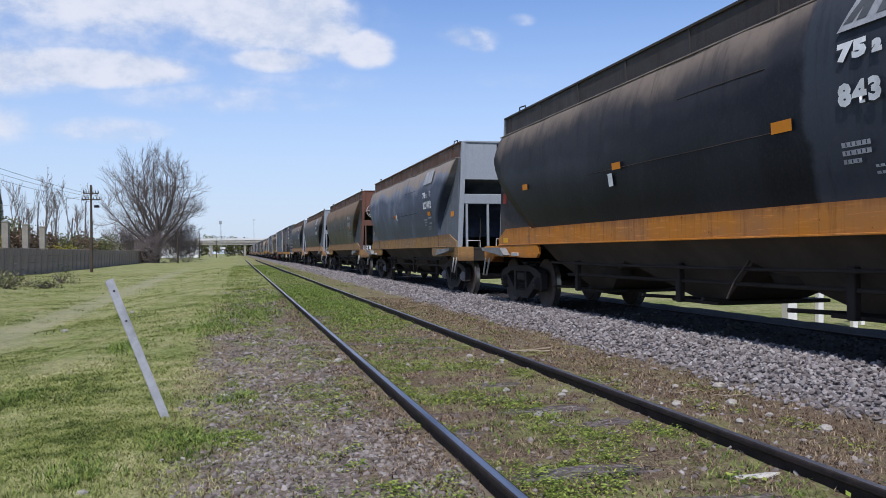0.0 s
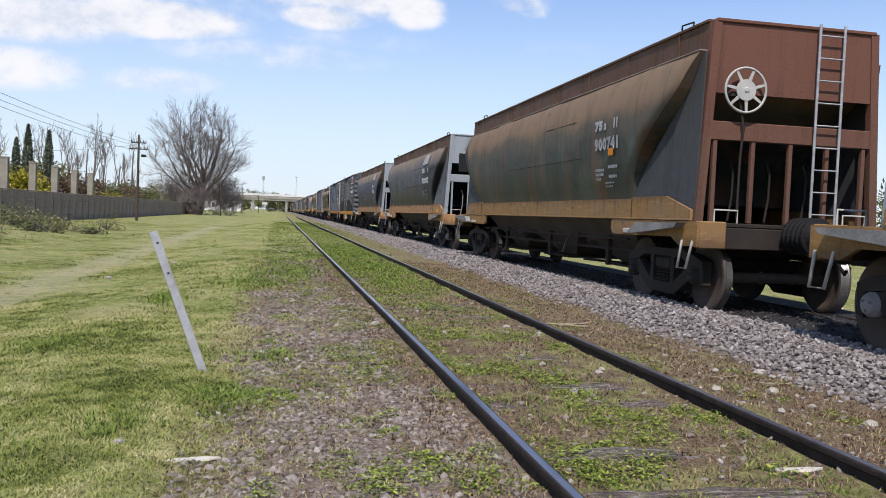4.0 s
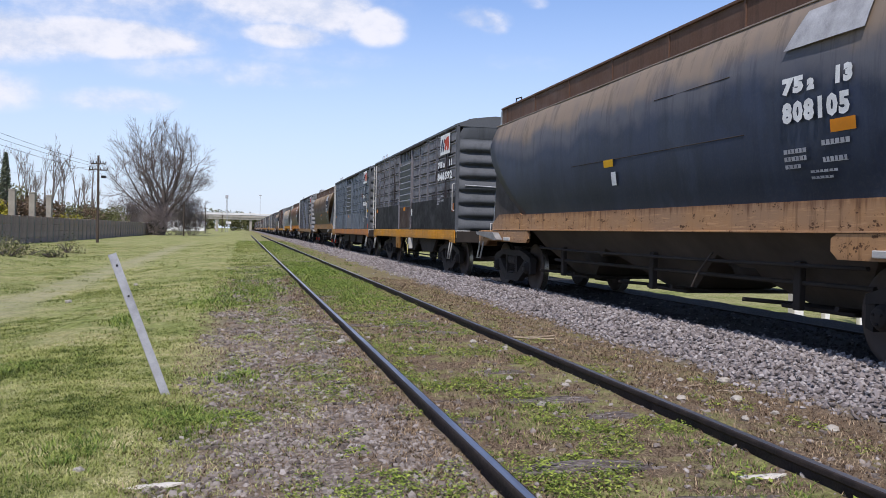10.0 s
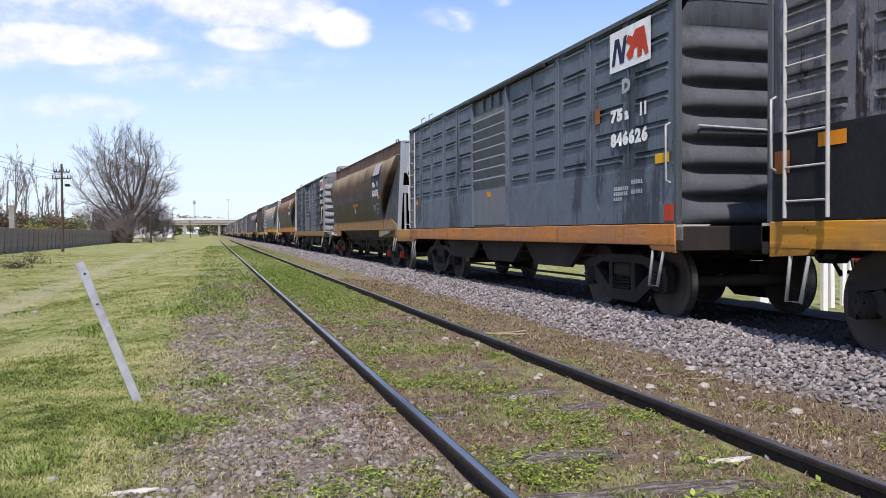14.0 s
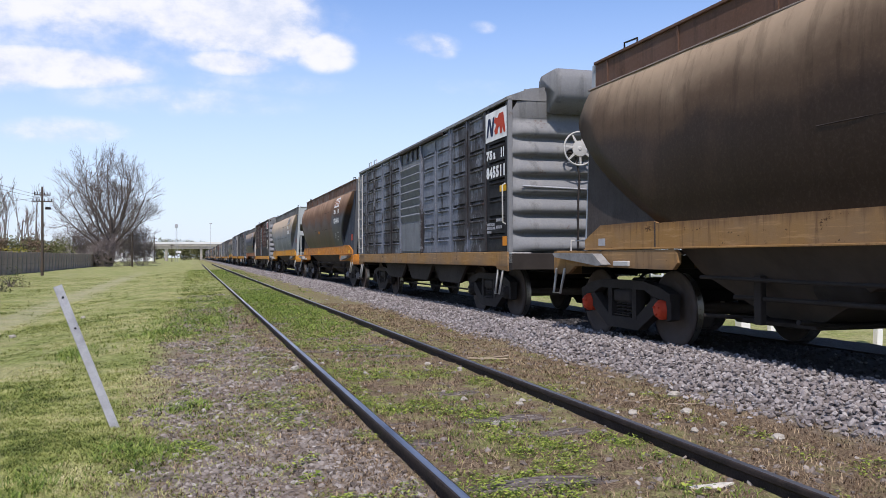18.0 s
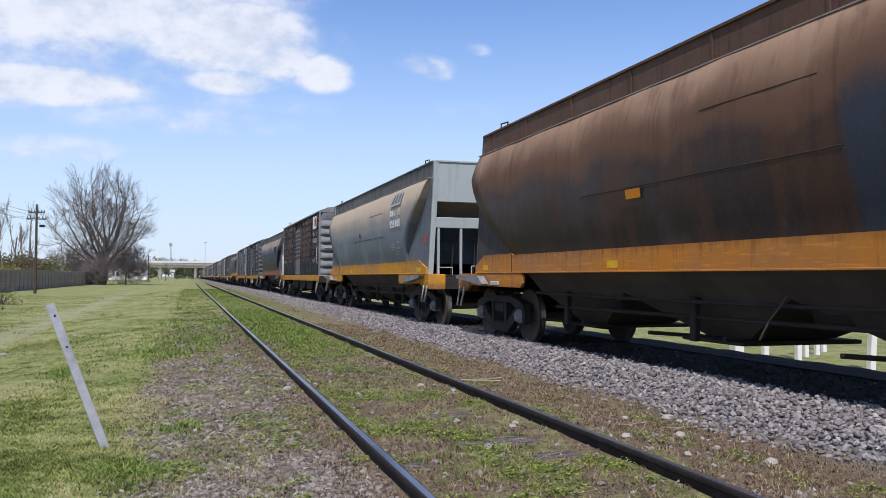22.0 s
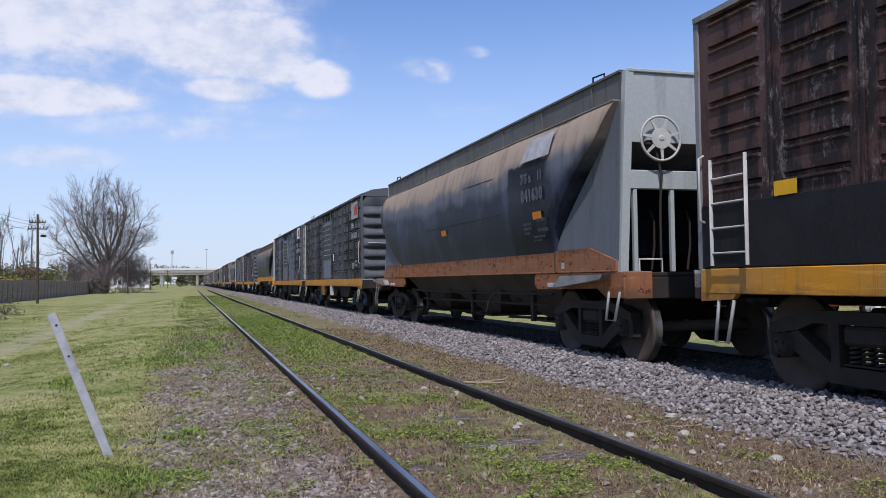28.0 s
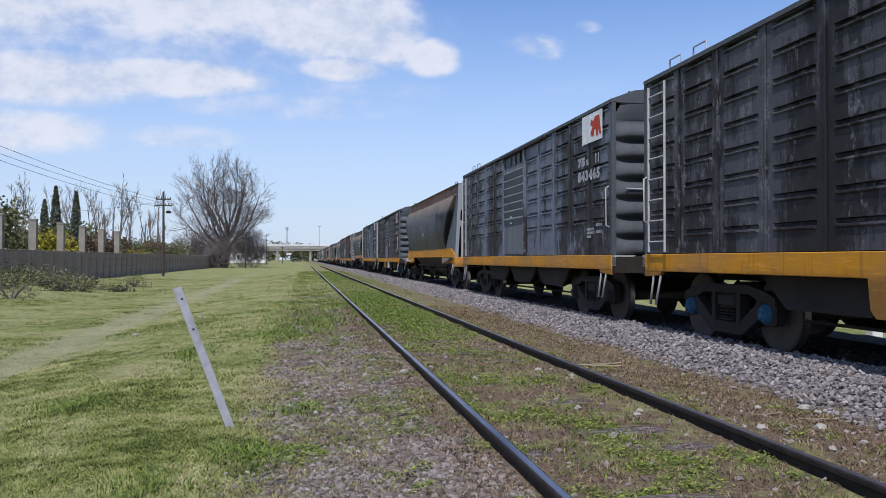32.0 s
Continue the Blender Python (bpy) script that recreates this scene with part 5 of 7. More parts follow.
# running gear, built once and shared
def gear_meshes():
    g = {}
    wheel = [(-0.075, 0.06), (-0.07, 0.15), (-0.045, 0.20), (-0.05, 0.36), (-0.075, 0.405), (-0.08, 0.455), (-0.075, 0.498), (-0.05, 0.502), (-0.042, 0.480), (0.055, 0.472), (0.062, 0.462), (0.06, 0.405), (0.035, 0.37), (0.0, 0.30), (0.01, 0.20), (0.05, 0.14), (0.055, 0.07)]
    for side in (-1, 1):
        mb = Mb().lathe([(-side * a, r) for a, r in wheel], 0, (0, 0, 0), 32)
        mb.m = [1 if 7 * 32 <= i < 10 * 32 else 0 for i in range(len(mb.f))]
        g["wheel", side] = mb.mesh("wheel", WHEEL, TREAD)
    g["axle"] = Mb().lathe([(-1.12, 0.06), (-1.0, 0.07), (-0.8, 0.085), (0, 0.075), (0.8, 0.085), (1.0, 0.07), (1.12, 0.06)], 0, (0, 0, 0), 14).mesh("wheelset", WHEEL)
    sf = Mb()
    top = [(-1.24, 0.58), (-1.24, 0.68), (-1.0, 0.76), (-0.58, 0.83), (0.58, 0.83), (1.0, 0.76), (1.24, 0.68), (1.24, 0.58), (0.84, 0.63), (0.62, 0.71), (-0.62, 0.71), (-0.84, 0.63)]
    low = [(-1.02, 0.58), (-0.84, 0.63), (-0.36, 0.32), (0.36, 0.32), (0.84, 0.63), (1.02, 0.58), (0.92, 0.44), (0.42, 0.16), (-0.42, 0.16), (-0.92, 0.44)]
    for poly, a, b in ((top, -0.075, 0.075), (low, -0.065, 0.065)):
        sf.prism(poly, 0, a, b)
    for y in (-0.34, 0.34):
        sf.prism([(y - 0.055, 0.30), (y + 0.055, 0.30), (y + 0.05, 0.76), (y - 0.05, 0.76)], 0, -0.07, 0.07)
    for y in (-1, 1):
        sf.prism([(y * 1.25, 0.62), (y * 1.25, 0.36), (y * 1.15, 0.33), (y * 1.13, 0.60)], 0, -0.06, 0.06)
    g["sideframe"] = sf.mesh("sideframe", IRON)
    sp = Mb()
    for y in (-0.15, 0.0, 0.15):
        pts = [(0.055 * math.cos(a * 0.7854), y + 0.055 * math.sin(a * 0.7854), 0.33 + 0.0055 * a) for a in range(34)]
        sp.tube(pts, 0.016, 5)
    g["spring"] = sp.box(-0.08, -0.24, 0.315, 0.08, 0.24, 0.335, 0.005).mesh("spring", IRON)
    g["bolster"] = Mb().box(-1.16, -0.25, 0.52, 1.16, 0.25, 0.70, 0.03).box(-0.9, -0.20, 0.70, 0.9, 0.20, 0.86, 0.03).lathe([(0, 0.28), (0.12, 0.28)], 2, (0, 0, 0.86), 16).mesh("bogie", IRON)
    for key, cap in (("plain", IRON), ("red", MARK_RED), ("pale", plain("cap_grey", (0.22, 0.21, 0.21), 0.6)), ("blue", plain("cap_blue", (0.03, 0.10, 0.17), 0.6))):
        mb = Mb().lathe([(-0.09, 0.05), (-0.09, 0.13), (0.04, 0.13), (0.05, 0.105), (0.08, 0.10), (0.09, 0.085), (0.095, 0.03)], 0, (0, 0, 0), 18)
        for a in range(3):
            mb.lathe([(0.09, 0.016), (0.112, 0.014)], 0, (0, 0.06 * math.cos(a * 2.094 + 0.5), 0.06 * math.sin(a * 2.094 + 0.5)), 6)
        g["cap", key] = mb.mesh("axle_box", cap)
    g["brake"] = Mb().prism([(-0.07, 0.30), (0.0, 0.28), (0.03, 0.46), (0.02, 0.66), (-0.05, 0.66), (-0.03, 0.46)], 0, -0.05, 0.05).mesh("brake_shoe", IRON)
    return g


GEAR = gear_meshes()
WHEELSETS = []


def bogie(wagon, y, cap, turning):
    b = part("bogie", GEAR["bolster"], IRON, wagon, at=pose(0, y, 0))
    flip = pose(0, 0, 0, 0, 0, 180)
    for side in (-1, 1):
        part("sideframe", GEAR["sideframe"], IRON, b, at=pose(side * 1.09, 0, 0))
        part("spring", GEAR["spring"], IRON, b, at=pose(side * 1.08, 0, 0.02))
        for e in (-AXLE, AXLE):
            part("axle_box", GEAR["cap", cap], IRON, b, at=pose(side * 1.13, e, WHEEL_R, 0, 0, 180 if side < 0 else 0))
            part("brake_shoe", GEAR["brake"], IRON, b, at=pose(side * 0.89, e * 0.42, 0.0, 0, 0, 0 if e > 0 else 180))
    for e in (-AXLE, AXLE):
        ws = part("wheelset", GEAR["axle"], WHEEL, wagon, at=pose(0, y + e, WHEEL_R))
        for side in (-1, 1):
            part("wheel", GEAR["wheel", side], WHEEL, ws, at=pose(side * 0.893, 0, 0))
        if turning:
            WHEELSETS.append((ws, y + e))


def wrap_text(name, string, size, parent, y, z, surface, mat, squeeze=1.0, face="side", label="", width=None):
    """Painted writing: starts at y (towards the wagon's front) and height z, laid on the surface x = -surface(z)."""
    cu = bpy.data.curves.new("mark", "FONT")
    cu.body, cu.size, cu.resolution_u, cu.offset, cu.space_character = string, size, 2, 0.016, 1.18
    tmp = bpy.data.objects.new("mark", cu)
    me = bpy.data.meshes.new_from_object(tmp)
    bpy.data.objects.remove(tmp)
    if width:
        ends = [v.co.x for v in me.vertices]
        squeeze = width / (max(ends) - min(ends))
    for v in me.vertices:
        a, b = v.co.x * squeeze, v.co.y
        v.co = (-surface(z + b), y - a, z + b) if face == "side" else (y + a, -surface(z + b), z + b)
    me.materials.append(mat)
    ob = new(name, me)
    ob.parent = parent
    return tagged(ob, label)


def patch(name, parent, y0, z0, y1, z1, surface, mat, label="", thick=0.004, poly=None):
    """A plate or painted patch that follows the side."""
    mb, n = Mb(), 8
    if poly:
        mb.add([(-surface(z) , y, z) for y, z in poly], [tuple(range(len(poly)))])
    else:
        vs = []
        for i in range(n + 1):
            z = z0 + (z1 - z0) * i / n
            vs += [(-surface(z), y0, z), (-surface(z), y1, z)]
        mb.add(vs, [(2 * i, 2 * i + 1, 2 * i + 3, 2 * i + 2) for i in range(n)])
    return part(name, mb, mat, parent, label)


def logo(parent, y, z, surface, size, bg=True, dark=True, red=True):
    """The company's mark as plain shapes: a white panel twice as wide as high, a dark double stem and a red winged shape."""
    wide = size * 2.05
    if bg:
        patch("logo_panel", parent, y, z, y - wide, z + size, surface, MARK_WHITE if bg is True else bg, "white logo panel")
    s2 = lambda q: surface(q) + 0.005

    def shape(mat, label, pts):
        patch("logo_shape", parent, 0, 0, 0, 0, s2, mat, label, poly=[(y - u * wide, z + v * size) for u, v in pts])

    if dark:
        shape(MARK_BLUE, "dark blue logo shape", [(0.06, 0.16), (0.14, 0.16), (0.20, 0.62), (0.27, 0.16), (0.37, 0.16), (0.45, 0.80), (0.37, 0.80), (0.32, 0.42), (0.25, 0.80), (0.14, 0.80)])
    if red:
        shape(MARK_RED, "red logo shape", [(0.43, 0.32), (0.50, 0.17), (0.60, 0.20), (0.62, 0.38), (0.70, 0.40), (0.70, 0.16), (0.80, 0.16), (0.82, 0.36), (0.88, 0.16), (0.96, 0.16), (0.86, 0.84), (0.66, 0.84), (0.58, 0.70), (0.48, 0.78), (0.42, 0.62), (0.54, 0.50)])


def hopper_logo(parent, y, z, surface, panel, ink, span=1.2):
    """The mark on a hopper's side as plain shapes: a slanting worn panel with three dark letters' blocks."""
    def stroke(name, a, b, c, d, v0, v1, mat, lift, label):
        """From a..b along the foot to c..d along the head."""
        vs = []
        for i in range(9):
            f = i / 8
            zz = z + v0 + (v1 - v0) * f
            x = -surface(zz) - lift
            vs += [(x, y - (a + (c - a) * f) * span, zz), (x, y - (b + (d - b) * f) * span, zz)]
        part(name, Mb().add(vs, [(2 * i, 2 * i + 2, 2 * i + 3, 2 * i + 1) for i in range(8)]), mat, parent, label)

    if panel:
        stroke("logo_panel", 0.0, 0.96, 0.22, 1.02, 0.0, 0.36, panel, 0.0, "worn pale logo panel")
    for blk in () if ink is None else ((0.06, 0.16, 0.27, 0.36), (0.20, 0.30, 0.33, 0.42), (0.40, 0.58, 0.52, 0.66), (0.66, 0.74, 0.78, 0.86), (0.80, 0.88, 0.82, 0.92)):
        stroke("logo_shape", *blk, 0.06, 0.30, ink, 0.003, "worn logo shape")


def bars(parent, y, z, surface, mat, rows=((0.40, 0.055), (0.36, 0.055), (0.25, 0.04)), gap=0.10, boxed=False):
    """Small writing that cannot be read: a row of blocks on a hairline each, and a thin frame where it is boxed in."""
    for i, (w, h) in enumerate(rows):
        zz = z - i * gap
        rnd = random.Random(int(y * 31 + z * 17 + i))
        cols, u, inked = [], 0.0, True
        while u < w:
            d = rnd.uniform(0.035, 0.06) if inked else 0.016
            cols.append((u, u + d, inked))
            u, inked = u + d, not inked
        vs, fs = [], []
        for u in [cols[0][0]] + [c[1] for c in cols]:
            vs += [(-surface(q), y - u, q) for q in (zz, zz + 0.006, zz + h * 0.9, zz + h)]
        for k, (_, _, ink) in enumerate(cols):
            a, b = 4 * k, 4 * k + 4
            fs.append((a, b, b + 1, a + 1))
            if ink:
                fs.append((a + 1, b + 1, b + 2, a + 2))
            if ink or boxed:
                fs.append((a + 2, b + 2, b + 3, a + 3))
        part("small_marks", Mb().add(vs, fs), mat, parent)


def codes(parent, y, z, surface, mat, high, span, tail="11"):
    """The class marks over the number: two digits, a small third one, and two more at the right."""
    wrap_text("number", "75", high, parent, y, z, surface, mat, width=span * 0.34)
    wrap_text("number", "2", high * 0.62, parent, y - span * 0.40, z, surface, mat, width=span * 0.11)
    wrap_text("number", tail, high, parent, y - span * 0.77, z, surface, mat, width=span * (0.16 if tail == "11" else 0.23))


def coupler(wagon, y, out, z=0.98, reach=0.86):
    """Draw gear at an end; out is -1 at the front and 1 at the back, reach its length to the next wagon's."""
    lo = lambda a, b: (min(y + out * a, y + out * b), max(y + out * a, y + out * b))
    a, b = lo(0, reach * 0.75)
    c = part("coupler", Mb().box(-0.09, a, z - 0.13, 0.09, b, z + 0.05, 0.03), IRON, wagon)
    a, b = lo(reach * 0.66, reach)
    part("knuckle", Mb().box(-0.16, a, z - 0.2, 0.16, b, z + 0.12, 0.06), IRON, c)
    rings = [(0, 0.16)]
    for k in range(5):
        rings += [(out * (0.04 + 0.10 * k), 0.20), (out * (0.07 + 0.10 * k), 0.25), (out * (0.11 + 0.10 * k), 0.25), (out * (0.13 + 0.10 * k), 0.20)]
    part("buffer", Mb().lathe(rings + [(out * 0.60, 0.16)], 1, (0, y, z + 0.12), 20, 0, False), RUBBER, c)
    part("brake_hose", Mb().tube([(0.35, y, z - 0.05), (0.36, y + out * reach * 0.3, z - 0.12), (0.30, y + out * reach * 0.6, z - 0.35), (0.15, y + out * reach * 0.8, z - 0.3)], 0.025, 6), RUBBER, c)


def stirrup(wagon, x, y, z, mat, drop=0.38, wide=0.3):
    s = 1 if x > 0 else -1
    part("stirrup", Mb().tube([(x, y - wide / 2, z), (x + s * 0.07, y - wide / 2 + 0.03, z - drop), (x + s * 0.07, y + wide / 2 - 0.03, z - drop), (x, y + wide / 2, z)], 0.02, 6), mat, wagon, "white step stirrup")


def handwheel(wagon, x, y, z, mat, r=0.30):
    mb = Mb()
    mb.tube([(x + r * math.cos(a * math.pi / 16), y, z + r * math.sin(a * math.pi / 16)) for a in range(33)], 0.018, 6)
    for a in range(7):
        c, s = math.cos(a * 0.8976 + 0.3), math.sin(a * 0.8976 + 0.3)
        mb.add([(x + 0.1 * c - q * s * 0.024, y + 0.010 * e, z + 0.1 * s + q * c * 0.024) for e in (-1, 1) for q in (-1, 1)] + [(x + r * c - q * s * 0.015, y + 0.006 * e, z + r * s + q * c * 0.015) for e in (-1, 1) for q in (-1, 1)], [(0, 1, 5, 4), (2, 6, 7, 3), (0, 4, 6, 2), (1, 3, 7, 5)])
    mb.lathe([(-0.035, 0.025), (-0.022, 0.045), (-0.016, 0.145), (0.0, 0.145), (0.02, 0.04)], 1, (x, y, z), 18, 0, False)
    w = part("handwheel", mb, mat, wagon, "white brake handwheel")
    part("brake_chain", Mb().tube([(x - 0.05, y + 0.05, z - 0.15), (x + 0.01, y + 0.02, z - 0.5), (x - 0.02, y + 0.02, z - 0.9), (x - 0.02, y + 0.03, 1.3)], 0.018, 6), IRON, w)
    part("brake_lever", Mb().box(x - 0.2, y + 0.03, z - 0.1, x + 0.02, y + 0.12, z - 0.02, 0.02), GRIME, w)


def ladder(wagon, pts, wide, rungs, mat, axis):
    """A ladder between two rails; axis 0 spreads it along x, 1 along y."""
    off = Vector((wide / 2, 0, 0)) if axis == 0 else Vector((0, wide / 2, 0))
    pts = [Vector(p) for p in pts]
    mb = Mb()
    for s in (-1, 1):
        mb.tube([p + off * s for p in pts], 0.02, 6)
    lad = part("ladder", mb, mat, wagon, "white-painted steel ladder")
    for k in range(rungs):
        p = pts[0].lerp(pts[-1], (k + 0.5) / rungs)
        part("rung", Mb().tube([p - off, p + off], 0.012, 6), mat, lad)


def belly(z):
    """Half the hopper's width at height z."""
    pts = ((1.60, 1.385), (1.8, 1.44), (2.0, 1.48), (2.3, 1.52), (2.6, 1.54), (2.9, 1.54), (3.1, 1.525), (3.25, 1.495), (3.38, 1.46), (3.48, 1.425), (3.56, 1.385), (5, 1.385))
    for (a, p), (b, q) in zip(pts, pts[1:]):
        if z <= b:
            return p + (q - p) * max(0.0, (z - a) / (b - a))
    return 1.385


BOX_L = 13.95


def hopper_wagon(label, body, coam, grey, sill, endm, number="", end_number="", brake=True, cap="plain", marks=(), turning=True, number_mat=None, step=None, band=False, tail_sheet=None, length=13.95, num_at=(3.36, 2.42, 1.02), code_z=2.76, logo_mats=None, end_at=(-0.25, 3.04, 0.24, False), sill_marks=(), tail="11"):
    """A covered grain hopper. Its front plate is at y = 0 and its middle at x = 0; the platform is longer at the back."""
    w = thing("hopper_wagon", label, "hopper wagon", "wagons of the freight train")
    L, rnd_at = length, len(TRAIN) * 3.7

    def ends(z, sg=1):
        """How far the tub's end lies in from the wagon's end at height z; the back slopes straighter."""
        if sg < 0:
            return 1.90 * max(0.0, (3.15 - z) / 1.55) ** 1.5 + 0.35 * max(0.0, z - 3.15)
        if z > 3.08:
            return 0.05 + 0.73 * max(0.0, 3.56 - z)
        return 0.40 + 1.55 * math.sin(min(1.0, (3.08 - z) / 1.48) * math.pi / 2)

    def dent(y, z):
        f = min(1.0, max(0.0, min(y - ends(z), L - ends(z, -1) - y) / 1.2))
        return (0.022 * noise.noise((y * 0.9, z * 0.8, rnd_at)) + 0.010 * noise.noise((y * 2.2, z * 1.1, rnd_at + 9))) * f

    # the tub: side sheets that bulge, sloping ends
    zs = [1.53, 1.66, 1.8, 1.95, 2.1, 2.25, 2.4, 2.55, 2.7, 2.85, 3.0, 3.1, 3.2, 3.3, 3.38, 3.45, 3.51, 3.56]
    m, vs, fs = 29, [], []
    for z in zs:
        e, back, hw = ends(z), ends(z, -1), belly(z)
        ring = []
        for i in range(m):
            y = e + (L - e - back) * i / (m - 1)
            ring.append((-hw - dent(y, z), y, z))
        for i in range(m - 1, -1, -1):
            ring.append((hw, ring[i][1], z))
        vs += ring
    k = 2 * m
    for j in range(len(zs) - 1):
        fs += [(j * k + i, (j + 1) * k + i, (j + 1) * k + (i + 1) % k, j * k + (i + 1) % k) for i in range(k)]
    tub = Mb().add(vs, fs, 0, False)
    for i, q in enumerate(tub.f):
        a = i % k
        tub.s[i] = a not in (m - 1, k - 1)
    tub.add([vs[i] for i in range(k)], [tuple(range(k))])
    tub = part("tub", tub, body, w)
    for z, y0, y1 in ((2.33, 4.1, 9.1), (3.02, 4.4, 6.2)):
        vs, k = [], 30
        for i in range(k + 1):
            y = y0 + (y1 - y0) * i / k
            vs += [(-belly(q) - dent(y, q) - d, y, q) for q, d in ((z - 0.006, 0.001), (z, 0.007), (z + 0.006, 0.001))]
        part("weld_seam", Mb().add(vs, [(3 * i + a, 3 * i + 3 + a, 3 * i + 4 + a, 3 * i + 1 + a) for i in range(k) for a in (0, 1)]), SEAM, tub)
    for s in (-1, 1):
        part("ledge", Mb().box(min(s * 1.24, s * 1.40), 0.06, 3.562, max(s * 1.24, s * 1.40), L - 0.06, 3.582, 0.004), LEDGE, w)
    # hatch coaming and roof
    for s in (-1, 1):
        co = Mb()
        co.box(s * 1.25 - 0.02, 0.05, 3.54, s * 1.25 + 0.02, L - 0.05, 3.98, 0.006)
        co.box(s * 1.255 - 0.045, 0.05, 3.955, s * 1.255 + 0.035, L - 0.05, 3.995, 0.006)
        for i in range(8):
            co.box(s * 1.275 - 0.012, 0.9 + 1.8 * i, 3.56, s * 1.275 + 0.012, 0.95 + 1.8 * i, 3.96, 0.004)
        part("coaming", co, coam, w)
    part("roof", Mb().prism([(-1.25, 3.93), (-0.6, 4.0), (0.6, 4.0), (1.25, 3.93), (1.25, 3.90), (-1.25, 3.90)], 1, 0.06, L - 0.06), coam, w)
    for y in (0.7, L - 1.1):
        part("roof_handle", Mb().tube([(-1.18, y, 3.98), (-1.18, y, 4.10), (-1.18, y + 0.35, 4.12), (-1.18, y + 0.35, 3.98)], 0.014, 6), BLACK, w)
    # side sills with their raised wedge ends
    for s in (-1, 1):
        a = part("side_sill", Mb().prism([(0.02, 1.27), (L - 0.02, 1.27), (L - 0.02, 1.40), (L - 0.5, 1.595), (L - 1.9, 1.60), (L - 2.0, 1.572), (2.0, 1.572), (1.93, 1.60), (0.78, 1.595), (0.02, 1.40)], 0, s * 1.415 - 0.02, s * 1.415 + 0.02), sill, w)
        part("sill_flange", Mb().box(s * 1.39 - 0.06, 0.02, 1.25, s * 1.39 + 0.06, L - 0.02, 1.272, 0.004), sill, a)
        for y in (1.95, L - 1.95):
            part("sill_joint", Mb().box(s * 1.43 - 0.012, y - 0.012, 1.275, s * 1.43 + 0.012, y + 0.012, 1.59, 0.003), SEAM, a)
        for y0, sg in ((0.0, 1), (L, -1)):
            # flat corner sheet under the curve of the tub
            poly = [(y0, 1.40)] + [(y0 + sg * (ends(z, sg) + 0.10 - (0.03 if s > 0 else 0.30 if sg > 0 else 0.10) * math.sin(math.pi * min(1.0, max(0.0, (z - 1.5) / 1.7)))), z) for z in (1.5, 1.7, 1.9, 2.1, 2.3, 2.5, 2.7, 2.9, 3.1, 3.3)] + [(y0 + sg * 0.06, 3.55), (y0, 3.55)]
            mb = Mb()
            vs = [(s * (1.385 - 0.03 * (z - 1.4)) + d, y, z) for d in (-0.008, 0.008) for y, z in poly]
            n = len(poly)
            mb.add(vs, [tuple(range(n)), tuple(range(2 * n - 1, n - 1, -1))] + [(i, (i + 1) % n, n + (i + 1) % n, n + i) for i in range(n)])
            part("corner_sheet", mb, grey if sg > 0 else tail_sheet or CORNER_BROWN, w)
            # heavy bracket over the bogie
            over, inner = (0.2, 2.75) if sg > 0 else (1.05, 2.45)
            g0, g1 = (y0 - sg * over, y0 + sg * inner)
            br = part("bolster_plate", Mb().prism([(g0, 1.24), (g0, 0.90), (y0 - sg * (over - 0.5), 0.90), (y0 - sg * (over - 0.75), 1.02), (y0 + sg * 1.9, 1.0), (g1 - sg * 0.1, 1.0), (g1, 1.08), (g1, 1.20), (g1 - sg * 0.08, 1.245)], 0, s * 1.42 - 0.02, s * 1.42 + 0.035), sill, w)
            st = y0 - sg * (over - 0.28)
            part("running_step", Mb().prism([(st, 1.215), (st + sg * 1.35, 1.20), (st + sg * 1.62, 1.05), (st + sg * 1.5, 1.03), (st + sg * 0.08, 1.15)], 0, s * 1.46 if s > 0 else -1.60, 1.60 if s > 0 else -1.46), step or STEP_GREY, br, "bent grey step plate")
            part("jack_pad", Mb().box(s * 1.44 - 0.03, min(st + sg * 1.70, st + sg * 2.1), 1.03, s * 1.44 + 0.03, max(st + sg * 1.70, st + sg * 2.1), 1.10, 0.008), step or HAND_WHITE, br)
            stirrup(w, s * 1.44, y0 - sg * (over - 0.25), 0.98, HAND_WHITE)
    # end frames
    for y0, sg in ((0.0, 1), (L, -1)):
        over = 0.2 if sg > 0 else 1.05
        e = part("end_plate", Mb().prism([(-1.27, 3.0), (1.27, 3.0), (1.24, 3.98), (-1.24, 3.98)], 1, y0 - 0.03, y0 + 0.02), endm, w)
        for s in (-1, 1):
            part("end_post", Mb().prism([(s * 1.40, 1.24), (s * 1.28, 1.24), (s * 1.14, 3.97), (s * 1.26, 3.97)], 1, y0 - 0.05, y0 + 0.06), endm, e)
        part("top_rail", Mb().box(-1.22, y0 - 0.06, 3.95, 1.22, y0 + 0.07, 4.0, 0.01), endm, e)
        part("cross_bar", Mb().box(-1.33, y0 - 0.04, 2.36, 1.33, y0 + 0.05, 2.62, 0.012), endm, e)
        for x in (-1.14, -0.57, 0.0, 0.57, 1.14):
            part("stanchion", Mb().box(x - 0.03, y0 - 0.03, 1.24, x + 0.03, y0 + 0.04, 2.36, 0.008), endm, e)
        for x in (-0.70, -0.13, 0.44):
            part("slope_stay", Mb().tube([(x - 0.06, y0 + sg * 0.25, 2.1), (x, y0 + sg * 0.25, 1.95), (x, y0 + sg * 0.25, 1.6), (x - 0.05, y0 + sg * 0.25, 1.27)], 0.018, 6), STEP_GREY if endm is END_CHIP else GRIME, e)
        part("platform", Mb().box(-1.40, min(y0 - sg * over, y0 + sg * 2.3), 1.18, 1.40, max(y0 - sg * over, y0 + sg * 2.3), 1.236, 0.01), GRIME, w)
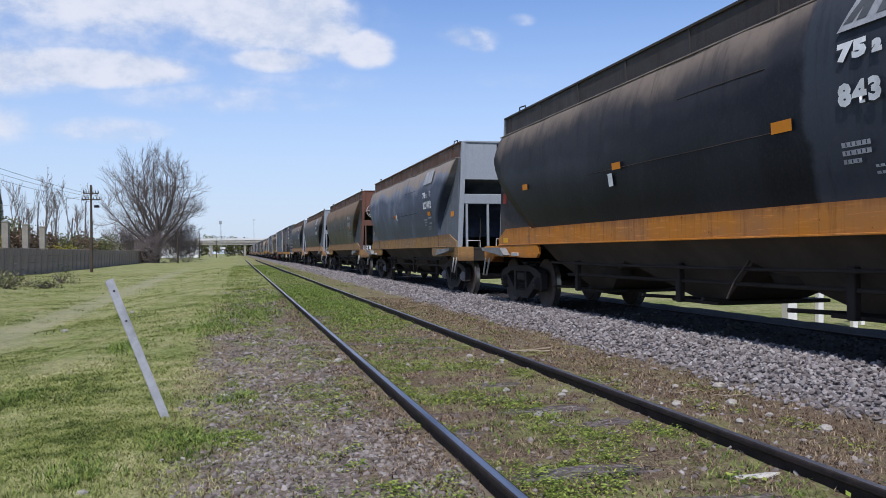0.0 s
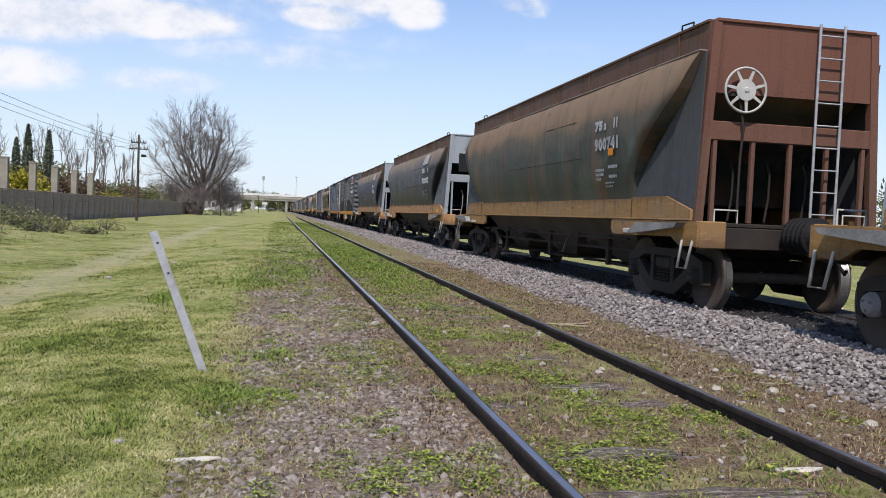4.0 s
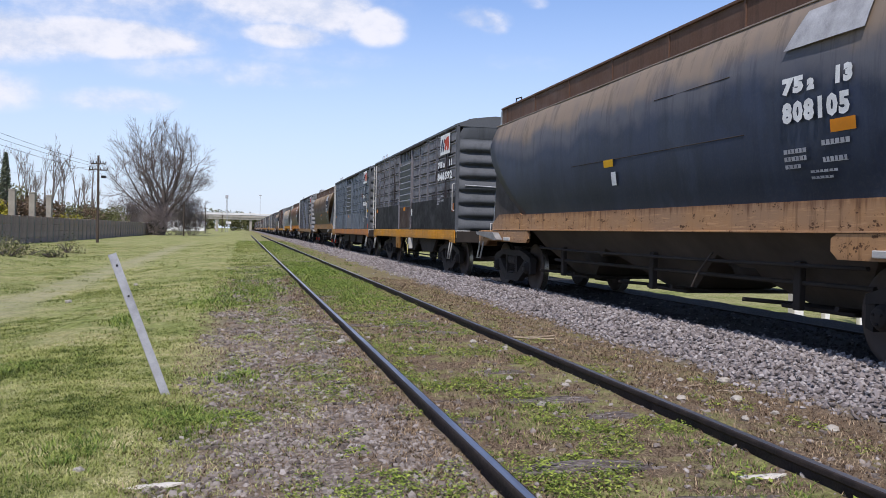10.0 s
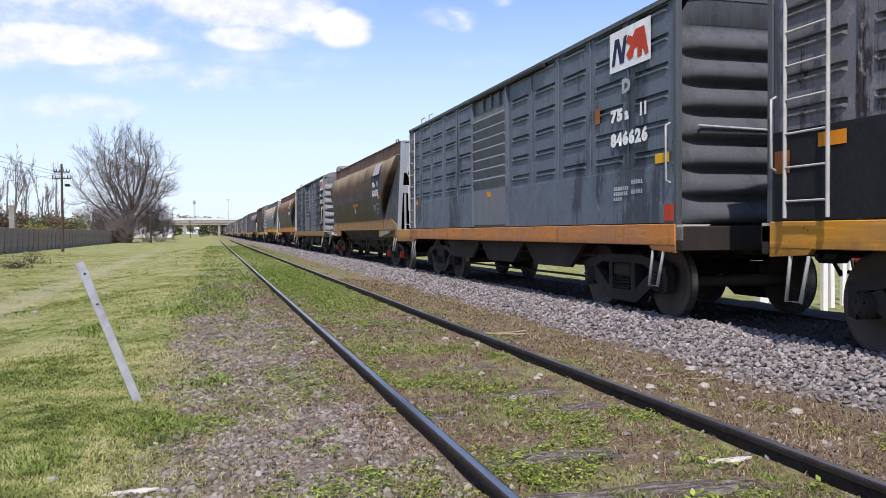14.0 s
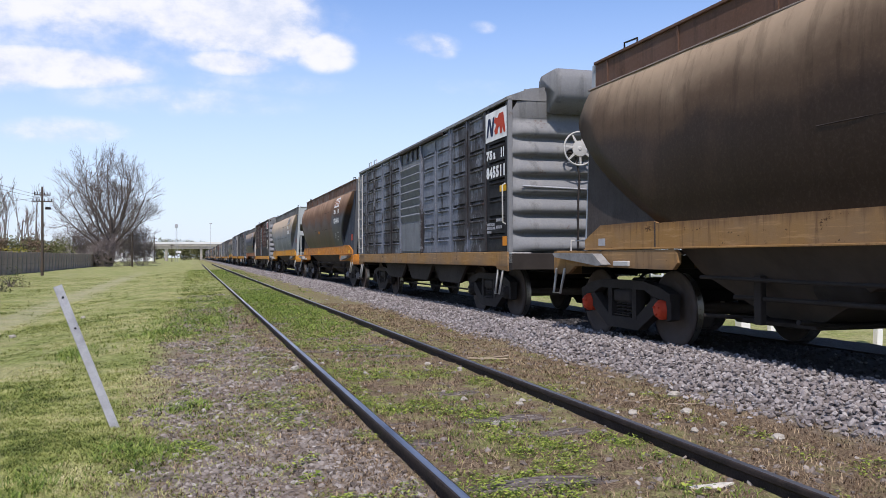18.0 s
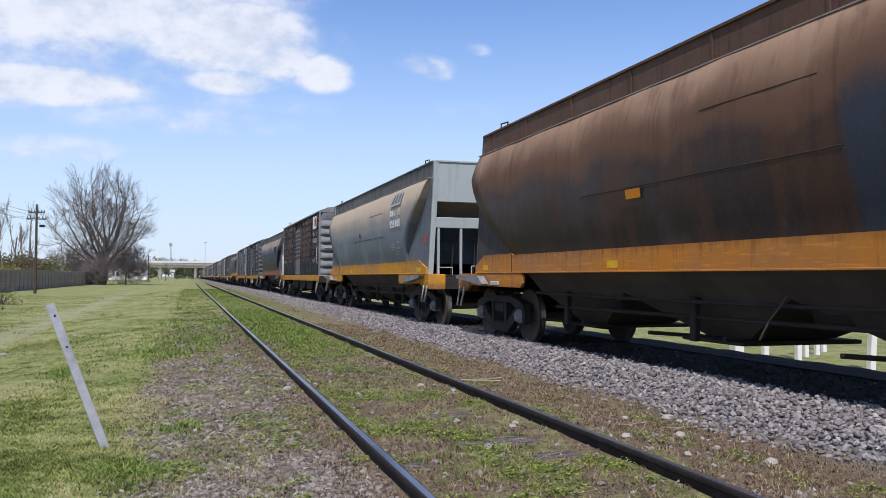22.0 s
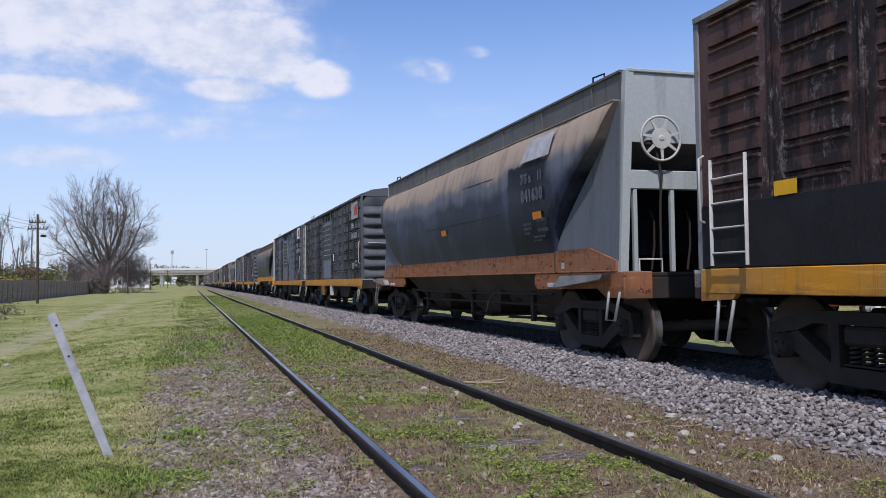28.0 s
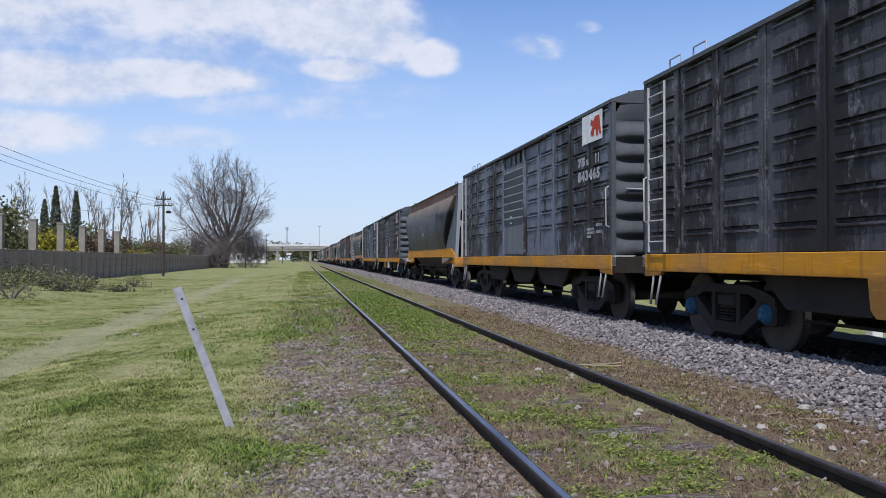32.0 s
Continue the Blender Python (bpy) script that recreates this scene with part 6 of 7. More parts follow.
        hs = part("headstock", Mb().box(-1.05, min(y0 - sg * over, y0 - sg * (over - 0.12)), 0.88, 1.05, max(y0 - sg * over, y0 - sg * (over - 0.12)), 1.178, 0.015), GRIME, w)
        for s in (-1, 1):
            part("corner_block", Mb().box(min(s * 1.40, s * 1.02), min(y0 - sg * (over + 0.03), y0 - sg * (over - 0.14)), 0.88, max(s * 1.40, s * 1.02), max(y0 - sg * (over + 0.03), y0 - sg * (over - 0.14)), 1.25, 0.015), sill, hs)
        for x in (-1.0, 0.95):
            part("grab_handle", Mb().tube([(x - 0.17, y0 - sg * (over - 0.05), 1.23), (x - 0.17, y0 - sg * (over - 0.05), 1.41), (x + 0.17, y0 - sg * (over - 0.05), 1.41), (x + 0.17, y0 - sg * (over - 0.05), 1.23)], 0.014, 6), HAND_WHITE, w)
        ladder(w, [(0.48, y0 - sg * 0.12, 1.25), (0.48, y0 - sg * 0.12, 4.02)], 0.38, 9, GALVANISED, 0)
        coupler(w, y0 - sg * (over + 0.02), -sg, 0.98, 1.13)
    if brake:
        handwheel(w, -0.80, -0.14, 3.04, HAND_WHITE)
    # discharge chutes, pipes and valves below
    for y, a, b in ((3.7, 1.12, 1.66), (7.0, 1.64, 1.72), (10.5, 1.78, 1.12)):
        rings = [(1.26, 1.32, a, b), (0.97, 1.04, a, b), (0.46, 0.60, 0.42, 0.42)]
        vs = [q for z, x, p, r in rings for q in ((-x, y - p, z), (x, y - p, z), (x, y + r, z), (-x, y + r, z))]
        fs = [(4 * i + k, 4 * i + 4 + k, 4 * i + 4 + (k + 1) % 4, 4 * i + (k + 1) % 4) for i in range(2) for k in range(4)] + [(0, 1, 2, 3), (11, 10, 9, 8)]
        ch = part("chute", Mb().add(vs, fs), DUSTY, w)
        part("gate", Mb().box(-0.85, y - 0.6, 0.40, 0.85, y + 0.6, 0.45, 0.01), GRIME, ch)
        part("gate_rod", Mb().tube([(-1.25, y + 0.75, 0.48), (-0.5, y + 0.5, 0.43)], 0.028, 6), GRIME, ch)
        part("gate_rod", Mb().tube([(-1.15, y - 0.7, 0.50), (-0.5, y - 0.5, 0.43)], 0.028, 6), GRIME, ch)
        part("stay", Mb().box(-1.10, y - 0.06, 0.42, -1.02, y + 0.06, 0.95, 0.01), GRIME, ch)
    part("brake_pipe", Mb().tube([(-1.22, 2.5, 0.92), (-1.22, 5.0, 0.90), (-1.22, 9.4, 0.90), (-1.22, L - 2.6, 0.92)], 0.025, 6), GRIME, w)
    part("brake_pipe", Mb().tube([(-1.05, 2.6, 0.72), (-1.05, L - 3.0, 0.70)], 0.03, 6), GRIME, w)
    part("air_tank", Mb().lathe([(0, 0.08), (0.06, 0.19), (0.7, 0.19), (0.76, 0.08)], 1, (-0.78, 9.1, 0.86), 16), GRIME, w)
    part("brake_cylinder", Mb().lathe([(0, 0.1), (0.02, 0.17), (0.5, 0.17), (0.52, 0.05), (0.8, 0.04)], 1, (-0.75, 4.7, 0.85), 14), GRIME, w)
    part("valve_handle", Mb().tube([(-1.2, 5.2, 1.0), (-1.3, 5.35, 0.75), (-1.3, 5.5, 0.55)], 0.014, 6), DUSTY, w)
    for y in (1.35, L - 0.6):
        bogie(w, y, cap, turning)
    surf = lambda z: belly(z) + 0.026
    nm = number_mat or MARK_WHITE
    if number:
        y, z, span = num_at
        if logo_mats:
            hopper_logo(w, y + 0.02, 3.10, lambda q: belly(q) + 0.030, *logo_mats)
        codes(w, y, code_z, surf, nm, 0.20, span, tail)
        wrap_text("number", number, 0.26, w, y, z, surf, nm, width=span)
        faint = MARK_FAINT if nm is MARK_FAINT else MARK_OLD
        bars(w, y + 0.02, 2.05, surf, faint, ((0.34, 0.045), (0.34, 0.045), (0.22, 0.04)), 0.075, True)
        bars(w, y - 0.56, 2.09, surf, faint, ((0.36, 0.05), (0.34, 0.05)), 0.16)
        bars(w, y - 0.36, 1.84, surf, faint, ((0.38, 0.025), (0.26, 0.025)), 0.06)
    if band:
        part("number_band", Mb().box(-0.95, -0.045, 2.72, 1.20, -0.032, 3.34, 0.004), MARK_BLACK, w, "black painted band behind the number")
        wrap_text("number", band, 0.24, w, -0.55, 3.14, lambda z: 0.05, MARK_WHITE, 1.0, "end")
    if end_number:
        x, z, size, back = end_at
        if back:
            part("number_panel", Mb().box(x - 0.05, -0.040, z - 0.05, x + 0.90, -0.031, z + 0.24, 0.003), MARK_BLACK, w, "black panel behind the end number")
        wrap_text("number", end_number, size, w, x, z, lambda q: 0.045, MARK_WHITE, 0.95, "end")
    for y, ww, mt in sill_marks:
        patch("plate", w, y, 1.31, y + ww, 1.41, lambda q: 1.438, mt)
    for y, z, ww, hh, mt in marks:
        patch("plate", w, y, z, y + ww, z + hh, surf if 2.0 < y < L - 1.9 else lambda q: 1.4 - 0.03 * (q - 1.4), mt)
    return w


def box_wagon(label, body, lower, door, sill, endm, number="", rows=6, plain_low=2.05, brake=False, cap="plain", marks=(), turning=True, ladder_z=3.85, ladder_mat=None, number_mat=None, show_logo=True, door_low=None, bracket=None, front=None, num_at=(1.30, 2.66, 1.0, 0.25), code_z=3.0, logo_at=(1.25, 3.34), small=(1.28, 1.72), letter=None, vent=False):
    """A covered van with pressed side panels, a sliding door and ribbed ends. Its front end is at y = 0."""
    w = thing("box_wagon", label, "box wagon", "wagons of the freight train")
    L, X, z0, z1 = BOX_L, 1.50, 1.26, 4.0
    part("core", Mb().box(-X + 0.12, 0.06, z0, X - 0.12, L - 0.06, z1, 0.02), GRIME, w)
    # one pressed panel with its rows of short ribs
    edges_a = [0.03 + 5.84 * i / 5 for i in range(6)]
    edges_b = [L - e * 5.78 / 5.84 for e in edges_a[::-1]]
    wide = edges_a[1] - edges_a[0]
    prof = [(z0, 0.0)]
    for r in range(rows):
        z = plain_low + 0.12 + (z1 - 0.24 - plain_low) * r / (rows - 1)
        prof += [(z - 0.030, 0.0), (z - 0.006, 0.026), (z + 0.012, 0.024), (z + 0.030, -0.044), (z + 0.068, -0.050), (z + 0.076, 0.0)]
    prof.append((z1, 0.0))
    cols = ((0.005, 0), (0.16, 0), (0.21, 1), (wide - 0.21, 1), (wide - 0.16, 0), (wide - 0.005, 0))
    vs = [(-0.022 - d * kk, y, z) for z, d in prof for y, kk in cols]
    quads = [(j * 6 + i, (j + 1) * 6 + i, (j + 1) * 6 + i + 1, j * 6 + i + 1) for j in range(len(prof) - 1) for i in range(5)]
    for s in (-1, 1):
        for e in edges_a[:-1] + edges_b[:-1]:
            at = [(s * (X - 0.03 - x), e + y, z) for x, y, z in vs]
            part("side_panel", Mb().add(at, quads if s < 0 else [q[::-1] for q in quads]), front if front and s < 0 and e == edges_a[0] else body, w)
        for e in edges_a[1:-1] + edges_b[1:-1]:
            part("panel_joint", Mb().box(s * (X + 0.002) - 0.008, e - 0.02, z0, s * (X + 0.002) + 0.008, e + 0.02, z1, 0.003), body, w)
        if lower:
            for a, b in ((0.03, 5.87), (L - 5.81, L - 0.03)):
                part("lower_sheet", Mb().box(s * (X + 0.0) - 0.012, a, z0 + 0.003, s * (X + 0.0) + 0.012, b, plain_low - 0.02, 0.004), lower, w)
        # door with louvres, in its frame
        d0, d1 = 5.93, L - 5.88
        dr = part("door", Mb().box(s * (X - 0.03) - 0.02, d0, z0, s * (X - 0.03) + 0.02, d1, 3.62, 0.005), door, w)
        for i in range(7):
            z = 2.12 + 0.205 * i
            part("louvre", Mb().prism([(s * (X - 0.012), z + 0.155), (s * (X + 0.05), z + 0.105), (s * (X + 0.046), z + 0.088), (s * (X - 0.012), z - 0.06)], 1, d0 + 0.08, d1 - 0.08), door, dr)
        part("door_plate", Mb().box(s * (X + 0.005) - 0.012, d0 + 0.06, z0 + 0.04, s * (X + 0.005) + 0.012, d1 - 0.06, 2.02, 0.005), door_low or door, dr)
        for y in (d0, d1):
            part("door_post", Mb().box(s * (X + 0.01) - 0.04, y - 0.045, z0, s * (X + 0.01) + 0.04, y + 0.045, 3.98, 0.008), body, w)
        part("door_track", Mb().box(s * (X + 0.03) - 0.05, d0 - 1.9, 3.90, s * (X + 0.03) + 0.05, d1 + 0.1, 3.97, 0.01), GRIME, w)
        part("door_header", Mb().box(s * (X - 0.05) - 0.02, d0, 3.623, s * (X - 0.05) + 0.02, d1, 3.90, 0.005), door, w)
        for y in (d0 + 0.45, d0 + 0.95, d0 + 1.45):
            part("door_hanger", Mb().box(s * (X + 0.0) - 0.02, y - 0.03, 3.62, s * (X + 0.0) + 0.02, y + 0.03, 3.90, 0.006), body, dr)
        sl = part("side_sill", Mb().box(s * (X - 0.01) - 0.035, 0.0, 0.985, s * (X - 0.01) + 0.035, L, 1.25, 0.008), sill, w)
        for y0, sg in ((0.0, 1), (L, -1)):
            part("sill_gusset", Mb().prism([(y0, 0.99), (y0 + sg * 0.62, 0.99), (y0 + sg * 0.55, 0.93), (y0, 0.90)], 0, s * (X - 0.01) - 0.03, s * (X - 0.01) + 0.03), sill, sl)
            stirrup(w, s * X, y0 + sg * 0.42, 0.92, HAND_WHITE, 0.44, 0.26)
            part("corner_grab", Mb().tube([(s * (X + 0.02), y0 + sg * 0.10, 1.75), (s * (X + 0.08), y0 + sg * 0.10, 1.78), (s * (X + 0.08), y0 + sg * 0.10, 2.45), (s * (X + 0.02), y0 + sg * 0.10, 2.48)], 0.014, 6), HAND_WHITE, w)
        if bracket:
            part("jack_bracket", Mb().prism([(7.88, 1.0), (8.60, 1.0), (8.56, 0.68), (8.48, 0.60), (8.36, 0.60), (8.33, 0.72), (8.25, 0.77), (8.17, 0.72), (8.14, 0.60), (7.98, 0.60)], 0, s * X - 0.03, s * X + 0.03), sill, sl)
            if s < 0 and number == "846592":
                part("rope", Mb().tube([(-X - 0.07, 6.0, 0.78), (-X - 0.10, 5.92, 0.70), (-X - 0.07, 6.15, 0.68), (-X - 0.11, 6.0, 0.72), (-X - 0.08, 6.02, 0.45)], 0.014, 5).tube([(-X - 0.09, 6.02, 0.72), (-X - 0.14, 6.12, 0.86), (-X - 0.10, 6.2, 0.95)], 0.012, 5), ROPE, sl, "frayed yellow rope")
            part("post_box", Mb().box(s * X - 0.06, 5.92, 0.62, s * X + 0.06, 6.16, 0.98, 0.01), HAND_WHITE, sl, "pale post under the sill")
    # roof
    part("roof", Mb().prism([(-X - 0.03, z1 - 0.03), (-X - 0.03, z1 + 0.03), (-1.1, 4.19), (-0.5, 4.27), (0.5, 4.27), (1.1, 4.19), (X + 0.03, z1 + 0.03), (X + 0.03, z1 - 0.03)], 1, -0.03, L + 0.03), endm, w)
    for y in (12.4, 13.2):
        part("roof_handle", Mb().tube([(-1.25, y, 4.12), (-1.25, y, 4.3), (-1.25, y + 0.4, 4.3), (-1.25, y + 0.4, 4.12)], 0.014, 6), GALVANISED, w)
    # ribbed ends
    for y0, sg in ((0.0, 1), (L, -1)):
        n, vs, ribs = 7, [], Mb()
        prof = []
        for i in range(n):
            b = 1.22 + 0.345 * i
            prof += [(b, 0.02), (b + 0.035, 0.0), (b + 0.05, -0.10), (b + 0.10, -0.14), (b + 0.17, -0.125), (b + 0.26, -0.07), (b + 0.31, -0.01)]
        prof += [(3.66, 0.0), (3.68, -0.02), (4.18, -0.02)]
        for z, d in prof:
            top = 1.0 if z < 3.95 else 1.0 - (z - 3.95) * 0.9
            for x, kk in ((-X, 0.0), (-X + 0.08, 0.25), (-X + 0.26, 1.0), (0, 1.0), (X - 0.26, 1.0), (X - 0.08, 0.25), (X, 0.0)):
                vs.append((x * top, y0 + sg * (0.0 + d * kk), z))
        k = 7
        ribs.add(vs, [(j * k + i, j * k + i + 1, (j + 1) * k + i + 1, (j + 1) * k + i) for j in range(len(prof) - 1) for i in range(k - 1)], 0, True)
        e = part("end_wall", ribs, endm, w)
        for s in (-1, 1):
            part("corner_post", Mb().box(s * (X - 0.03) - 0.04, y0 - 0.03, z0 - 0.02, s * (X - 0.03) + 0.04, y0 + 0.06, z1, 0.01), endm, e)
        part("headstock", Mb().box(-X, min(y0 - sg * 0.16, y0 + sg * 0.1), 0.92, X, max(y0 - sg * 0.16, y0 + sg * 0.1), 1.22, 0.012), GRIME, w)
        part("end_step", Mb().prism([(-X, 1.24), (-X + 0.38, 1.24), (-X + 0.2, 1.1), (-X, 1.05)], 1, y0 - sg * 0.03 - 0.12, y0 - sg * 0.03 + 0.12), HAND_WHITE, w, "pale end step")
        part("end_rail", Mb().tube([(-1.3, y0 - sg * 0.16, 2.42), (0.6, y0 - sg * 0.16, 2.36)], 0.018, 6), GALVANISED, e)
        coupler(w, y0 - sg * 0.17, -sg, 0.98, 0.83)
    if brake:
        handwheel(w, -0.25, -0.30, 3.1, HAND_WHITE)
    if vent:
        # a sheet-metal hood on the end that stands over the roof, its lower edge cut back
        hood = Mb()
        prof = [(0.30, 4.20), (0.28, 4.40), (0.18, 4.49), (-0.40, 4.50), (-0.52, 4.44), (-0.57, 4.30), (-0.57, 4.02), (-0.50, 3.92), (-0.16, 3.74), (-0.10, 3.74), (-0.10, 4.20)]
        n, rings = len(prof), ((-0.80, 0.90), (-0.76, 0.98), (-0.70, 1.0), (0.62, 1.0), (0.68, 0.98), (0.72, 0.90))
        vs = [(x, -0.1 + (y + 0.1) * k, 4.12 + (z - 4.12) * k) for x, k in rings for y, z in prof]
        hood.add(vs, [(a * n + b, a * n + (b + 1) % n, (a + 1) * n + (b + 1) % n, (a + 1) * n + b) for a in range(5) for b in range(n)] + [tuple(range(n))[::-1], tuple(range(5 * n, 6 * n))], 0, True)
        part("vent_hood", hood, END_VAN, w, "rust-stained grey sheet-metal hood")
    for s in (-1, 1):
        y = L - 0.62 if s < 0 else 0.62
        ladder(w, [(s * (X + 0.10), y, 1.28), (s * (X + 0.10), y, 2.4), (s * (X + 0.10), y, ladder_z)], 0.58, 4 if ladder_z < 3 else 8, ladder_mat or HAND_WHITE, 1)
    # underside
    part("underframe", Mb().box(-0.35, 0.1, 0.85, 0.35, L - 0.1, 1.24, 0.02), GRIME, w)
    # added dark block that closes the see-through gap under the floor
    part("floor_beam", Mb().prism([(3.4, 0.96), (4.1, 0.56), (L - 4.1, 0.56), (L - 3.4, 0.96)], 0, -0.5, 0.5), GRIME, w)
    for y in (4.3, 6.95, 9.6):
        part("under_plate", Mb().prism([(y - 1.3, 0.98), (y + 1.3, 0.98), (y + 0.75, 0.58), (y - 0.75, 0.58)], 0, -1.30, -1.24), GRIME, w)
        part("under_plate", Mb().prism([(y - 1.3, 0.98), (y + 1.3, 0.98), (y + 0.75, 0.58), (y - 0.75, 0.58)], 0, 1.24, 1.30), GRIME, w)
    part("brake_cylinder", Mb().lathe([(0, 0.1), (0.02, 0.18), (0.55, 0.18), (0.57, 0.05), (0.9, 0.04)], 1, (-0.6, 5.4, 0.72), 14), GRIME, w)
    part("air_tank", Mb().lathe([(0, 0.08), (0.06, 0.2), (0.8, 0.2), (0.86, 0.08)], 1, (-0.7, 8.2, 0.7), 16), GRIME, w)
    part("brake_pipe", Mb().tube([(-1.15, 2.9, 0.8), (-1.15, L - 2.9, 0.8)], 0.028, 6), GRIME, w)
    part("brake_rod", Mb().tube([(-0.9, 3.2, 0.42), (-0.9, L - 3.2, 0.42)], 0.022, 6), GRIME, w)
    for y in (2.05, L - 1.9):
        bogie(w, y, cap, turning)
    surf = lambda z: X + 0.022
    num = lambda z: X + 0.021
    nm = number_mat or MARK_WHITE
    if show_logo:
        logo(w, *logo_at, num, 0.55, **(show_logo if isinstance(show_logo, dict) else {}))
    if number:
        y, z, span, high = num_at
        codes(w, y, code_z, num, nm, 0.21, span)
        wrap_text("number", number, high, w, y, z, num, nm, width=span)
        y, z = small
        bars(w, y, z, surf, MARK_OLD, ((0.40, 0.05), (0.40, 0.05), (0.24, 0.045)), 0.07, True)
        bars(w, y - 0.50, z + 0.07, surf, MARK_OLD, ((0.30, 0.055), (0.30, 0.055)), 0.13)
    if letter:
        wrap_text("number", "D", 0.24, w, *letter, num, MARK_OLD, width=0.24)
    for y, z, ww, hh, mt in marks:
        patch("plate", w, y, z, y + ww, z + hh, num if z > 2.0 else surf, mt)
    return w

BROWN = (0.098, 0.068, 0.049)
RUSTY = (0.13, 0.062, 0.036)
ORANGE = sill_paint("sill_orange", (0.50, 0.185, 0.02), (0.16, 0.07, 0.03), 0.35)
OCHRE = sill_paint("sill_ochre", (0.29, 0.16, 0.055), (0.12, 0.066, 0.036), 0.5)
PEACH = sill_paint("sill_faded", (0.40, 0.215, 0.095), (0.14, 0.07, 0.04), 0.7)
RUSTSILL = sill_paint("sill_rust", (0.28, 0.105, 0.035), (0.13, 0.055, 0.03), 0.75)
YELLOW = sill_paint("sill_yellow", (0.56, 0.245, 0.016), (0.16, 0.08, 0.03), 0.2)
END_GREY = paint("end_grey", (0.25, 0.27, 0.29), (0.27, 0.29, 0.31), 1, 4, 0.16, RUSTY, 0.3)
END_PALE = paint("end_pale_green_grey", (0.31, 0.335, 0.325), (0.33, 0.35, 0.34), 1, 4, 0.14, RUSTY, 0.3)
END_RUST = paint("end_rust", (0.12, 0.072, 0.054), (0.145, 0.066, 0.046), 1, 4, 0.5, RUSTY, 0.4)
END_CHIP = paint("end_chipped", (0.25, 0.27, 0.29), (0.27, 0.29, 0.31), 1, 4, 0.52, (0.095, 0.048, 0.03), 0.4)
END_DARK = paint("end_dark_grey", (0.070, 0.076, 0.083), (0.085, 0.090, 0.096), 1, 4, 0.2, RUSTY, 0.4)
END_VAN = paint("van_end", (0.17, 0.175, 0.18), (0.18, 0.18, 0.18), 1, 4, 0.46, (0.10, 0.062, 0.042), 0.6, (0.25, 0.245, 0.23))
BOX_SLATE = van_paint("van_slate", (0.100, 0.118, 0.142), (0.046, 0.053, 0.064), (0.18, 0.195, 0.215), 0.30, 0.25, 0.05)
BOX_BLUE = van_paint("van_blue_grey", (0.125, 0.138, 0.168), (0.026, 0.021, 0.020), (0.24, 0.24, 0.25), 0.66, 0.5, 0.4, (0.075, 0.045, 0.034))
BOX_SOOT = van_paint("van_soot", (0.066, 0.066, 0.072), (0.022, 0.019, 0.019), (0.20, 0.195, 0.195), 0.6, 0.52, 0.3, (0.06, 0.036, 0.03))
BOX_PURPLE = van_paint("van_purple_brown", (0.135, 0.130, 0.140), (0.028, 0.022, 0.023), (0.24, 0.225, 0.23), 0.42, 0.45, 0.25, (0.10, 0.04, 0.032))
BOX_RUST = van_paint("van_rust", (0.078, 0.042, 0.036), (0.022, 0.017, 0.017), (0.17, 0.155, 0.15), 0.6, 0.48, 0.3)
BURNT = sill_paint("sill_burnt_orange", (0.47, 0.185, 0.05), (0.16, 0.07, 0.03), 0.5)
BLACK_LOW = paint("van_black", (0.015, 0.0148, 0.0165), (0.017, 0.0165, 0.018), 0, 5, 0.12, (0.06, 0.035, 0.025), 0.3)
DOOR_BROWN = paint("door_brown", (0.052, 0.032, 0.025), (0.052, 0.032, 0.025), 0, 5, 0.1, RUSTY, 0.3)
DOOR_GREY = paint("door_grey", (0.14, 0.15, 0.16), (0.15, 0.155, 0.165), 1, 4, 0.2, RUSTY, 0.4)
COAM_BROWN = paint("coaming_brown", (0.085, 0.049, 0.034), (0.110, 0.062, 0.042), 3, 4.2, 0.4, RUSTY, 0.5)
COAM_DARK = paint("coaming_dark", (0.032, 0.032, 0.035), (0.054, 0.046, 0.040), 3, 4.2, 0.25, RUSTY, 0.5)
COAM_GREY = paint("coaming_grey", (0.115, 0.115, 0.115), (0.108, 0.101, 0.094), 3, 4.2, 0.2, RUSTY, 0.6)
CORNER = paint("corner_grey", (0.108, 0.119, 0.133), (0.115, 0.122, 0.133), 1, 4, 0.14, RUSTY, 0.4)
CORNER_CHIP = paint("corner_chipped", (0.125, 0.138, 0.152), (0.10, 0.10, 0.10), 1, 4, 0.62, (0.045, 0.032, 0.028), 0.5)
CORNER_DARK = paint("corner_dark", (0.054, 0.058, 0.063), (0.065, 0.065, 0.066), 1, 4, 0.25, RUSTY, 0.4)
ZONE = (0.026, 0.034, 0.052)
FRESH = (ZONE, 1.95, 3.72, 3.16, 0.06)
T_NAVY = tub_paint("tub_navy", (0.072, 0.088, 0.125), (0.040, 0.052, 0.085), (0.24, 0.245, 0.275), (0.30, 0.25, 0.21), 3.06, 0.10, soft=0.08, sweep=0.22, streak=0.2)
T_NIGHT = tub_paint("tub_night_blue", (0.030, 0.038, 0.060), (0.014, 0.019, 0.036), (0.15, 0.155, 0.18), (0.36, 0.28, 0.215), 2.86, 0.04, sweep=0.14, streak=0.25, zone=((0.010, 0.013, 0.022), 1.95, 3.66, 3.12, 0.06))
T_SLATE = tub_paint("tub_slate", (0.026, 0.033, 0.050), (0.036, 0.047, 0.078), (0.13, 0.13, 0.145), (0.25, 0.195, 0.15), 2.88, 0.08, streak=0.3)
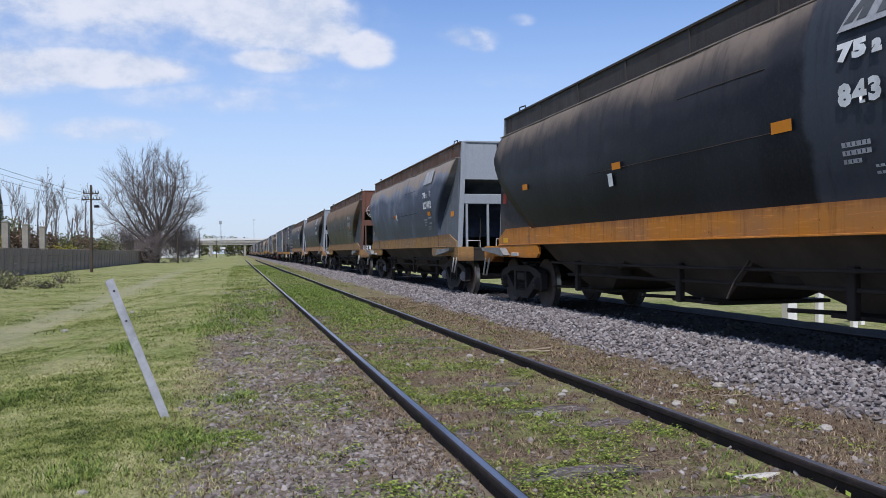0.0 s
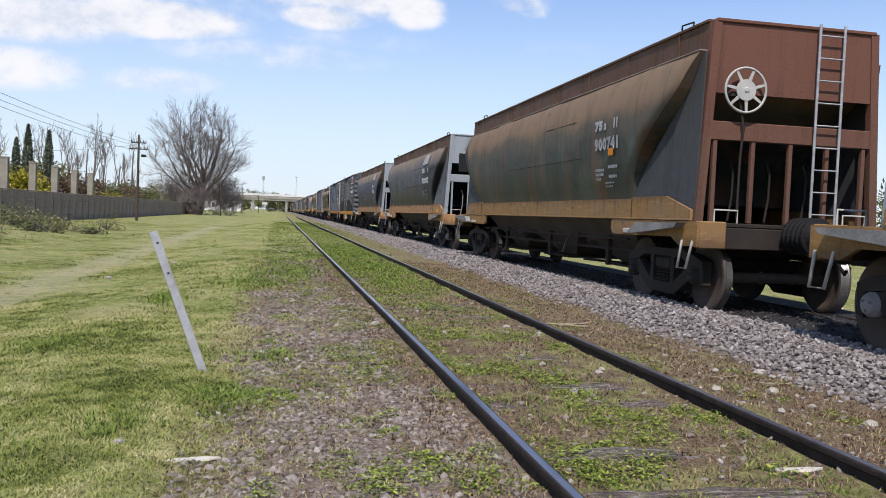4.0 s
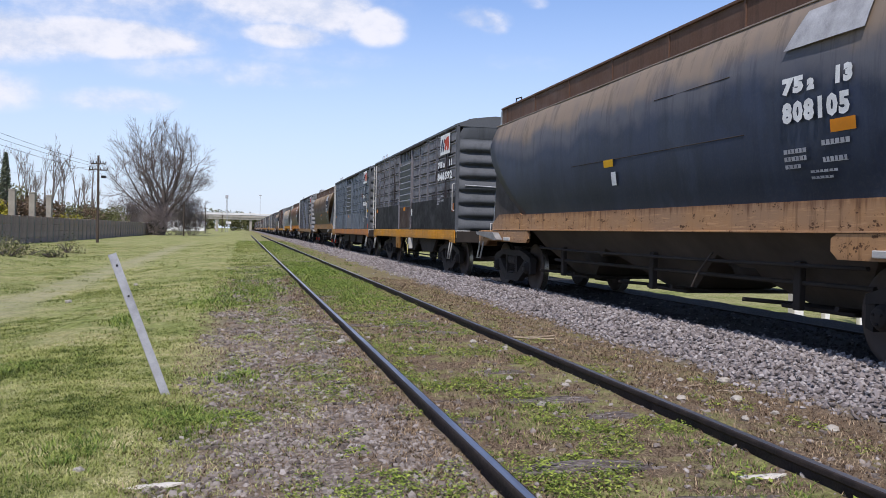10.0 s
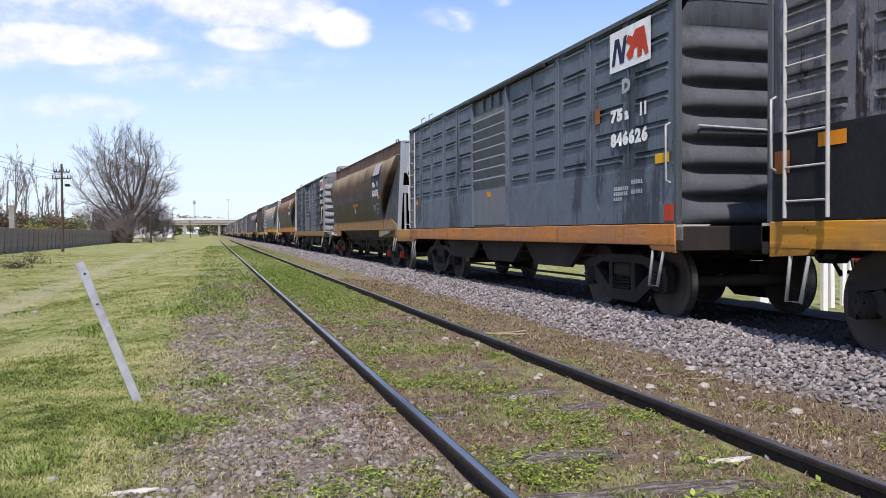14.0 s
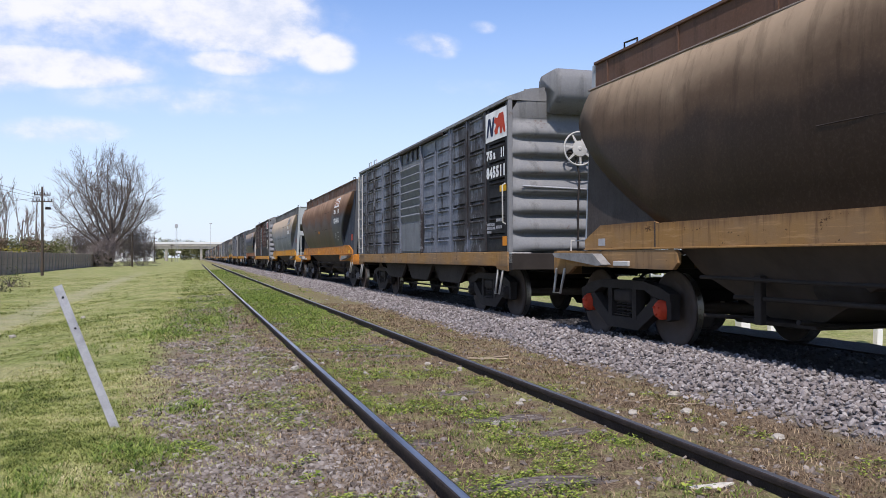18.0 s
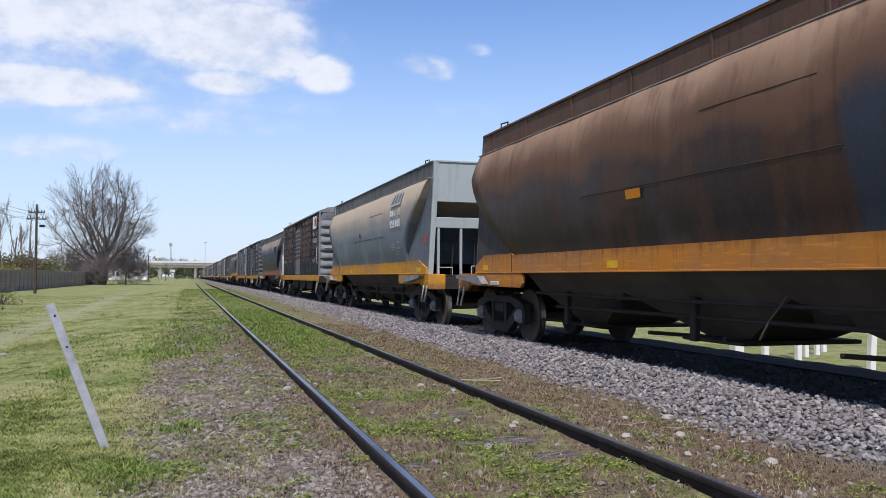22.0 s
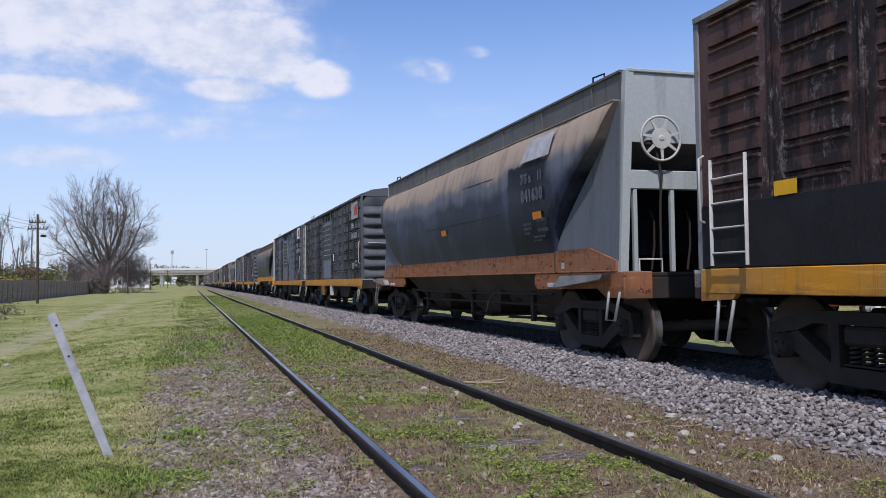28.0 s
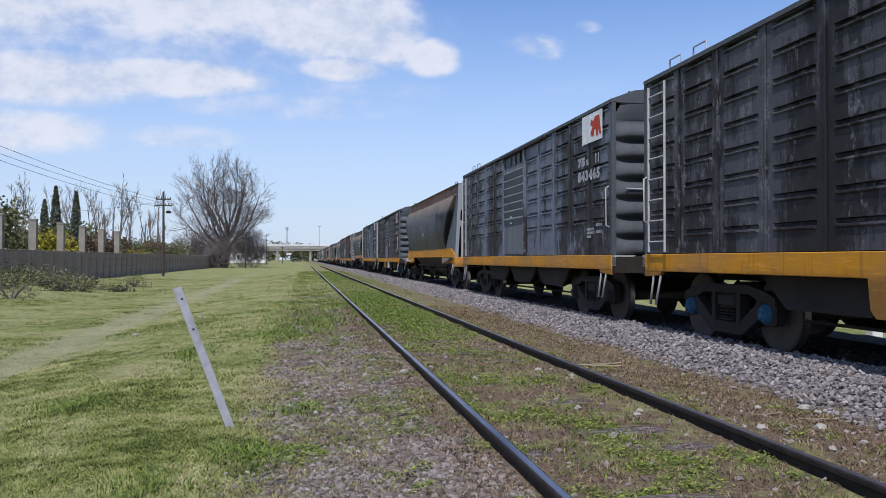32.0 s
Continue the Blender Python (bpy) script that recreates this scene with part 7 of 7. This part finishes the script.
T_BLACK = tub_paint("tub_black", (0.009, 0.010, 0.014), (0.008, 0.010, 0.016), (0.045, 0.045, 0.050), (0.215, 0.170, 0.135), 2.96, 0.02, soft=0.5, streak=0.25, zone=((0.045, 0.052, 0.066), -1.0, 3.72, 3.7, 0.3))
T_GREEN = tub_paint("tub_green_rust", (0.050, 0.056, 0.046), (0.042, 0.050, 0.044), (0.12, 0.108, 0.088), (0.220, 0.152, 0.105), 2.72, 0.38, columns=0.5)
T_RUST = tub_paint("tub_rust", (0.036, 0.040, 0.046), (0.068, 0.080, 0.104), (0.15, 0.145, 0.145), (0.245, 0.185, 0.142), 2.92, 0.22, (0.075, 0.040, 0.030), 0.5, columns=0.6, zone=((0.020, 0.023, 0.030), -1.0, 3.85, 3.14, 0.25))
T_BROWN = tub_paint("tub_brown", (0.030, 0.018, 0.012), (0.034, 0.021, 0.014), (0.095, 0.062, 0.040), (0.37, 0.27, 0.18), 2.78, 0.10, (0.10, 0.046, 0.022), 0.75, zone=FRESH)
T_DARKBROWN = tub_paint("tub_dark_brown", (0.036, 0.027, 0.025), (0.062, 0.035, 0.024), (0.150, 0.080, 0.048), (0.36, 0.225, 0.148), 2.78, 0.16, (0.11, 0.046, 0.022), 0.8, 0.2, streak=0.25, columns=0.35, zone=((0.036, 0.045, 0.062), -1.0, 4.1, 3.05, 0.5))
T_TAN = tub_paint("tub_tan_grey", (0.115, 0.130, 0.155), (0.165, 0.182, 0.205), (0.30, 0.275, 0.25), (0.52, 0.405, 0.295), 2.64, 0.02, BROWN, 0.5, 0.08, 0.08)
CORNER_BROWN = paint("corner_brown", (0.045, 0.040, 0.038), (0.065, 0.050, 0.042), 1, 4, 0.3, RUSTY, 0.4)
DOOR_PALE = paint("door_pale_blue", (0.16, 0.175, 0.205), (0.16, 0.175, 0.205), 1, 4, 0.05, RUSTY, 0.15)
CORNER_NAVY = paint("corner_navy", (0.026, 0.034, 0.050), (0.036, 0.042, 0.055), 1, 4, 0.08, RUSTY, 0.3)

O, Yw, Wt, Rd = MARK_ORANGE, MARK_YELLOW, MARK_WHITE, MARK_RED
TRAIN = []


def add(wagon, y):
    wagon.matrix_basis = pose(MAIN, y, 0)
    TRAIN.append((wagon, y))


def hopper_label(colour, sill, end):
    return f"{colour} hopper wagon with {sill} sill, {end} ends"


WORN = (MARK_OLD, MARK_GREY)
add(hopper_wagon(hopper_label("black and brown-dusted", "orange", "grey"), T_BLACK, COAM_DARK, CORNER_DARK, ORANGE, END_GREY, "843102", "", False, "plain", ((3.95, 2.31, 0.33, 0.12, O), (7.78, 2.31, 0.28, 0.10, O), (8.08, 2.08, 0.15, 0.19, Wt), (11.75, 2.30, 0.28, 0.11, O), (13.55, 2.14, 0.22, 0.22, Rd)), num_at=(3.27, 2.43, 1.1), code_z=2.84, logo_mats=WORN, sill_marks=((13.3, 0.3, Yw),)), 3.20)
add(hopper_wagon(hopper_label("navy and brown weathered", "ochre", "grey"), T_NAVY, COAM_BROWN, CORNER, OCHRE, END_GREY, "827402", "827402", False, "pale", ((2.48, 2.17, 0.38, 0.12, O), (7.75, 2.30, 0.24, 0.11, O), (7.55, 2.22, 0.16, 0.18, Wt), (8.05, 2.30, 0.24, 0.10, MARK_RUST), (12.15, 2.28, 0.3, 0.11, O), (0.40, 2.06, 0.34, 0.14, O), (13.4, 1.85, 0.2, 0.1, O)), tail_sheet=CORNER, num_at=(3.36, 2.40, 1.05), code_z=2.72, logo_mats=(MARK_OLD, None), end_at=(-0.27, 3.69, 0.24, True)), 20.77)
add(hopper_wagon(hopper_label("rusty green and brown", "ochre", "rust-brown"), T_GREEN, COAM_BROWN, CORNER_DARK, OCHRE, END_RUST, "900741", "", True, "plain", ((12.25, 2.13, 0.3, 0.12, O), (2.55, 2.30, 0.22, 0.12, O)), tail_sheet=CORNER_DARK, number_mat=MARK_OLD), 38.4)
add(hopper_wagon(hopper_label("grey and rust-stained", "faded orange", "grey"), T_RUST, COAM_BROWN, CORNER_CHIP, PEACH, END_CHIP, "900852", "", False, "pale", (), band="900852", tail_sheet=CORNER_DARK, length=14.40, num_at=(3.78, 2.40, 1.36), code_z=2.80, logo_mats=(MARK_OLD, None), sill_marks=((0.85, 0.3, Yw),), number_mat=MARK_CHALK), 55.98)
add(hopper_wagon(hopper_label("slate and brown-dusted", "faded peach", "light grey"), T_SLATE, COAM_BROWN, CORNER_DARK, PEACH, END_GREY, "808105", "808105", True, "plain", ((2.34, 2.20, 0.34, 0.12, O), (7.44, 2.22, 0.33, 0.11, Yw), (7.38, 1.94, 0.16, 0.20, Wt), (12.42, 2.26, 0.32, 0.11, O)), num_at=(3.38, 2.37, 0.98), code_z=2.66, logo_mats=(MARK_OLD, None), end_at=(-0.48, 3.66, 0.24, True), tail="13"), 74.02)
add(box_wagon("black and slate covered van with ribbed panels and a yellow sill", BOX_PURPLE, BLACK_LOW, DOOR_GREY, YELLOW, END_DARK, "846592", 6, 2.15, False, "plain", ((6.93, 1.90, 0.33, 0.12, O), (5.70, 1.71, 0.20, 0.22, Wt), (12.9, 1.93, 0.36, 0.13, O), (0.12, 1.74, 0.24, 0.22, MARK_RUST), (13.65, 1.72, 0.22, 0.22, MARK_RUST)), door_low=DOOR_BROWN, bracket=True, num_at=(2.10, 2.65, 1.72, 0.27), code_z=3.0, logo_at=(1.82, 3.34), small=(2.12, 2.10)), 91.10)
add(box_wagon("slate-grey covered van with ribbed panels and an orange sill", BOX_SLATE, BOX_SLATE, DOOR_GREY, BURNT, END_DARK, "846626", 6, 2.0, False, "plain", ((2.0, 2.71, 0.16, 0.22, MARK_RUST), (0.12, 2.01, 0.34, 0.12, Yw), (0.02, 1.29, 0.22, 0.20, Rd), (6.88, 1.86, 0.24, 0.11, O), (13.0, 1.9, 0.2, 0.12, O)), num_at=(1.66, 2.34, 1.03, 0.23), code_z=2.68, logo_at=(1.69, 3.35), small=(1.58, 1.72), letter=(1.34, 3.04)), 106.83)
add(hopper_wagon(hopper_label("brown rust-dusted", "tan", "grey"), T_BROWN, COAM_BROWN, CORNER_DARK, OCHRE, END_GREY, "824276", "824276", True, "red", ((2.02, 2.29, 0.36, 0.12, O), (7.08, 2.13, 0.30, 0.11, O), (6.44, 2.16, 0.36, 0.11, O), (7.05, 1.90, 0.16, 0.20, Wt), (12.4, 2.20, 0.28, 0.11, O)), num_at=(3.25, 2.41, 1.03), code_z=2.72, logo_mats=(MARK_OLD, None), end_at=(-0.1, 3.3, 0.24, False), sill_marks=((13.3, 0.2, MARK_OLD),)), 123.05)
add(box_wagon("blue-grey soot-streaked covered van with ribbed panels and an ochre sill", BOX_BLUE, None, DOOR_GREY, OCHRE, END_VAN, "845511", 8, 1.4, True, "plain", ((0.06, 2.35, 0.34, 0.12, Yw), (0.04, 1.36, 0.22, 0.17, O)), front=BLACK_LOW, num_at=(1.11, 2.65, 0.98, 0.27), code_z=3.0, logo_at=(1.16, 3.33), small=(1.09, 1.74), vent=True), 139.88)
add(hopper_wagon(hopper_label("brown rust-dusted", "orange", "grey"), T_DARKBROWN, COAM_BROWN, CORNER_NAVY, ORANGE, END_DARK, "824490", "824490", True, "pale", ((0.21, 1.76, 0.24, 0.22, Rd), (7.45, 2.18, 0.36, 0.12, O), (12.5, 2.22, 0.3, 0.12, O), (12.2, 2.24, 0.14, 0.12, Wt)), num_at=(3.38, 2.49, 1.18), code_z=2.87, logo_mats=(MARK_WHITE, MARK_RUST), sill_marks=((0.47, 0.33, Yw), (8.2, 0.3, Yw), (13.2, 0.3, Yw)), tail="13"), 155.65)
add(hopper_wagon(hopper_label("tan and light grey", "orange-yellow", "light grey"), T_TAN, COAM_GREY, CORNER, YELLOW, END_PALE, "825885", "825885", False, "pale", ((0.22, 1.98, 0.22, 0.22, Rd), (7.45, 2.42, 0.16, 0.14, MARK_BLACK), (13.55, 1.98, 0.16, 0.2, Rd)), tail_sheet=CORNER, num_at=(3.30, 2.53, 1.15), code_z=2.84, logo_mats=(MARK_OLD, MARK_TAN), end_at=(0.0, 3.08, 0.26, False), sill_marks=((0.5, 0.4, Yw), (9.5, 0.4, Yw))), 173.15)
add(box_wagon("soot-black and rusty covered van with ribbed panels and a yellow sill", BOX_RUST, BLACK_LOW, DOOR_GREY, YELLOW, END_VAN, "843430", 7, 1.95, True, "plain", ((12.4, 1.93, 0.32, 0.14, Yw),), ladder_z=2.32, number_mat=MARK_OLD, num_at=(1.72, 2.69, 1.2, 0.26), logo_at=(1.75, 3.31), show_logo={"dark": False}, small=(1.7, 1.9)), 189.98)
add(hopper_wagon(hopper_label("black-blue and tan-dusted", "rust-orange", "pale grey-green"), T_NIGHT, COAM_GREY, CORNER, RUSTSILL, END_PALE, "841630", "841", True, "plain", ((2.23, 2.13, 0.35, 0.12, O), (7.38, 2.13, 0.36, 0.12, O), (12.46, 2.15, 0.34, 0.11, O)), tail_sheet=CORNER, number_mat=MARK_FAINT, num_at=(3.0, 2.45, 0.9), logo_mats=(MARK_OLD, None), end_at=(0.0, 3.1, 0.24, False), sill_marks=((1.6, 0.12, MARK_OLD),)), 205.98)
add(box_wagon("soot-streaked grey covered van with ribbed panels and a yellow sill", BOX_SOOT, None, DOOR_GREY, YELLOW, END_DARK, "841621", 8, 1.4, False, "blue", ((0.04, 2.28, 0.2, 0.2, MARK_RUST), (5.32, 1.98, 0.24, 0.24, Wt)), number_mat=MARK_OLD, bracket=True, door_low=DOOR_PALE, num_at=(1.60, 2.64, 0.95, 0.26), logo_at=(1.60, 3.30), show_logo={"dark": False, "bg": MARK_OLD}, small=(1.5, 1.74)), 222.95)
add(box_wagon("blue-grey and brown covered van with ribbed panels and a yellow sill", BOX_BLUE, None, DOOR_GREY, YELLOW, END_DARK, "843465", 7, 1.75, False, "plain", ((7.2, 2.1, 0.14, 0.2, Wt),), number_mat=MARK_OLD, num_at=(1.80, 2.70, 1.25, 0.26), logo_at=(1.55, 3.40), show_logo={"dark": False}), 238.4)
add(hopper_wagon(hopper_label("dark grey weathered", "yellow", "grey"), T_RUST, COAM_BROWN, CORNER, YELLOW, END_GREY, "", "", False, "plain", ((7.3, 2.2, 0.25, 0.15, Wt),)), 254.6)

# the rest of the train, far down the line
y_next, order = 272.0, (13, 14, 4, 11, 13, 3, 7, 14, 9, 2, 13, 8, 10, 4, 6, 12, 14, 13, 7)
for k in order:
    kind, _ = TRAIN[k]
    c_ = copy_thing(kind, pose(MAIN, y_next, 0))
    TRAIN.append((c_, y_next))
    y_next += 17.45 if "hopper" in kind.name else 15.6

# ---- beyond the train ----


def make_right_side():
    post = None
    for k, (x, y, w, lean) in enumerate(((9.9, 13.4, 0.10, 0), (10.3, 13.1, 0.055, 1), (10.75, 12.75, 0.05, 0), (11.3, 13.2, 0.045, -1), (11.9, 13.6, 0.045, 1), (12.6, 14.2, 0.045, 0), (10.6, 10.9, 0.055, 4))):
        p = thing("gate_post", "white-painted post of a crossing gate on the grass", "post", "white posts beyond the line", at=pose(x, y, ground_z(x, y) - 0.05, 0, lean, 0))
        part("shaft", Mb().box(-w, -w, 0, w, w, 1.25, 0.01), WHITE, p)
        part("cap", Mb().box(-w - 0.015, -w - 0.015, 1.25, w + 0.015, w + 0.015, 1.29, 0.01), WHITE, p)
    fence = thing("rail_fence", "low white rail fence beyond the grass", "fence", at=pose(19, 24, -0.35, 0, 0, -12))
    for i in range(9):
        part("fence_post", Mb().box(-0.05, 1.6 * i - 0.05, 0, 0.05, 1.6 * i + 0.05, 1.1, 0.01), WHITE, fence)
    for z in (0.5, 0.95):
        part("fence_rail", Mb().box(-0.03, -0.1, z, 0.03, 12.9, z + 0.1, 0.01), WHITE, fence)


def make_car(red, glass, tyre, at):
    car = thing("parked_car", "red parked hatchback on the grass beyond the railway", "car", at=at)
    body = [(-1.95, 0.35), (-1.98, 0.62), (-1.7, 0.80), (-1.0, 0.90), (-0.4, 1.32), (0.7, 1.40), (1.4, 1.28), (1.85, 0.85), (1.92, 0.45), (1.85, 0.33)]
    part("body", Mb().prism(body, 1, -0.80, 0.80), red, car)
    part("window", Mb().prism([(-0.85, 0.92), (-0.35, 1.27), (0.3, 1.32), (0.3, 0.92)], 1, -0.81, 0.81), glass, car)
    part("window", Mb().prism([(0.36, 0.92), (0.36, 1.32), (0.72, 1.33), (1.3, 1.2), (1.5, 0.92)], 1, -0.81, 0.81), glass, car)
    for x in (-1.2, 1.2):
        for y in (-0.72, 0.72):
            wh = part("wheel", Mb().lathe([(-0.09, 0.2), (-0.09, 0.29), (-0.06, 0.31), (0.06, 0.31), (0.09, 0.29), (0.09, 0.2)], 1, (x, y, 0.31), 18), tyre, car)
            part("rim", Mb().lathe([(-0.095, 0.02), (-0.095, 0.19), (0.095, 0.19), (0.095, 0.02)], 1, (x, y, 0.31), 14), GALVANISED, wh)
    return car


make_right_side()
make_car(plain("red_paint", (0.35, 0.02, 0.02), 0.3, 0, 0.08), plain("car_glass", (0.03, 0.035, 0.04), 0.1), RUBBER, pose(25.5, 26.5, -0.37, 0, 0, 12))
make_car(plain("white_car_paint", (0.7, 0.7, 0.7), 0.3, 0, 0.05), bpy.data.materials["car_glass"], RUBBER, pose(-22, 340, -0.5, 0, 0, 5))["label"] = "white parked hatchback before the overpass"
for k, (x, y, h) in enumerate(((33, 36, 9.5), (38, 30, 9.0), (30, 44, 9), (44, 40, 10))):
    bare_tree("bare_tree", "bare tree with a few new leaves beyond the railway", 130 + k, h, 0.8, 0.4, 4, PALE_BARK, pose(x, y, -0.4), forks=(3, 5), trunk=0.25, base=0.2, group="trees beyond the railway")
for k, (x, y, r, h) in enumerate(((34, 33, 3.5, 3.2), (42, 34, 4, 4), (50, 60, 6, 5), (30, 55, 4, 3.5), (60, 45, 6, 5), (38, 75, 6, 5), (28, 95, 5, 5), (40, 120, 8, 6))):
    leafy("bush", "olive-grey leafy bush beyond the railway", 150 + k, r, h, 2200, OLIVE_LEAF, BARK, pose(x, y, -0.4), group="bushes beyond the railway", size=0.2)


def make_house(x, y, w, d, h, wall, roof, label, turn=0):
    ho = thing("house", label, "house", "houses beyond the trees", at=pose(x, y, -0.5, 0, 0, turn))
    wl = part("wall", Mb().box(-w / 2, -d / 2, 0, w / 2, d / 2, h, 0.02), wall, ho)
    part("roof", Mb().prism([(-w / 2 - 0.4, h), (w / 2 + 0.4, h), (0, h + w * 0.22)], 1, -d / 2 - 0.4, d / 2 + 0.4), roof, ho)
    for i in range(3):
        u = -w / 2 + w * (i + 0.5) / 3
        part("window", Mb().box(u - 0.5, -d / 2 - 0.03, h * 0.35, u + 0.5, -d / 2 + 0.03, h * 0.75, 0.01), BLACK, wl)


TILE = plain("roof_tile", (0.22, 0.10, 0.07), 0.85, 0, 0.2, 3)
make_house(-44, 190, 9, 8, 4.2, WHITE, TILE, "low white house beyond the wall and bushes")
make_house(-34, 205, 8, 8, 3.6, CONCRETE, TILE, "low pale house beyond the wall and bushes")
make_house(-27, 360, 22, 8, 4.4, WHITE, CONCRETE, "long low white building by the overpass")
for k, (x, y) in enumerate(((-48, 420), (-34, 430), (-24, 436), (-70, 400), (-14, 440), (-5, 446), (5, 442), (20, 440), (36, 420), (55, 400), (-90, 300), (-70, 250), (-60, 215), (-100, 220), (80, 330), (70, 260), (60, 200), (90, 180))):
    leafy("far_tree", "distant rounded tree in dull olive leaf", 170 + k, 6.5, 9.5, 1500, OLIVE_LEAF, BARK, pose(x, y, -0.6), "tree", "distant trees", 0.7)


# ---- what moves: the whole train rolls past at a steady 7 m/s ----
ROLL = ((0, 0.0), (4, 27.89), (8, 55.84), (12, 83.88), (16, 111.94), (20, 139.97), (24, 167.98), (28, 196.03), (32, 224.11))


def rolled(t):
    for (a, p), (b, q) in zip(ROLL, ROLL[1:]):
        if t <= b:
            return p + (q - p) * (t - a) / (b - a)
    return ROLL[-1][1]


def motions():
    for wagon, y in TRAIN:
        walk(wagon, [(t, pose(MAIN, y - s, 0)) for t, s in ROLL])
    turns = [(0.1 * i, math.degrees(rolled(0.1 * i) / WHEEL_R)) for i in range(321)]
    for ws, y in WHEELSETS:
        walk(ws, [(t, pose(0, y, WHEEL_R, a, 0, 0)) for t, a in turns])


motions()
